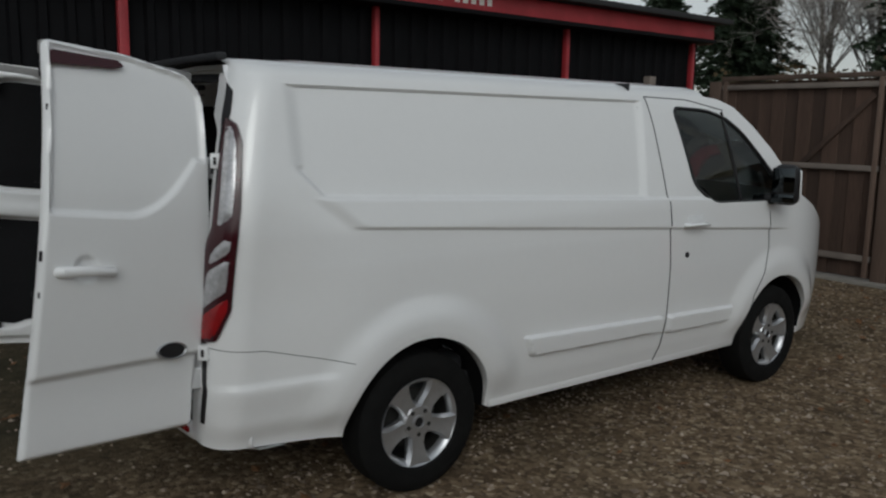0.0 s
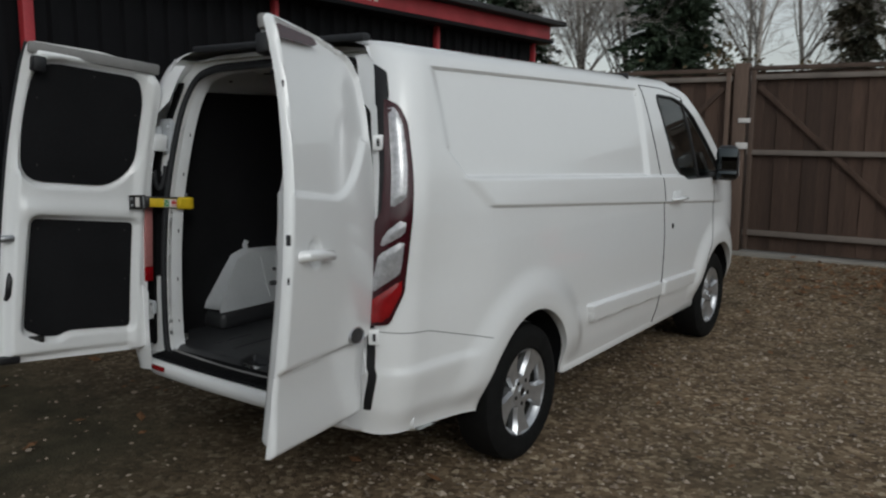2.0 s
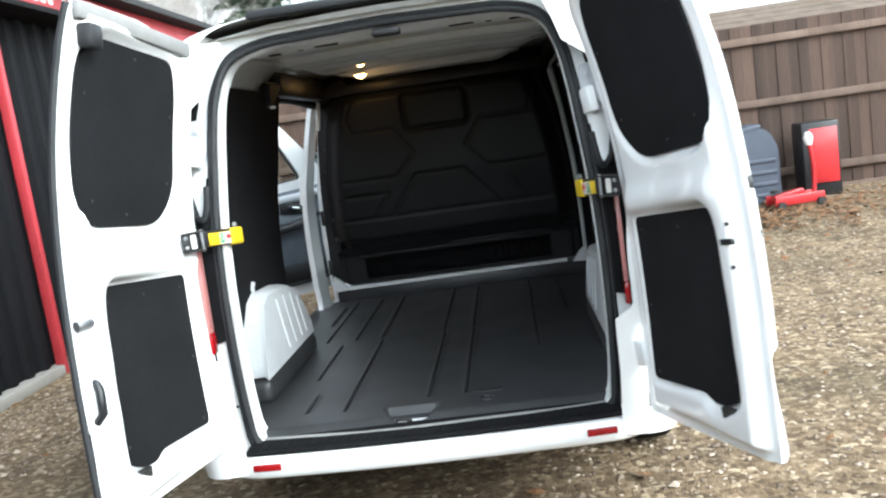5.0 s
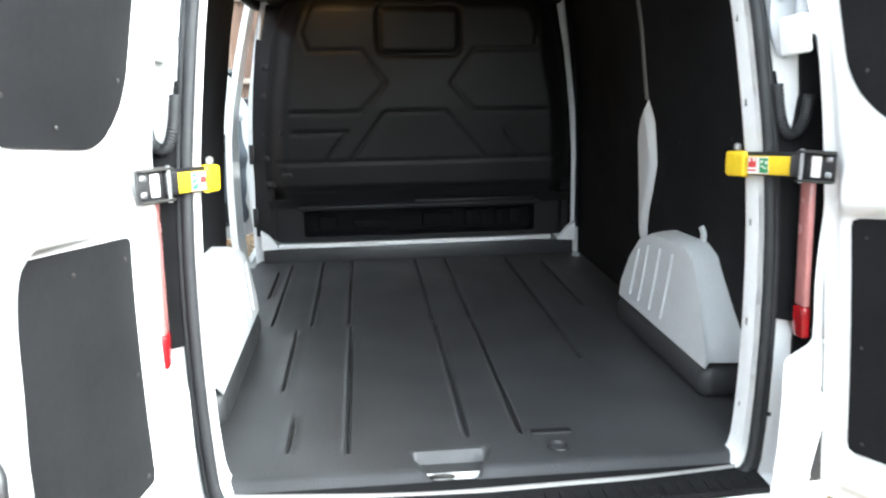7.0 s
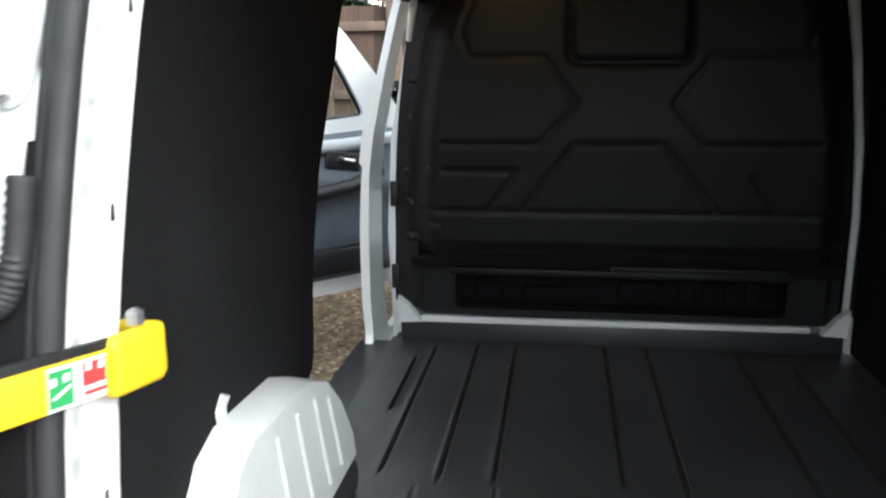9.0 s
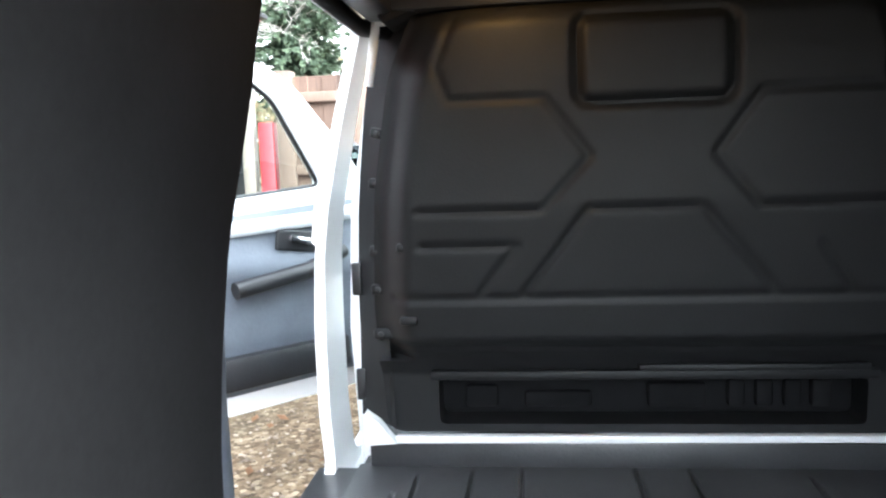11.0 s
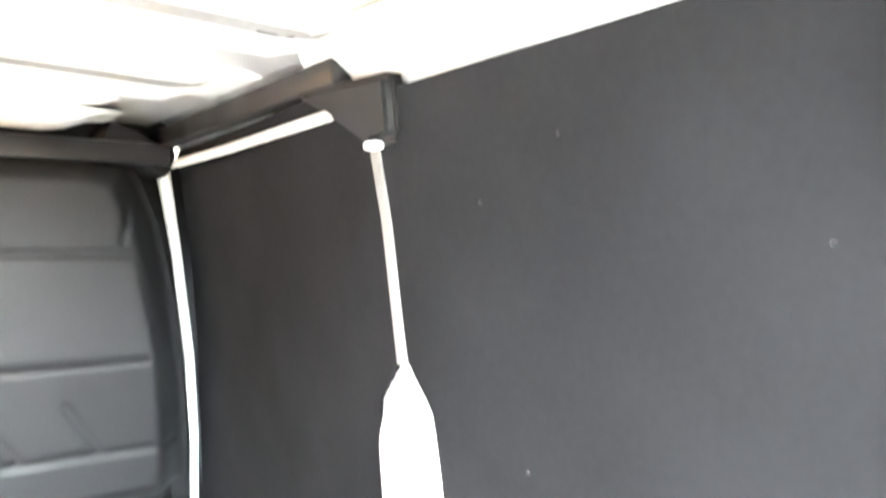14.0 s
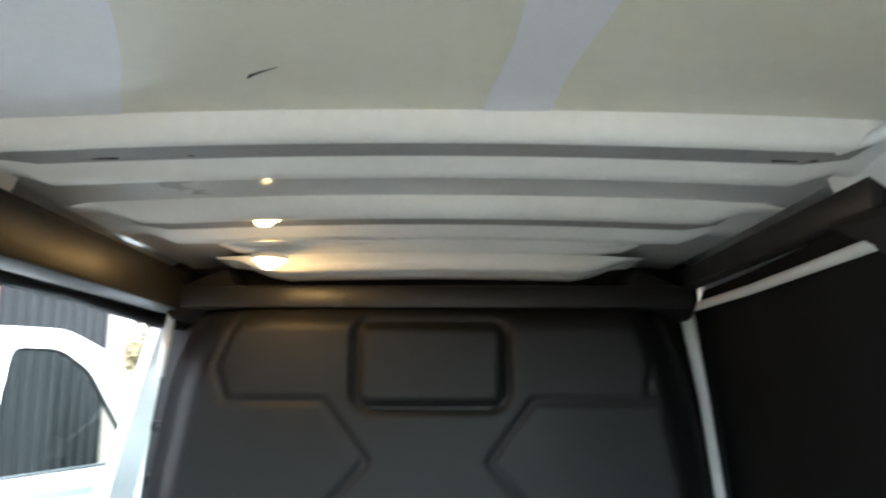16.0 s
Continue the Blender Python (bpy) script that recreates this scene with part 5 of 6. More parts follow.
    # added blocker: keeps cab light from leaking over the header
    part("header_back", block("header_back", (1.56, 0.02, 0.15), (0, 2.565, 1.895), BLACK, 0.004), van, "black strip added above the bulkhead to block cab light")
    part("header", block("header", (1.40, 0.24, 0.062), (0, 2.46, 1.828), BLACK, 0.012), van, "black headlining edge over the bulkhead")
    for z, y in ((1.19, 2.33), (0.985, 2.34)):
        part("clip", block("clip", (0.05, 0.03, 0.025), (-0.66, y, z), BULK, 0.008), b)
    for x, z, turn in ((-0.735, 1.50, 12), (-0.745, 1.36, 8), (-0.752, 1.17, 4), (-0.752, 1.06, 0), (-0.75, 0.93, 0)):
        cl = part("edge_clip", block("edge_clip", (0.055, 0.022, 0.030), (x, 2.425, z), BULK, 0.007, (0, turn, 0)), b)
        part("clip_stud", lathe("clip_stud", [(0.0, 0.009), (0.006, 0.008), (0.008, 0.0)], BLACK, 10), cl).matrix_basis = pose(x - 0.006, 2.414, z, 0, 0, -90)


def build_ceiling():
    def strip(name, x0, x1, y0, y1, z, material, label="", bow=0.02, th=0.006, lift=None):
        xs, ys = np.linspace(x0, x1, 17), np.linspace(y0, y1, 9)
        X, Y = np.meshgrid(xs, ys, indexing="ij")
        Z = z + bow * (1 - (X / 0.8) ** 2) + (lift(Y) if lift else 0)
        n = len(ys)
        top = np.stack([X.ravel(), Y.ravel(), Z.ravel()], 1)
        F = [(i * n + j, i * n + j + 1, (i + 1) * n + j + 1, (i + 1) * n + j) for i in range(len(xs) - 1) for j in range(n - 1)]
        return part(name, mesh_of(name, top, F, material, 50), van, label)
    strip("roof_lining_skin", -0.68, 0.68, 0.30, 1.36, 1.925, SKIN, "cream coated roof skin", 0.025)
    # forward skin is white; its dark reflection is put into the grey colour
    strip("roof_lining_skin", -0.70, 0.70, 1.36, 2.62, 1.927, SHADESKIN, "white roof skin, greyed for the dark front it mirrors", 0.025)
    # unsprayed band across the skin
    def band(y0, y1, left, right, n=9):
        rows = []
        for t in np.linspace(0, 1, n):
            for e in (left, right):
                x = e[0] + (e[1] - e[0]) * t + 0.004 * math.sin(9 * t + 20 * e[0])
                rows.append((x, y0 + (y1 - y0) * t, 1.923 + 0.025 * (1 - (x / 0.8) ** 2)))
        part("roof_band", mesh_of("roof_band", rows, [(2 * i, 2 * i + 1, 2 * i + 3, 2 * i + 2) for i in range(n - 1)], BAND), van, "pale band of bare paint on the roof skin")
    band(0.70, 1.22, (0.130, 0.092), (0.218, 0.176))
    part("scuff_mark", tube("scuff_mark", [(-0.196, 1.108, 1.947), (-0.190, 1.098, 1.947), (-0.174, 1.086, 1.947), (-0.152, 1.072, 1.947)], [0.0008, 0.0026, 0.0018, 0.0006], BLACK, 5, flat=(1, 0.3)), van, "small dark scuff on the roof skin")
    band(0.70, 1.22, (-0.45, -0.56), (-0.205, -0.385))

    def bow_beam(y, width, label, half=0.72, z=1.895, slots=()):
        """A pressed cross member: two ridges with a shallow trough between."""
        prof = [(-0.50, 0.036), (-0.485, 0.012), (-0.45, -0.004), (-0.37, -0.010), (-0.32, -0.006), (-0.27, 0.006), (-0.22, 0.013), (0.12, 0.014), (0.18, 0.008), (0.24, -0.005), (0.33, -0.012), (0.41, -0.006), (0.46, 0.012), (0.50, 0.032)]
        xs = np.linspace(-half, half, 21)
        fade = lambda x: 1 - float(step(np.array(abs(x)), half - 0.16, half - 0.01))
        verts = [(x, y + a * width, z + 0.034 + (h - 0.034) * fade(x) + 0.028 * (1 - (x / 0.8) ** 2) - 0.030 * step(np.array(abs(x)), 0.62, 0.80)) for x in xs for a, h in prof]
        m = len(prof)
        faces = [(i * m + j, (i + 1) * m + j, (i + 1) * m + j + 1, i * m + j + 1) for i in range(20) for j in range(m - 1)]
        b = part("roof_bow", mesh_of("roof_bow", verts, faces, INNER, 55), van, label)
        # darker grey strip laid in the trough
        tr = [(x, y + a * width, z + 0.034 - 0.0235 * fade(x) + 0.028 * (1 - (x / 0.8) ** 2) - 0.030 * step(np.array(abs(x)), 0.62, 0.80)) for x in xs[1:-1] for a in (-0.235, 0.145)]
        part("bow_trough", mesh_of("bow_trough", tr, [(2 * i, 2 * i + 1, 2 * i + 3, 2 * i + 2) for i in range(len(xs) - 3)], TROUGHGREY), b, "grey trough")
        for x, dy, w, d in slots:
            h = float(np.interp(dy / width, [p[0] for p in prof], [p[1] for p in prof]))
            part("bow_slot", block("bow_slot", (w, d, 0.005), (x, y + dy, z + h - 0.0005 + 0.028 * (1 - (x / 0.8) ** 2)), DEEPBLACK, 0.002, seg=1), b)
        return b
    mid = [(x, 0.02, w, 0.009) for x, w in ((-0.50, 0.10), (-0.36, 0.05), (0.12, 0.05), (0.56, 0.07))]
    bow_beam(1.345, 0.25, "white pressed roof cross member", slots=mid)
    bow_beam(1.855, 0.30, "white pressed roof cross member", 0.69)
    bow_beam(2.15, 0.14, "slim white roof stiffener", 0.60, 1.908)
    bow_beam(2.345, 0.20, "white pressed roof cross member", 0.55, 1.868)
    bow_beam(0.63, 0.36, "white rear roof cross member with dark slots", 0.70, 1.893,
             [(s * x, 0.092, w, d) for s in (1, -1) for x, w, d in ((0.279, 0.100, 0.018), (0.388, 0.024, 0.013), (0.497, 0.052, 0.024))])
    # cant rails along both sides, with slots
    for s in (1, -1):
        verts, m = [], 6
        prof = [(0.720, 1.812), (0.708, 1.84), (0.688, 1.868), (0.668, 1.886), (0.645, 1.905), (0.622, 1.950)]
        ys = np.linspace(0.22, 1.52, 14)
        for y in ys:
            k = 0.05 * step(np.array(y), 1.0, 1.45)
            verts += [(s * (x + k), y, z) for x, z in prof]
        faces = [(i * m + j, i * m + j + 1, (i + 1) * m + j + 1, (i + 1) * m + j) for i in range(len(ys) - 1) for j in range(m - 1)]
        part("roof_bead", tube("roof_bead", [(s * 0.585, 1.285, 1.912), (s * 0.612, 1.20, 1.914), (s * 0.640, 1.00, 1.914), (s * 0.648, 0.80, 1.912), (s * 0.640, 0.70, 1.915)], [0.006, 0.011, 0.012, 0.012, 0.006], INNER, 8), van, "white raised bead along the roof skin")
        c = part("cant_rail", mesh_of("cant_rail", verts, faces, INNER, 45), van, "white cant rail with slots")
        for y, x, z, l, w in ((0.63, 0.694, 1.862, 0.022, 0.016),):
            part("rail_slot", block("rail_slot", (w, l, 0.006), (s * x, y, z), BLACK, 0.002, (0, s * 14, 0), seg=1), c)
        # grey bracket under the bow end
        bm = bmesh.new()
        pts = [(0.672, 1.20, 1.845), (0.690, 1.21, 1.735), (0.690, 1.29, 1.728), (0.690, 1.41, 1.79), (0.672, 1.56, 1.865)]
        f = [bm.verts.new((s * x, y, z)) for x, y, z in pts]
        k = [bm.verts.new((s * (x + 0.06), y, z)) for x, y, z in pts]
        bm.faces.new(f); bm.faces.new(k[::-1])
        for i in range(5):
            bm.faces.new((f[i], f[(i + 1) % 5], k[(i + 1) % 5], k[i]))
        bmesh.ops.recalc_face_normals(bm, faces=bm.faces)
        bmesh.ops.bevel(bm, geom=bm.edges[:], offset=0.016, segments=3, affect="EDGES")
        part("bow_bracket", finish(bm, "bow_bracket", BULK if s > 0 else BLACK, 40), van, "grey bracket at the end of the roof bow")
        part("bracket_foot", block("bracket_foot", (0.026, 0.034, 0.016), (s * 0.694, 1.270, 1.730), INNER, 0.006), van)
        if s < 0:
            part("rail_filler", block("rail_filler", (0.09, 1.14, 0.10), (-0.712, 1.97, 1.842), BLACK, 0.012), van, "black filler above the side opening")
        part("header_corner", block("header_corner", (0.20, 0.22, 0.085), (s * 0.62, 2.46, 1.838), PLY, 0.02, (0, s * 22, 0)), van)
        # dark strip between rail and lining forward of the bow
        part("rail_filler", block("rail_filler", (0.05, 1.10, 0.055), (s * 0.712, 1.95, 1.884), BLACK, 0.01), van)
    # the lit lamp, then its reflection
    lm = part("cargo_lamp", lathe("cargo_lamp", [(0, 0.0), (0, 0.040), (0.008, 0.044), (0.014, 0.040)], INNER, 24), van, "round lit cargo lamp, modelled twice for its reflection")
    lm.matrix_basis = pose(-0.382, 2.11, 1.903, 0, 90, 0)
    part("lens", lathe("lens", [(0.0125, 0.031), (0.024, 0.026), (0.033, 0.014), (0.036, 0.0)], LAMPGLOW, 24), lm, "glowing warm lens")
    # smaller glowing copy, added as the lamp's reflection in the glossy roof
    lm = part("cargo_lamp", lathe("cargo_lamp", [(0, 0.0), (0, 0.030), (0.008, 0.033), (0.014, 0.030)], INNER, 24), van, "round lit cargo lamp, modelled twice for its reflection")
    lm.matrix_basis = pose(-0.318, 1.765, 1.930, 0, 90, 0)
    part("lens", lathe("lens", [(0.0125, 0.024), (0.021, 0.019), (0.027, 0.010), (0.029, 0.0)], LAMPGLOW, 24), lm, "glowing warm lens")


build_floor()
build_arch(1)
build_arch(-1)
build_lining()
build_bulkhead()
build_ceiling()


# ---- near side doors, cab and mirrors ----
def build_left_side():
    # sliding door, run back along the outside
    o = rounded([(0.0, 0.0), (1.12, 0.0), (1.14, 0.55), (1.10, 1.35), (0.02, 1.35)], 0.06, 3)
    g = clipgrid(np.arange(-0.01, 1.16, 0.04), np.arange(-0.01, 1.38, 0.04), o)

    def skin(off):
        def f(P):
            x = np.interp(P[:, 1], [0, 0.2, 0.7, 0.85, 1.1, 1.38], [0.985, 1.0, 1.0, 0.985, 0.94, 0.865]) + 0.055 + off
            return np.stack([-x, 0.68 + P[:, 0], 0.44 + P[:, 1]], 1)
        return f
    d = part("sliding_door", sheet("sliding_door", g, skin(0), PAINT, back=skin(-0.05), smooth=40), van, "white sliding door run back open")
    part("door_edge_trim", tube("door_edge_trim", skin(-0.05)(np.array([(1.10, 0.05), (1.115, 0.5), (1.10, 0.9), (1.08, 1.3)])), 0.04, BLUEGREY, 8), d, "dark grey leading edge")
    # pillars bounding the opening
    part("pillar", tube("pillar", [(-0.845, 2.63, 0.44), (-0.858, 2.61, 0.9), (-0.843, 2.63, 1.25), (-0.795, 2.70, 1.6), (-0.76, 2.76, 1.80)], 0.024, INNER, 8, flat=(0.7, 1)), van, "white door pillar with latch plates")
    for z in (0.72, 1.05):
        part("latch_plate", block("latch_plate", (0.03, 0.012, 0.10), (-0.850, 2.585, z), BLACK, 0.005), van)
    part("pillar", tube("pillar", [(-0.89, 1.35, 0.46), (-0.895, 1.36, 0.9), (-0.885, 1.38, 1.1), (-0.870, 1.43, 1.3), (-0.835, 1.52, 1.5), (-0.79, 1.57, 1.80)], 0.035, BLUEGREY, 8), van, "grey rear door pillar")
    part("side_step", block("side_step", (0.24, 1.24, 0.03), (-0.88, 1.96, 0.44), BLACK, 0.01), van, "black side step")
    # front passenger door, swung open
    hinge, tail = Vector((-1.0, 3.75, 0)), Vector((-1.70, 2.95, 0))
    w = (tail - hinge).normalized()
    n = Vector((w.y, -w.x, 0))
    if n.y > 0:
        n = -n
    m = Matrix((w, n, Vector((0, 0, 1)))).transposed().to_4x4()
    m.translation = hinge
    o = rounded([(0.02, 0.42), (0.98, 0.42), (1.05, 0.75), (1.05, 1.28), (0.985, 1.80), (0.66, 1.80), (0.48, 1.72), (0.20, 1.45), (0.02, 1.23)], 0.05, 3)
    win = rounded([(0.30, 1.30), (0.84, 1.26), (0.87, 1.34), (0.84, 1.73), (0.66, 1.73), (0.54, 1.65)], 0.04, 3)
    g = clipgrid(np.arange(0, 1.08, 0.02), np.arange(0.41, 1.82, 0.02), o, [win])
    tum = lambda z: 0.09 * np.clip((z - 1.2) / 0.6, 0, 1)
    fr = part("front_door", sheet("front_door", g, lambda P: np.stack([P[:, 0], -0.05 + tum(P[:, 1]), P[:, 1]], 1), PAINT, back=lambda P: np.stack([P[:, 0], 0.01 + tum(P[:, 1]), P[:, 1]], 1), smooth=40), van,
              "white front door swung open with grey trim")
    fr.matrix_basis = m
    t = rounded([(0.08, 0.50), (0.86, 0.50), (0.89, 0.80), (0.87, 1.20), (0.10, 1.24)], 0.06, 3)
    gg = clipgrid(np.arange(0.06, 1.0, 0.03), np.arange(0.48, 1.27, 0.03), t)

    def trim(P):
        _, dd = near_on(P, [t])
        z = P[:, 1]
        y = 0.02 + 0.03 * step(dd, 0, 0.05) + 0.035 * np.exp(-((z - 0.98 - 0.1 * (P[:, 0] - 0.5)) / 0.07) ** 2) - 0.02 * np.exp(-((z - 0.64) / 0.06) ** 2)
        return np.stack([P[:, 0], y, z], 1)
    part("door_trim", sheet("door_trim", gg, trim, BLUEGREY, back=lambda P: np.stack([P[:, 0], np.full(len(P), 0.0), P[:, 1]], 1), smooth=50), fr, "blue-grey moulded door trim")
    part("door_pocket", block("door_pocket", (0.62, 0.06, 0.14), (0.55, 0.06, 0.60), BLACK, 0.03), fr, "black door pocket")
    part("handle_bezel", block("handle_bezel", (0.20, 0.02, 0.085), (0.47, 0.068, 1.09), BLACK, 0.04, (0, -8, 0), seg=4), fr, "dark oval handle recess")
    part("trim_band", tube("trim_band", [(0.12, 0.055, 1.19), (0.40, 0.068, 1.17), (0.70, 0.066, 1.16), (0.85, 0.05, 1.155)], 0.03, JAMB, 8, flat=(0.5, 1.0)), fr, "pale grey trim band under the window")
    part("inner_handle", block("inner_handle", (0.11, 0.02, 0.03), (0.46, 0.085, 1.09), CHROME, 0.01, (0, -14, 0)), fr, "bright inner handle")
    part("arm_rest", tube("arm_rest", [(0.26, 0.08, 1.03), (0.45, 0.11, 0.97), (0.78, 0.11, 0.93)], 0.035, BLACK, 8), fr)
    for z in (0.92, 1.06):
        part("latch_hole", block("latch_hole", (0.02, 0.008, 0.035), (0.985, 0.012, z), BLACK, 0.003), fr)
    gw = clipgrid(np.arange(0.28, 0.99, 0.04), np.arange(1.24, 1.76, 0.04), win)
    p = part("door_glass", sheet("door_glass", gw, lambda P: np.stack([P[:, 0], -0.022 + tum(P[:, 1]), P[:, 1]], 1), GLASS, back=lambda P: np.stack([P[:, 0], -0.018 + tum(P[:, 1]), P[:, 1]], 1)), fr, "clear door glass")
    p.visible_shadow = False
    ring = [(a, -0.02 + float(tum(np.array(z))), z) for a, z in win]
    part("window_seal", tube("window_seal", ring, 0.012, BLACK, 6, closed=True), fr)


def build_mirror(sign, m):
    head = part("door_mirror", block("door_mirror", (0.17, 0.13, 0.26), (0, 0, 0), BLACK, 0.05, seg=4, taper=(0.92, 0.9)), van, "black door mirror with white cap")
    head.matrix_basis = m
    part("mirror_cap", block("mirror_cap", (0.172, 0.05, 0.21), (0, 0.055, -0.005), PAINT, 0.024, seg=3, taper=(0.92, 1)), head, "white mirror cap")
    part("mirror_glass", block("mirror_glass", (0.14, 0.012, 0.155), (0, -0.062, 0.03), MIRROR, 0.005), head, "mirror glass")
    part("mirror_glass", block("mirror_glass", (0.14, 0.012, 0.055), (0, -0.063, -0.085), MIRROR, 0.005), head, "small lower mirror glass")
    part("mirror_arm", block("mirror_arm", (0.16, 0.08, 0.07), (-sign * 0.13, 0.02, -0.10), BLACK, 0.025), head)


def build_cab():
    for x, lab in ((0.42, "driver's"), (-0.36, "passenger")):
        st = empty("seat", "", "")
        for k in ("label", "category"):
            if k in st:
                del st[k]
        st.parent = van
        st["label"] = "dark cloth cab seat"
        part("seat_base", block("seat_base", (0.52, 0.50, 0.30), (x, 3.12, 0.72), SEATCLOTH, 0.06), st)
        part("backrest", block("backrest", (0.50, 0.16, 0.66), (x, 2.86, 1.16), SEATCLOTH, 0.06, (-12, 0, 0)), st)
        part("headrest", block("headrest", (0.27, 0.11, 0.20), (x, 2.80, 1.60), SEATCLOTH, 0.05, (-8, 0, 0)), st)
    part("dashboard", block("dashboard", (1.66, 0.42, 0.30), (0, 3.92, 1.02), BLACK, 0.08), van, "black dashboard")
    part("cab_floor", block("cab_floor", (1.70, 1.8, 0.04), (0, 3.4, 0.46), BLACK, 0.01), van)
    part("steering_wheel", tube("steering_wheel", [(0.42 + 0.19 * math.cos(a), 3.66 + 0.07 * math.sin(a), 1.15 + 0.17 * math.sin(a)) for a in np.linspace(0, 2 * math.pi, 25)[:-1]], 0.016, BLACK, 7, closed=True), van)


build_left_side()
build_mirror(1, pose(1.07, 3.80, 1.375, 0, 0, 14))
build_mirror(-1, pose(-1.16, 3.80, 1.36, 0, 0, 40))
build_cab()

# ---- the black shed ----
SHED_X = -3.45


def build_shed():
    shed = empty("shed", "black clad shed with red posts and a red fascia board", "shed")
    y0, y1 = -9.0, 9.0
    part("wall", block("wall", (0.10, y1 - y0, 2.91), (SHED_X - 0.08, (y0 + y1) / 2, 1.455), CHAR, 0.0), shed)
    part("end_wall", block("end_wall", (5.0, 0.10, 3.0), (SHED_X - 2.55, y1, 1.5), CHAR, 0.0), shed)
    # box-profile cladding ribs
    pitch = 0.215
    rib = None
    k = int((y1 - y0 - 0.2) / pitch)
    for i in range(k):
        y = y0 + 0.12 + i * pitch
        if rib is None:
            bm = bmesh.new()
            pr = [(0, -0.050), (0.042, -0.030), (0.042, 0.030), (0, 0.050)]
            lo = [bm.verts.new((x, yy, 0.06)) for x, yy in pr]
            hi = [bm.verts.new((x, yy, 2.905)) for x, yy in pr]
            for a in range(3):
                bm.faces.new((lo[a], lo[a + 1], hi[a + 1], hi[a]))
            bm.faces.new(hi)
            rib = finish(bm, "cladding_rib", CHAR)
        part("cladding_rib", rib, shed).location = (SHED_X - 0.031, y, 0)
    for y in (-6.6, -4.1, -1.55, 0.97, 3.50, 6.28, 8.80):
        part("post", block("post", (0.08, 0.085 if y < 3 else 0.055, 2.95), (SHED_X + 0.055, y, 1.475), REDPAINT, 0.008), shed, "red painted post")
    part("fascia", block("fascia", (0.05, 12.0, 0.26), (SHED_X + 0.17, 3.1, 3.045), REDPAINT, 0.006), shed, "long red fascia board with worn white lettering")
    part("fascia_return", block("fascia_return", (0.30, 0.04, 0.26), (SHED_X + 0.0, 9.12, 3.045), REDPAINT, 0.006), shed)
    # what can be made out of the sign: a dash before the number and blocks for its figures
    n = 15
    for i in range(n):
        if i in (5, 9):
            continue
        part("lettering", block("lettering", (0.006, 0.070, 0.115), (SHED_X + 0.197, 3.30 + i * 0.115, 3.085), LETTER, 0.012, seg=1), shed)
    for i in range(9):
        part("lettering", block("lettering", (0.006, 0.062, 0.075 if i % 3 else 0.11), (SHED_X + 0.197, 1.30 + i * 0.098, 3.070), LETTER, 0.012, seg=1), shed)
    word = bpy.data.curves.new("lettering", "FONT")
    word.body, word.size, word.extrude = ".co.uk -", 0.20, 0.003
    word.materials.append(LETTER)
    part("lettering", word, shed, "worn white web address ending").matrix_basis = pose(SHED_X + 0.199, 2.30, 3.025, 90, 0, 90)
    part("roof", block("roof", (5.6, 18.4, 0.07), (SHED_X - 2.42, 0.1, 3.36), FELT, 0.01, (0, 3.0, 0)), shed, "dark felt roof with corrugated edge")
    for i in range(60):
        part("roof_corrugation", CORR, shed).location = (SHED_X + 0.30, -0.4 + i * 0.16, 3.235)
    part("soffit", block("soffit", (0.5, 18.0, 0.05), (SHED_X + 0.06, 0.0, 2.93), CHAR, 0.005), shed)
    part("kerb", block("kerb", (0.14, 18.0, 0.09), (SHED_X + 0.02, 0.0, 0.04), CONCRETE, 0.01), shed)


CORR = tube("roof_corrugation", [(-0.35, 0, 0.018), (0.05, 0, -0.002)], 0.045, FELT, 6, flat=(1.0, 0.6))
build_shed()


# ---- gate and fence across the end of the yard ----
FY = 7.10


def board_mesh(w, h, name="board"):
    return block(name, (w, 0.022, h), (0, 0, h / 2), FENCEWOOD, 0.004, seg=1)


BOARD_CACHE = {}


def board(w, h, parent, at, name="board"):
    key = (round(w, 3), round(h, 2))
    if key not in BOARD_CACHE:
        BOARD_CACHE[key] = board_mesh(*key)
    part(name, BOARD_CACHE[key], parent).location = at


def build_gate(x0, x1, zb, zt, label, lean=1):
    g = empty("timber_gate", label, "gate", "yard gates")
    n = round((x1 - x0) / 0.145)
    w = (x1 - x0) / n
    for i in range(n):
        board(w + 0.006, zt - zb - 0.06, g, (x0 + (i + 0.5) * w, FY + 0.012 * (i % 2), zb))
    rail = lambda z, wd=0.10: part("rail", block("rail", (x1 - x0, 0.045, wd), ((x0 + x1) / 2, FY - 0.038, z), GALV, 0.006), g, "pale weathered rail")
    rail(zt - 0.12, 0.055), rail(zb + 1.10, 0.055), rail(zb + 0.20, 0.06)
    part("capping", block("capping", (x1 - x0 + 0.03, 0.07, 0.05), ((x0 + x1) / 2, FY - 0.015, zt - 0.025), POSTWOOD, 0.006), g)
    for s, x in ((1, x0 + 0.04), (-1, x1 - 0.04)):
        part("stile", block("stile", (0.05, 0.045, zt - zb - 0.06), (x, FY - 0.040, (zb + zt) / 2 - 0.02), POSTWOOD, 0.006), g)
    rise = zt - zb - 0.45
    L = math.hypot(x1 - x0 - 0.2, rise)
    a = math.degrees(math.atan2(rise, x1 - x0 - 0.2)) * lean
    part("brace", block("brace", (L, 0.03, 0.055), ((x0 + x1) / 2, FY - 0.030, (zb + zt) / 2), FENCEWOOD, 0.006, (0, a, 0)), g, "diagonal brace")
    return g


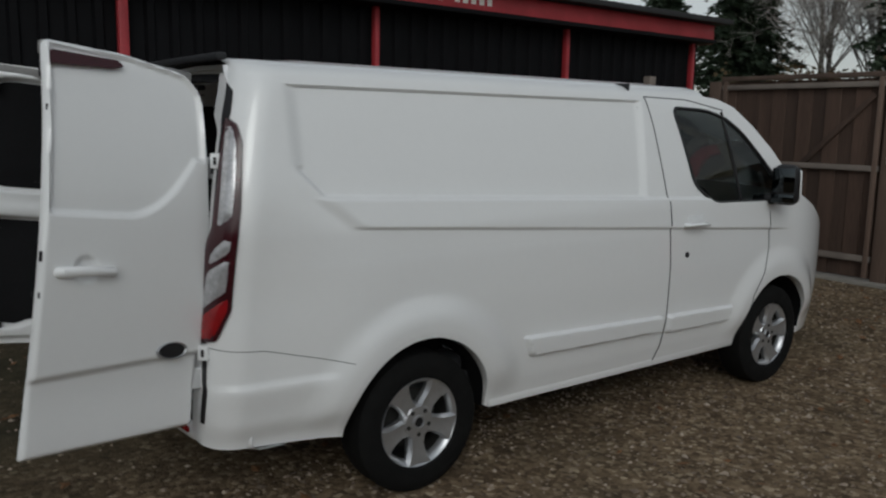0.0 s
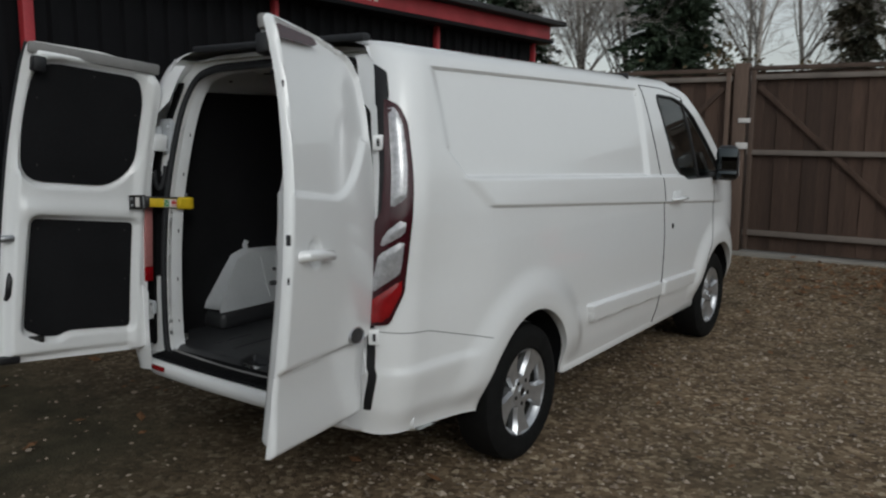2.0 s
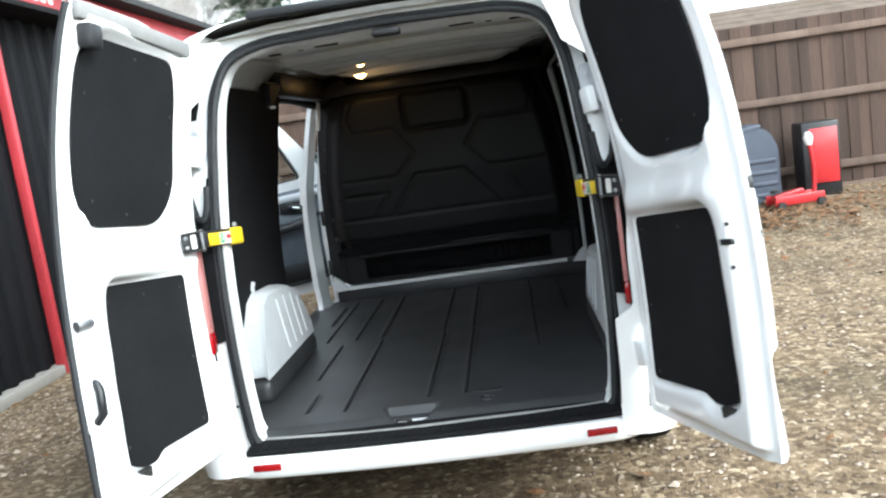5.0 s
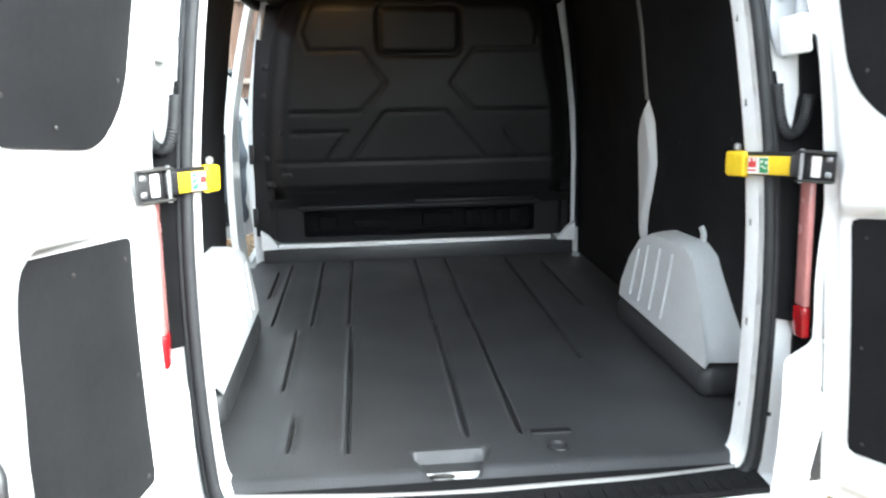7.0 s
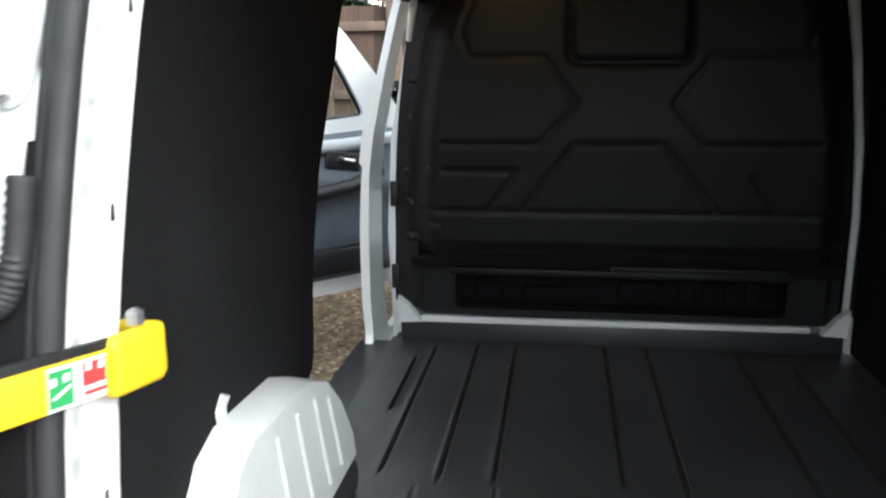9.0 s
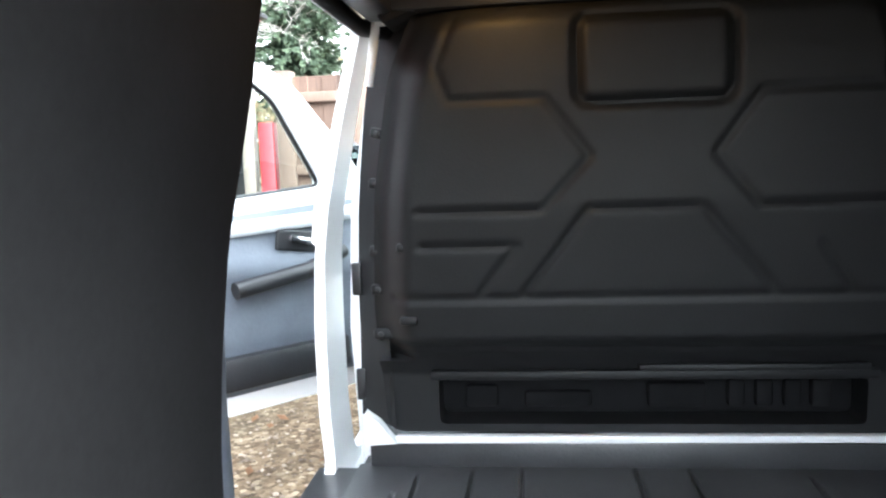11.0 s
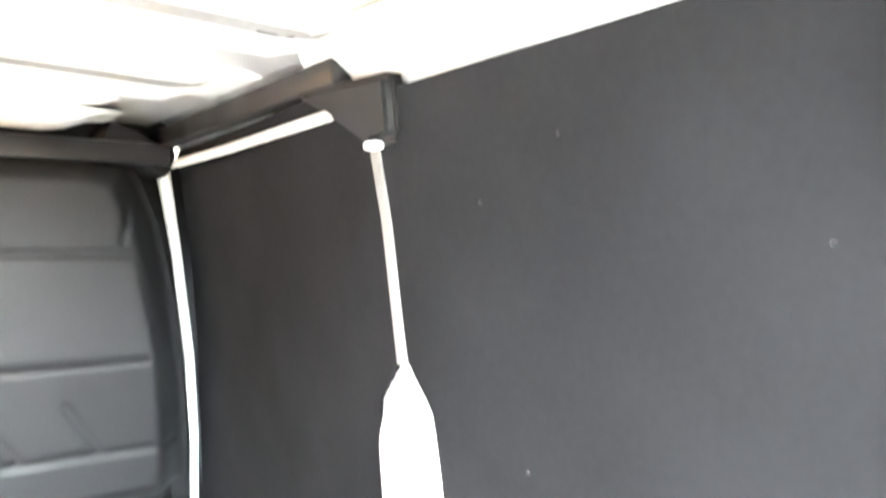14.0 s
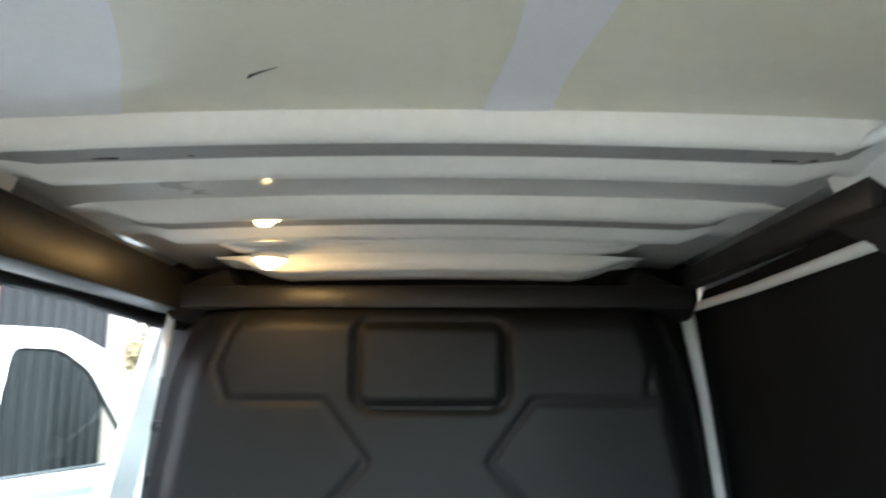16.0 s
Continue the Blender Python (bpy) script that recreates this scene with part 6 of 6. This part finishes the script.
build_gate(-1.66, 0.14, 0.26, 2.30, "weathered brown timber gate leaf beside the shed", -1)
ga = build_gate(0.335, 2.25, 0.27, 2.31, "weathered brown timber gate with diagonal brace")
for z in (1.72, 1.44):
    part("hinge_plate", block("hinge_plate", (0.13, 0.012, 0.05 if z > 1.6 else 0.07), (0.30 if z > 1.6 else 0.285, FY - 0.072, z), LETTER, 0.003), ga, "pale metal hinge plate")
part("slide_bolt", block("slide_bolt", (0.055, 0.03, 0.75), (2.275, FY - 0.075, 0.95), LETTER, 0.006), ga, "white painted slide bolt bar")


def fence_post(x, h, w=0.15, base=0.1):
    p = new("fence_post", block("fence_post", (w, w, h), (0, 0, h / 2), POSTWOOD, 0.012))
    p.location = (x, FY + 0.01, base)
    tagged(p, "square weathered timber fence post", "post", "fence posts")


for x, h in ((0.238, 2.25), (2.47, 2.22), (-1.75, 2.15), (5.30, 2.15), (8.0, 2.15), (-2.42, 2.05)):
    fence_post(x, h, 0.27 if x == 2.47 else 0.15)


def build_fence(x0, x1, zb, zt, label):
    f = empty("fence", label, "fence", "fence panels")
    n = round((x1 - x0) / 0.125)
    w = (x1 - x0) / n
    for i in range(n):
        board(w + 0.004, zt - zb, f, (x0 + (i + 0.5) * w, FY + 0.010 * (i % 2), zb))
    for z in (zt - 0.18, zb + 1.10, zb + 0.28):
        part("rail", block("rail", (x1 - x0, 0.05, 0.085), ((x0 + x1) / 2, FY - 0.036, z), POSTWOOD, 0.008), f)
    part("gravel_board", block("gravel_board", (x1 - x0, 0.03, 0.16), ((x0 + x1) / 2, FY - 0.01, zb - 0.02), POSTWOOD, 0.005), f)


build_fence(2.61, 5.22, 0.20, 2.19, "close-boarded brown timber fence panel")
build_fence(5.38, 7.92, 0.20, 2.19, "close-boarded brown timber fence panel")
build_fence(8.08, 10.6, 0.20, 2.19, "close-boarded brown timber fence panel")
build_fence(-2.34, -1.83, 0.20, 2.10, "close-boarded brown timber fence panel beside the shed")
rp = new("gate_post", block("gate_post", (0.13, 0.13, 1.62), (0, 0, 0.81), REDPAINT, 0.01))
rp.location = (-2.60, FY + 0.02, 0.10)
tagged(rp, "red painted timber post beside the fence", "post")
wp = new("gate_post", block("gate_post", (0.11, 0.11, 2.25), (0, 0, 1.125), GALV, 0.01))
wp.location = (-2.78, FY + 0.05, 0.10)
tagged(wp, "pale weathered timber post beside the shed", "post")
sill = new("threshold", block("threshold", (4.6, 0.28, 0.10), (0.4, FY - 0.02, 0.20), CONCRETE, 0.012))
tagged(sill, "pale concrete strip under the gates", "threshold", kind="structure")


# yard bounds out of view, so that the place is closed
for nm, size, at in (("wall_east", (0.2, 18.2, 2.3), (10.8, -1.9, 1.15)), ("wall_south", (14.6, 0.2, 2.3), (3.6, -11.0, 1.15))):
    tagged(new(nm, block(nm, size, at, FENCEWOOD, 0.01)), "plain timber boundary wall of the yard", "wall", kind="structure")


# ---- things by the fence ----
def build_bin():
    """A grey moulded wheel-arch-like container, leaning on the fence."""
    b = empty("storage_box", "slate grey ribbed plastic box standing against the fence", "box")
    bm = bmesh.new()
    pr = [(-0.30, 0.0), (-0.30, 0.62), (-0.26, 0.76), (-0.18, 0.83), (0.12, 0.87), (0.22, 0.80), (0.30, 0.62), (0.30, 0.0)]
    f = [bm.verts.new((x, -0.20, z)) for x, z in pr]
    k = [bm.verts.new((x * 0.94, 0.20, z)) for x, z in pr]
    bm.faces.new(f[::-1]); bm.faces.new(k)
    for i in range(len(pr)):
        bm.faces.new((f[i], f[(i + 1) % 8], k[(i + 1) % 8], k[i]))
    bmesh.ops.recalc_face_normals(bm, faces=bm.faces)
    bmesh.ops.bevel(bm, geom=bm.edges[:], offset=0.025, segments=2, affect="EDGES")
    part("shell", finish(bm, "shell", BINGREY, 40), b)
    for i in range(4):
        part("ridge", block("ridge", (0.50, 0.03, 0.045), (0, -0.205, 0.10 + 0.13 * i), BINGREY, 0.012), b)
    part("lid", block("lid", (0.30, 0.36, 0.05), (-0.02, 0, 0.865), BINGREY, 0.02, (0, -8, 0)), b)
    b.matrix_world = pose(3.06, 6.70, 0.205, 0, 0, 4) @ Matrix.Diagonal((0.98, 1, 0.97, 1))


def build_jack():
    j = empty("trolley_jack", "red trolley jack with a pale handle grip", "jack")
    for s in (-1, 1):
        part("side_plate", block("side_plate", (0.55, 0.02, 0.10), (0, s * 0.10, 0.10), JACKRED, 0.008), j)
    part("lift_arm", block("lift_arm", (0.34, 0.08, 0.06), (-0.08, 0, 0.15), JACKRED, 0.012, (0, -8, 0)), j)
    part("handle", tube("handle", [(0.22, 0, 0.13), (0.24, 0, 0.4), (0.20, 0, 0.66)], 0.022, JACKRED, 8), j)
    part("grip", tube("grip", [(0.20, 0, 0.64), (0.195, 0, 0.72), (0.19, 0, 0.78)], [0.03, 0.05, 0.025], LETTER, 10), j, "pale grip")
    for x in (-0.22, 0.22):
        for s in (-1, 1):
            part("wheel", lathe("wheel", [(-0.02, 0.0), (-0.02, 0.045), (0.02, 0.045), (0.02, 0.0)], DARKMETAL, 16), j).matrix_basis = pose(x, s * 0.13, 0.05, 0, 0, 90)
    part("saddle", lathe("saddle", [(0, 0.05), (0.03, 0.05), (0.03, 0.0)], DARKMETAL, 16), j).matrix_basis = pose(-0.22, 0, 0.18, 0, -90, 0)
    j.matrix_world = pose(3.40, 6.25, 0.165, 0, 0, 10)


def build_stand():
    s = empty("red_cabinet", "tall dark cabinet with red front by the fence", "cabinet")
    part("body", block("body", (0.40, 0.32, 0.82), (0, 0, 0.41), BLACK, 0.02), s)
    part("front", block("front", (0.30, 0.02, 0.60), (0.02, -0.17, 0.45), JACKRED, 0.01), s)
    s.matrix_world = pose(3.82, 6.70, 0.205, 0, 0, 0)


build_bin(), build_jack(), build_stand()


# ---- beyond the fence ----
def build_house(at, w, d, h, ridge, label, chimney=True):
    hs = empty("house", label, "house", "houses beyond the fence", pose(*at))
    part("wall", block("wall", (w, d, h), (0, 0, h / 2), RENDERWALL, 0.0), hs)
    bm = bmesh.new()
    a = [bm.verts.new((x, y, z)) for x in (-w / 2 - 0.3, w / 2 + 0.3) for y, z in ((-d / 2 - 0.4, h - 0.1), (0, ridge), (d / 2 + 0.4, h - 0.1))]
    for f in ((0, 3, 4, 1), (1, 4, 5, 2), (0, 1, 2), (3, 5, 4), (0, 2, 5, 3)):
        bm.faces.new([a[i] for i in f])
    rf = part("roof", finish(bm, "roof", TILE), hs, "brown tiled pitched roof")
    slope = math.hypot(d / 2 + 0.4, ridge - h + 0.1)
    ang = math.degrees(math.atan2(ridge - h + 0.1, d / 2 + 0.4))
    for i in range(9):
        t = (i + 0.5) / 9
        part("tile_course", block("tile_course", (w + 0.62, slope / 9, 0.05), (0, -(d / 2 + 0.4) * (1 - t), h - 0.1 + (ridge - h + 0.1) * t + 0.03), TILE, 0.01, (ang - 2, 0, 0), seg=1), rf)
    if chimney:
        part("chimney", block("chimney", (0.7, 0.6, 1.2), (w * 0.12, 0, ridge + 0.3), TILE, 0.03), rf, "brick chimney")
    for x in (-w * 0.25, w * 0.25):
        wd = part("window", block("window", (1.2, 0.06, 1.1), (x, -d / 2 - 0.01, h * 0.6), BLACK, 0.02), hs)
        part("window_frame", block("window_frame", (1.34, 0.05, 0.08), (x, -d / 2 - 0.04, h * 0.6 - 0.58), LETTER, 0.01), wd)


build_house((12.3, 31.0, 0), 9.0, 6.5, 2.8, 4.55, "bungalow with a brown tiled roof")
build_house((3.6, 36.0, 0), 8.0, 6.0, 2.5, 3.9, "low house with a brown tiled roof", False)


def build_car():
    c = empty("parked_car", "white car parked behind the gate", "car")
    bm = bmesh.new()
    side = [(-2.1, 0.3), (-2.1, 0.75), (-1.9, 0.98), (-1.2, 1.02), (-0.7, 1.42), (0.7, 1.46), (1.5, 1.05), (2.1, 0.9), (2.15, 0.3)]
    L = [bm.verts.new((x, -0.85 + 0.12 * (z > 1.1), z)) for x, z in side]
    R = [bm.verts.new((x, 0.85 - 0.12 * (z > 1.1), z)) for x, z in side]
    bm.faces.new(L); bm.faces.new(R[::-1])
    for i in range(len(side)):
        bm.faces.new((L[i], R[i], R[(i + 1) % 9], L[(i + 1) % 9]))
    bmesh.ops.recalc_face_normals(bm, faces=bm.faces)
    bmesh.ops.bevel(bm, geom=bm.edges[:], offset=0.06, segments=2, affect="EDGES")
    part("body", finish(bm, "body", PAINT, 40), c)
    for s in (-1, 1):
        part("side_glass", block("side_glass", (1.7, 0.02, 0.30), (0.05, s * 0.80, 1.20), BLACK, 0.08, (s * 8, 0, 0), taper=(0.8, 1)), c)
        for x in (-1.35, 1.35):
            part("wheel", lathe("wheel", [(-0.1, 0.0), (-0.1, 0.30), (0.1, 0.30), (0.1, 0.18), (0.08, 0.0)], TYRE, 24), c).matrix_basis = pose(x, s * 0.78, 0.30, 0, 0, 90 * s)
    c.matrix_world = pose(2.6, 9.6, 0.14, 0, 0, 75)


build_car()


def branch_tree(seed, height, spread, thin=1.0, depth=5, dense=True):
    """Trunk and limbs of a bare tree: returns point lists with radii, forked at random."""
    rnd = random.Random(seed)
    out = []

    def grow(p, d, length, r, level):
        pts, rad = [p.copy()], [r]
        n = 4
        q = p.copy()
        dirn = d.copy()
        for i in range(n):
            dirn = (dirn + Vector((rnd.uniform(-1, 1), rnd.uniform(-1, 1), rnd.uniform(-0.3, 0.7))) * 0.13).normalized()
            q = q + dirn * length / n
            pts.append(q.copy())
            rad.append(r * (1 - 0.55 * (i + 1) / n))
        out.append((pts, rad, level))
        if level >= depth:
            return
        kids = ({0: 15, 1: 7, 2: 5, 3: 5, 4: 4} if dense else {0: 10, 1: 6, 2: 4, 3: 3, 4: 2}).get(level, 2)
        for k in range(kids):
            t = rnd.uniform(0.30 if level == 0 else 0.2, 1.0)
            i = min(n - 1, int(t * n))
            base = pts[i].lerp(pts[i + 1], t * n - i)
            az = rnd.uniform(0, 2 * math.pi)
            tilt = rnd.uniform(0.45, 0.95)
            a = dirn.orthogonal().normalized()
            b = dirn.cross(a)
            nd = (dirn * math.cos(tilt) + (a * math.cos(az) + b * math.sin(az)) * math.sin(tilt) * spread + Vector((0, 0, 0.12))).normalized()
            grow(base, nd, length * rnd.uniform(0.42, 0.62), max(0.0046, r * (1 - 0.5 * t) * (0.36 if level == 0 else 0.5)), level + 1)
    grow(Vector((0, 0, 0)), Vector((0, 0, 1)), height * 0.86, 0.012 * height * thin, 0)
    return out


def limbs_mesh(name, parts, material):
    verts, faces = [], []
    for pts, rad, level in parts:
        sides = 8 if level == 0 else 5 if level == 1 else 3
        base = len(verts)
        d = (pts[-1] - pts[0]).normalized()
        x = d.orthogonal().normalized()
        y = d.cross(x)
        for p, r in zip(pts, rad):
            for k in range(sides):
                t = 2 * math.pi * k / sides
                verts.append(p + (x * math.cos(t) + y * math.sin(t)) * r)
        for i in range(len(pts) - 1):
            for k in range(sides):
                a, b = base + i * sides + k, base + i * sides + (k + 1) % sides
                faces.append((a, b, b + sides, a + sides))
    return mesh_of(name, verts, faces, material, 60)


def bare_tree(seed, height, spread=1.0, label="bare pale birch tree with fine twigs", dense=True):
    t = empty("bare_tree", label, "tree", "bare trees behind the fence")
    parts = branch_tree(seed, height, spread, dense=dense)
    part("trunk", limbs_mesh("trunk", [p for p in parts if p[2] == 0], BARK), t)
    part("branchwork", limbs_mesh("branchwork", [p for p in parts if p[2] in (1, 2)], BARK), t)
    part("crown", limbs_mesh("crown", [p for p in parts if p[2] > 2], TWIG), t, "crown of fine bare twigs")
    return t


def conifer(seed, height, width, needles=None, label="dense dark green conifer"):
    rnd = random.Random(seed)
    t = empty("conifer", label, "tree", "conifers behind the fence")
    part("trunk", tube("trunk", [(0, 0, 0), (0.05, 0, height * 0.5), (0, 0, height * 0.97)], [0.022 * height, 0.014 * height, 0.02], DARKBARK, 9), t)
    verts, faces = [], []
    levels = int(height * 3.6)
    for i in range(levels):
        z = height * (0.10 + 0.88 * i / levels)
        reach = width * (1 - i / levels) ** (0.75 if needles is None else 0.42) * rnd.uniform(0.8 if needles is None else 0.5, 1.12)
        for k in range(rnd.randint(9, 12) if needles is None else rnd.randint(4, 8)):
            az = rnd.uniform(0, 2 * math.pi)
            L = reach * rnd.uniform(0.6, 1.1) + 0.15
            droop = rnd.uniform(0.10, 0.45)
            c, s = math.cos(az), math.sin(az)
            for j in range(max(5, int(L * 12))):
                u = (j + rnd.random()) / max(5, int(L * 12))
                rr = L * u
                p = Vector((c * rr, s * rr, z - droop * L * u * u + rnd.uniform(-0.1, 0.1)))
                size = rnd.uniform(0.26, 0.50) * (1.15 - 0.5 * u)
                for _ in range(3):
                    d1 = Vector((c + rnd.uniform(-1, 1), s + rnd.uniform(-1, 1), rnd.uniform(-0.9, 0.35))).normalized() * size
                    d2 = Vector((rnd.uniform(-1, 1), rnd.uniform(-1, 1), rnd.uniform(-0.6, 0.6))).normalized() * size * 0.34
                    n = len(verts)
                    verts.extend((p - d2, p + d1 * 0.5 - d2 * 0.4, p + d1, p + d2))
                    faces.append((n, n + 1, n + 2, n + 3))
    part("crown", mesh_of("crown", verts, faces, needles or NEEDLE), t, "layered dark needle sprays")
    return t


def plant_at(ob, x, y, rot=0, sc=1.0):
    ob.matrix_world = pose(x, y, 0.0, 0, 0, rot) @ Matrix.Diagonal((sc, sc, sc, 1))


plant_at(conifer(3, 13.0, 2.45), -8.2, 28.0, 20)
plant_at(conifer(8, 6.9, 2.1, CEDAR, "russet green spreading conifer"), -2.2, 30.0, 70)
plant_at(conifer(5, 11.5, 3.0), -15.6, 28.5, 130)
plant_at(conifer(9, 9.2, 2.3), -19.0, 28.0, 30)
first = bare_tree(11, 11.0)
plant_at(first, -12.4, 29.0)
spots = ((-11.2, 31, 80, 0.95, 12), (-5.3, 29, 150, 1.0, 13), (-4.1, 31, 40, 0.9, 14), (-0.9, 31, 200, 0.58, 15), (0.4, 33, 10, 0.46, 16), (-13.8, 32, 300, 1.0, 19), (-6.9, 33, 250, 0.9, 21))
for x, y, r, sc, sd in spots:
    if sd in (12, 15, 16, 21):
        plant_at(bare_tree(sd, 11.0, 1.0 if sd % 2 else 1.2, dense=sd == 12), x, y, r, sc)
    else:
        copy_thing(first, pose(x, y, 0, 0, 0, r) @ Matrix.Diagonal((sc, sc, sc, 1))).scale = (sc, sc, sc)
for x, y, r, h, sd in ((3.4, 34, 30, 4.7, 31), (4.4, 35, 120, 4.3, 32), (6.6, 34, 200, 4.0, 33), (9.6, 38, 60, 5.8, 34), (12.6, 39, 10, 5.2, 35)):
    plant_at(bare_tree(sd, h, 1.5, "small bare spreading tree", False), x, y, r)


def leaf_cloud(name, blobs, material, size, count, seed, label, category):
    rnd = random.Random(seed)
    verts, faces = [], []
    for (cx, cy, cz, rx, ry, rz) in blobs:
        for _ in range(count):
            while True:
                a = Vector((rnd.uniform(-1, 1), rnd.uniform(-1, 1), rnd.uniform(-1, 1)))
                if a.length < 1:
                    break
            a = a * (0.55 + 0.45 * rnd.random())
            p = Vector((cx + a.x * rx, cy + a.y * ry, max(0.1, cz + a.z * rz)))
            d1 = Vector((rnd.uniform(-1, 1), rnd.uniform(-1, 1), rnd.uniform(-1, 1))).normalized() * size * rnd.uniform(0.6, 1.3)
            d2 = d1.orthogonal().normalized() * size * 0.5
            n = len(verts)
            verts.extend((p, p + d1 * 0.5 + d2, p + d1, p + d1 * 0.5 - d2))
            faces.append((n, n + 1, n + 2, n + 3))
    ob = new(name, mesh_of(name, verts, faces, material))
    return tagged(ob, label, category, kind="stuff")


rb = random.Random(4)
leaf_cloud("hedge", [(-14 + i * 1.25 + rb.uniform(-0.3, 0.3), 24 + rb.uniform(-0.6, 0.6), 1.5 + rb.uniform(-0.2, 0.4), 1.0, 0.8, 1.7 + rb.uniform(0, 0.6)) for i in range(16)] + [(-5.9, 27, 2.7, 0.9, 0.9, 2.6), (-5.0, 27.4, 2.4, 0.9, 0.9, 2.3), (-4.3, 27, 2.0, 0.8, 0.8, 2.1), (-12.3, 27, 2.9, 1.0, 0.8, 1.6), (-11.2, 27.3, 2.7, 0.9, 0.8, 1.55), (-10.2, 27, 2.6, 0.9, 0.8, 1.4)], HEDGE, 0.16, 620, 21,
           "brown and green overgrown hedge behind the fence", "hedge")
leaf_cloud("shrubs", [(7.0 + i * 1.5, 21 + rb.uniform(-1, 1), 1.2, 1.0, 0.8, 1.5 + rb.uniform(0, 0.4)) for i in range(7)], HEDGE, 0.15, 500, 22, "low mixed shrubs by the houses", "shrubs")


# ---- loose gravel and leaves ----
def scatter_stones():
    rnd = np.random.RandomState(6)
    base = np.array([(1, 0, 0), (-1, 0, 0), (0, 1, 0), (0, -1, 0), (0, 0, 1), (0, 0, -1)], float)
    tri = [(0, 2, 4), (2, 1, 4), (1, 3, 4), (3, 0, 4), (2, 0, 5), (1, 2, 5), (3, 1, 5), (0, 3, 5)]
    verts, faces = [], []
    for k in range(26000):
        if k < 20000:
            x, y = rnd.uniform(-3.2, 5.0), rnd.uniform(-2.2, 6.9)
        else:
            x, y = rnd.uniform(-3.3, 0.6), rnd.uniform(-2.5, 3.0)
        if x < 0.4 and y < 1.3 and rnd.rand() < 0.92:     # trodden earth, few stones
            continue
        r = rnd.uniform(0.006, 0.014) if rnd.rand() > 0.07 else rnd.uniform(0.014, 0.023)
        s = r * np.array([rnd.uniform(0.8, 1.4), rnd.uniform(0.7, 1.2), rnd.uniform(0.45, 0.75)])
        a = rnd.uniform(0, 6.28)
        c, q = math.cos(a), math.sin(a)
        p = base * s * rnd.uniform(0.75, 1.2, (6, 1))
        p = np.stack([p[:, 0] * c - p[:, 1] * q, p[:, 0] * q + p[:, 1] * c, p[:, 2]], 1)
        z = float(ground_z(x, y)) + 0.010 * math.sin(x * 2.3 + y) * math.sin(y * 1.7 - x * 0.6) + s[2] * 0.5
        p += np.array([x, y, z])
        n = len(verts)
        verts.extend(map(tuple, p))
        faces.extend((a0 + n, b0 + n, c0 + n) for a0, b0, c0 in tri)
    ob = new("loose_gravel", mesh_of("loose_gravel", verts, faces, STONE))
    tagged(ob, "loose brown and pale gravel stones", "gravel", kind="stuff")


def scatter_leaves():
    rnd = random.Random(9)
    verts, faces = [], []
    for k in range(1500):
        if k < 1150:
            x, y = 2.9 + rnd.gauss(0, 0.9), 6.0 + rnd.gauss(0, 0.40)
            if y > 6.95:
                y = 6.95 - rnd.random() * 0.3
        else:
            x, y = rnd.uniform(-3.3, 5.0), rnd.uniform(-2.0, 6.8)
        z = float(ground_z(x, y)) + 0.018 + rnd.random() * 0.025
        s = rnd.uniform(0.022, 0.048)
        a = rnd.uniform(0, 6.28)
        u = Vector((math.cos(a), math.sin(a), rnd.uniform(-0.4, 0.4))) * s
        v = Vector((-math.sin(a), math.cos(a), rnd.uniform(-0.4, 0.4))) * s * 0.6
        p = Vector((x, y, z))
        n = len(verts)
        verts.extend((p - u, p + v, p + u * 1.1, p - v, p + Vector((0, 0, 0.008))))
        faces.extend(((n, n + 1, n + 4), (n + 1, n + 2, n + 4), (n + 2, n + 3, n + 4), (n + 3, n, n + 4)))
    ob = new("fallen_leaves", mesh_of("fallen_leaves", verts, faces, LEAF))
    tagged(ob, "brown autumn leaves lying on the gravel", "leaves", kind="stuff")


scatter_stones()
scatter_leaves()
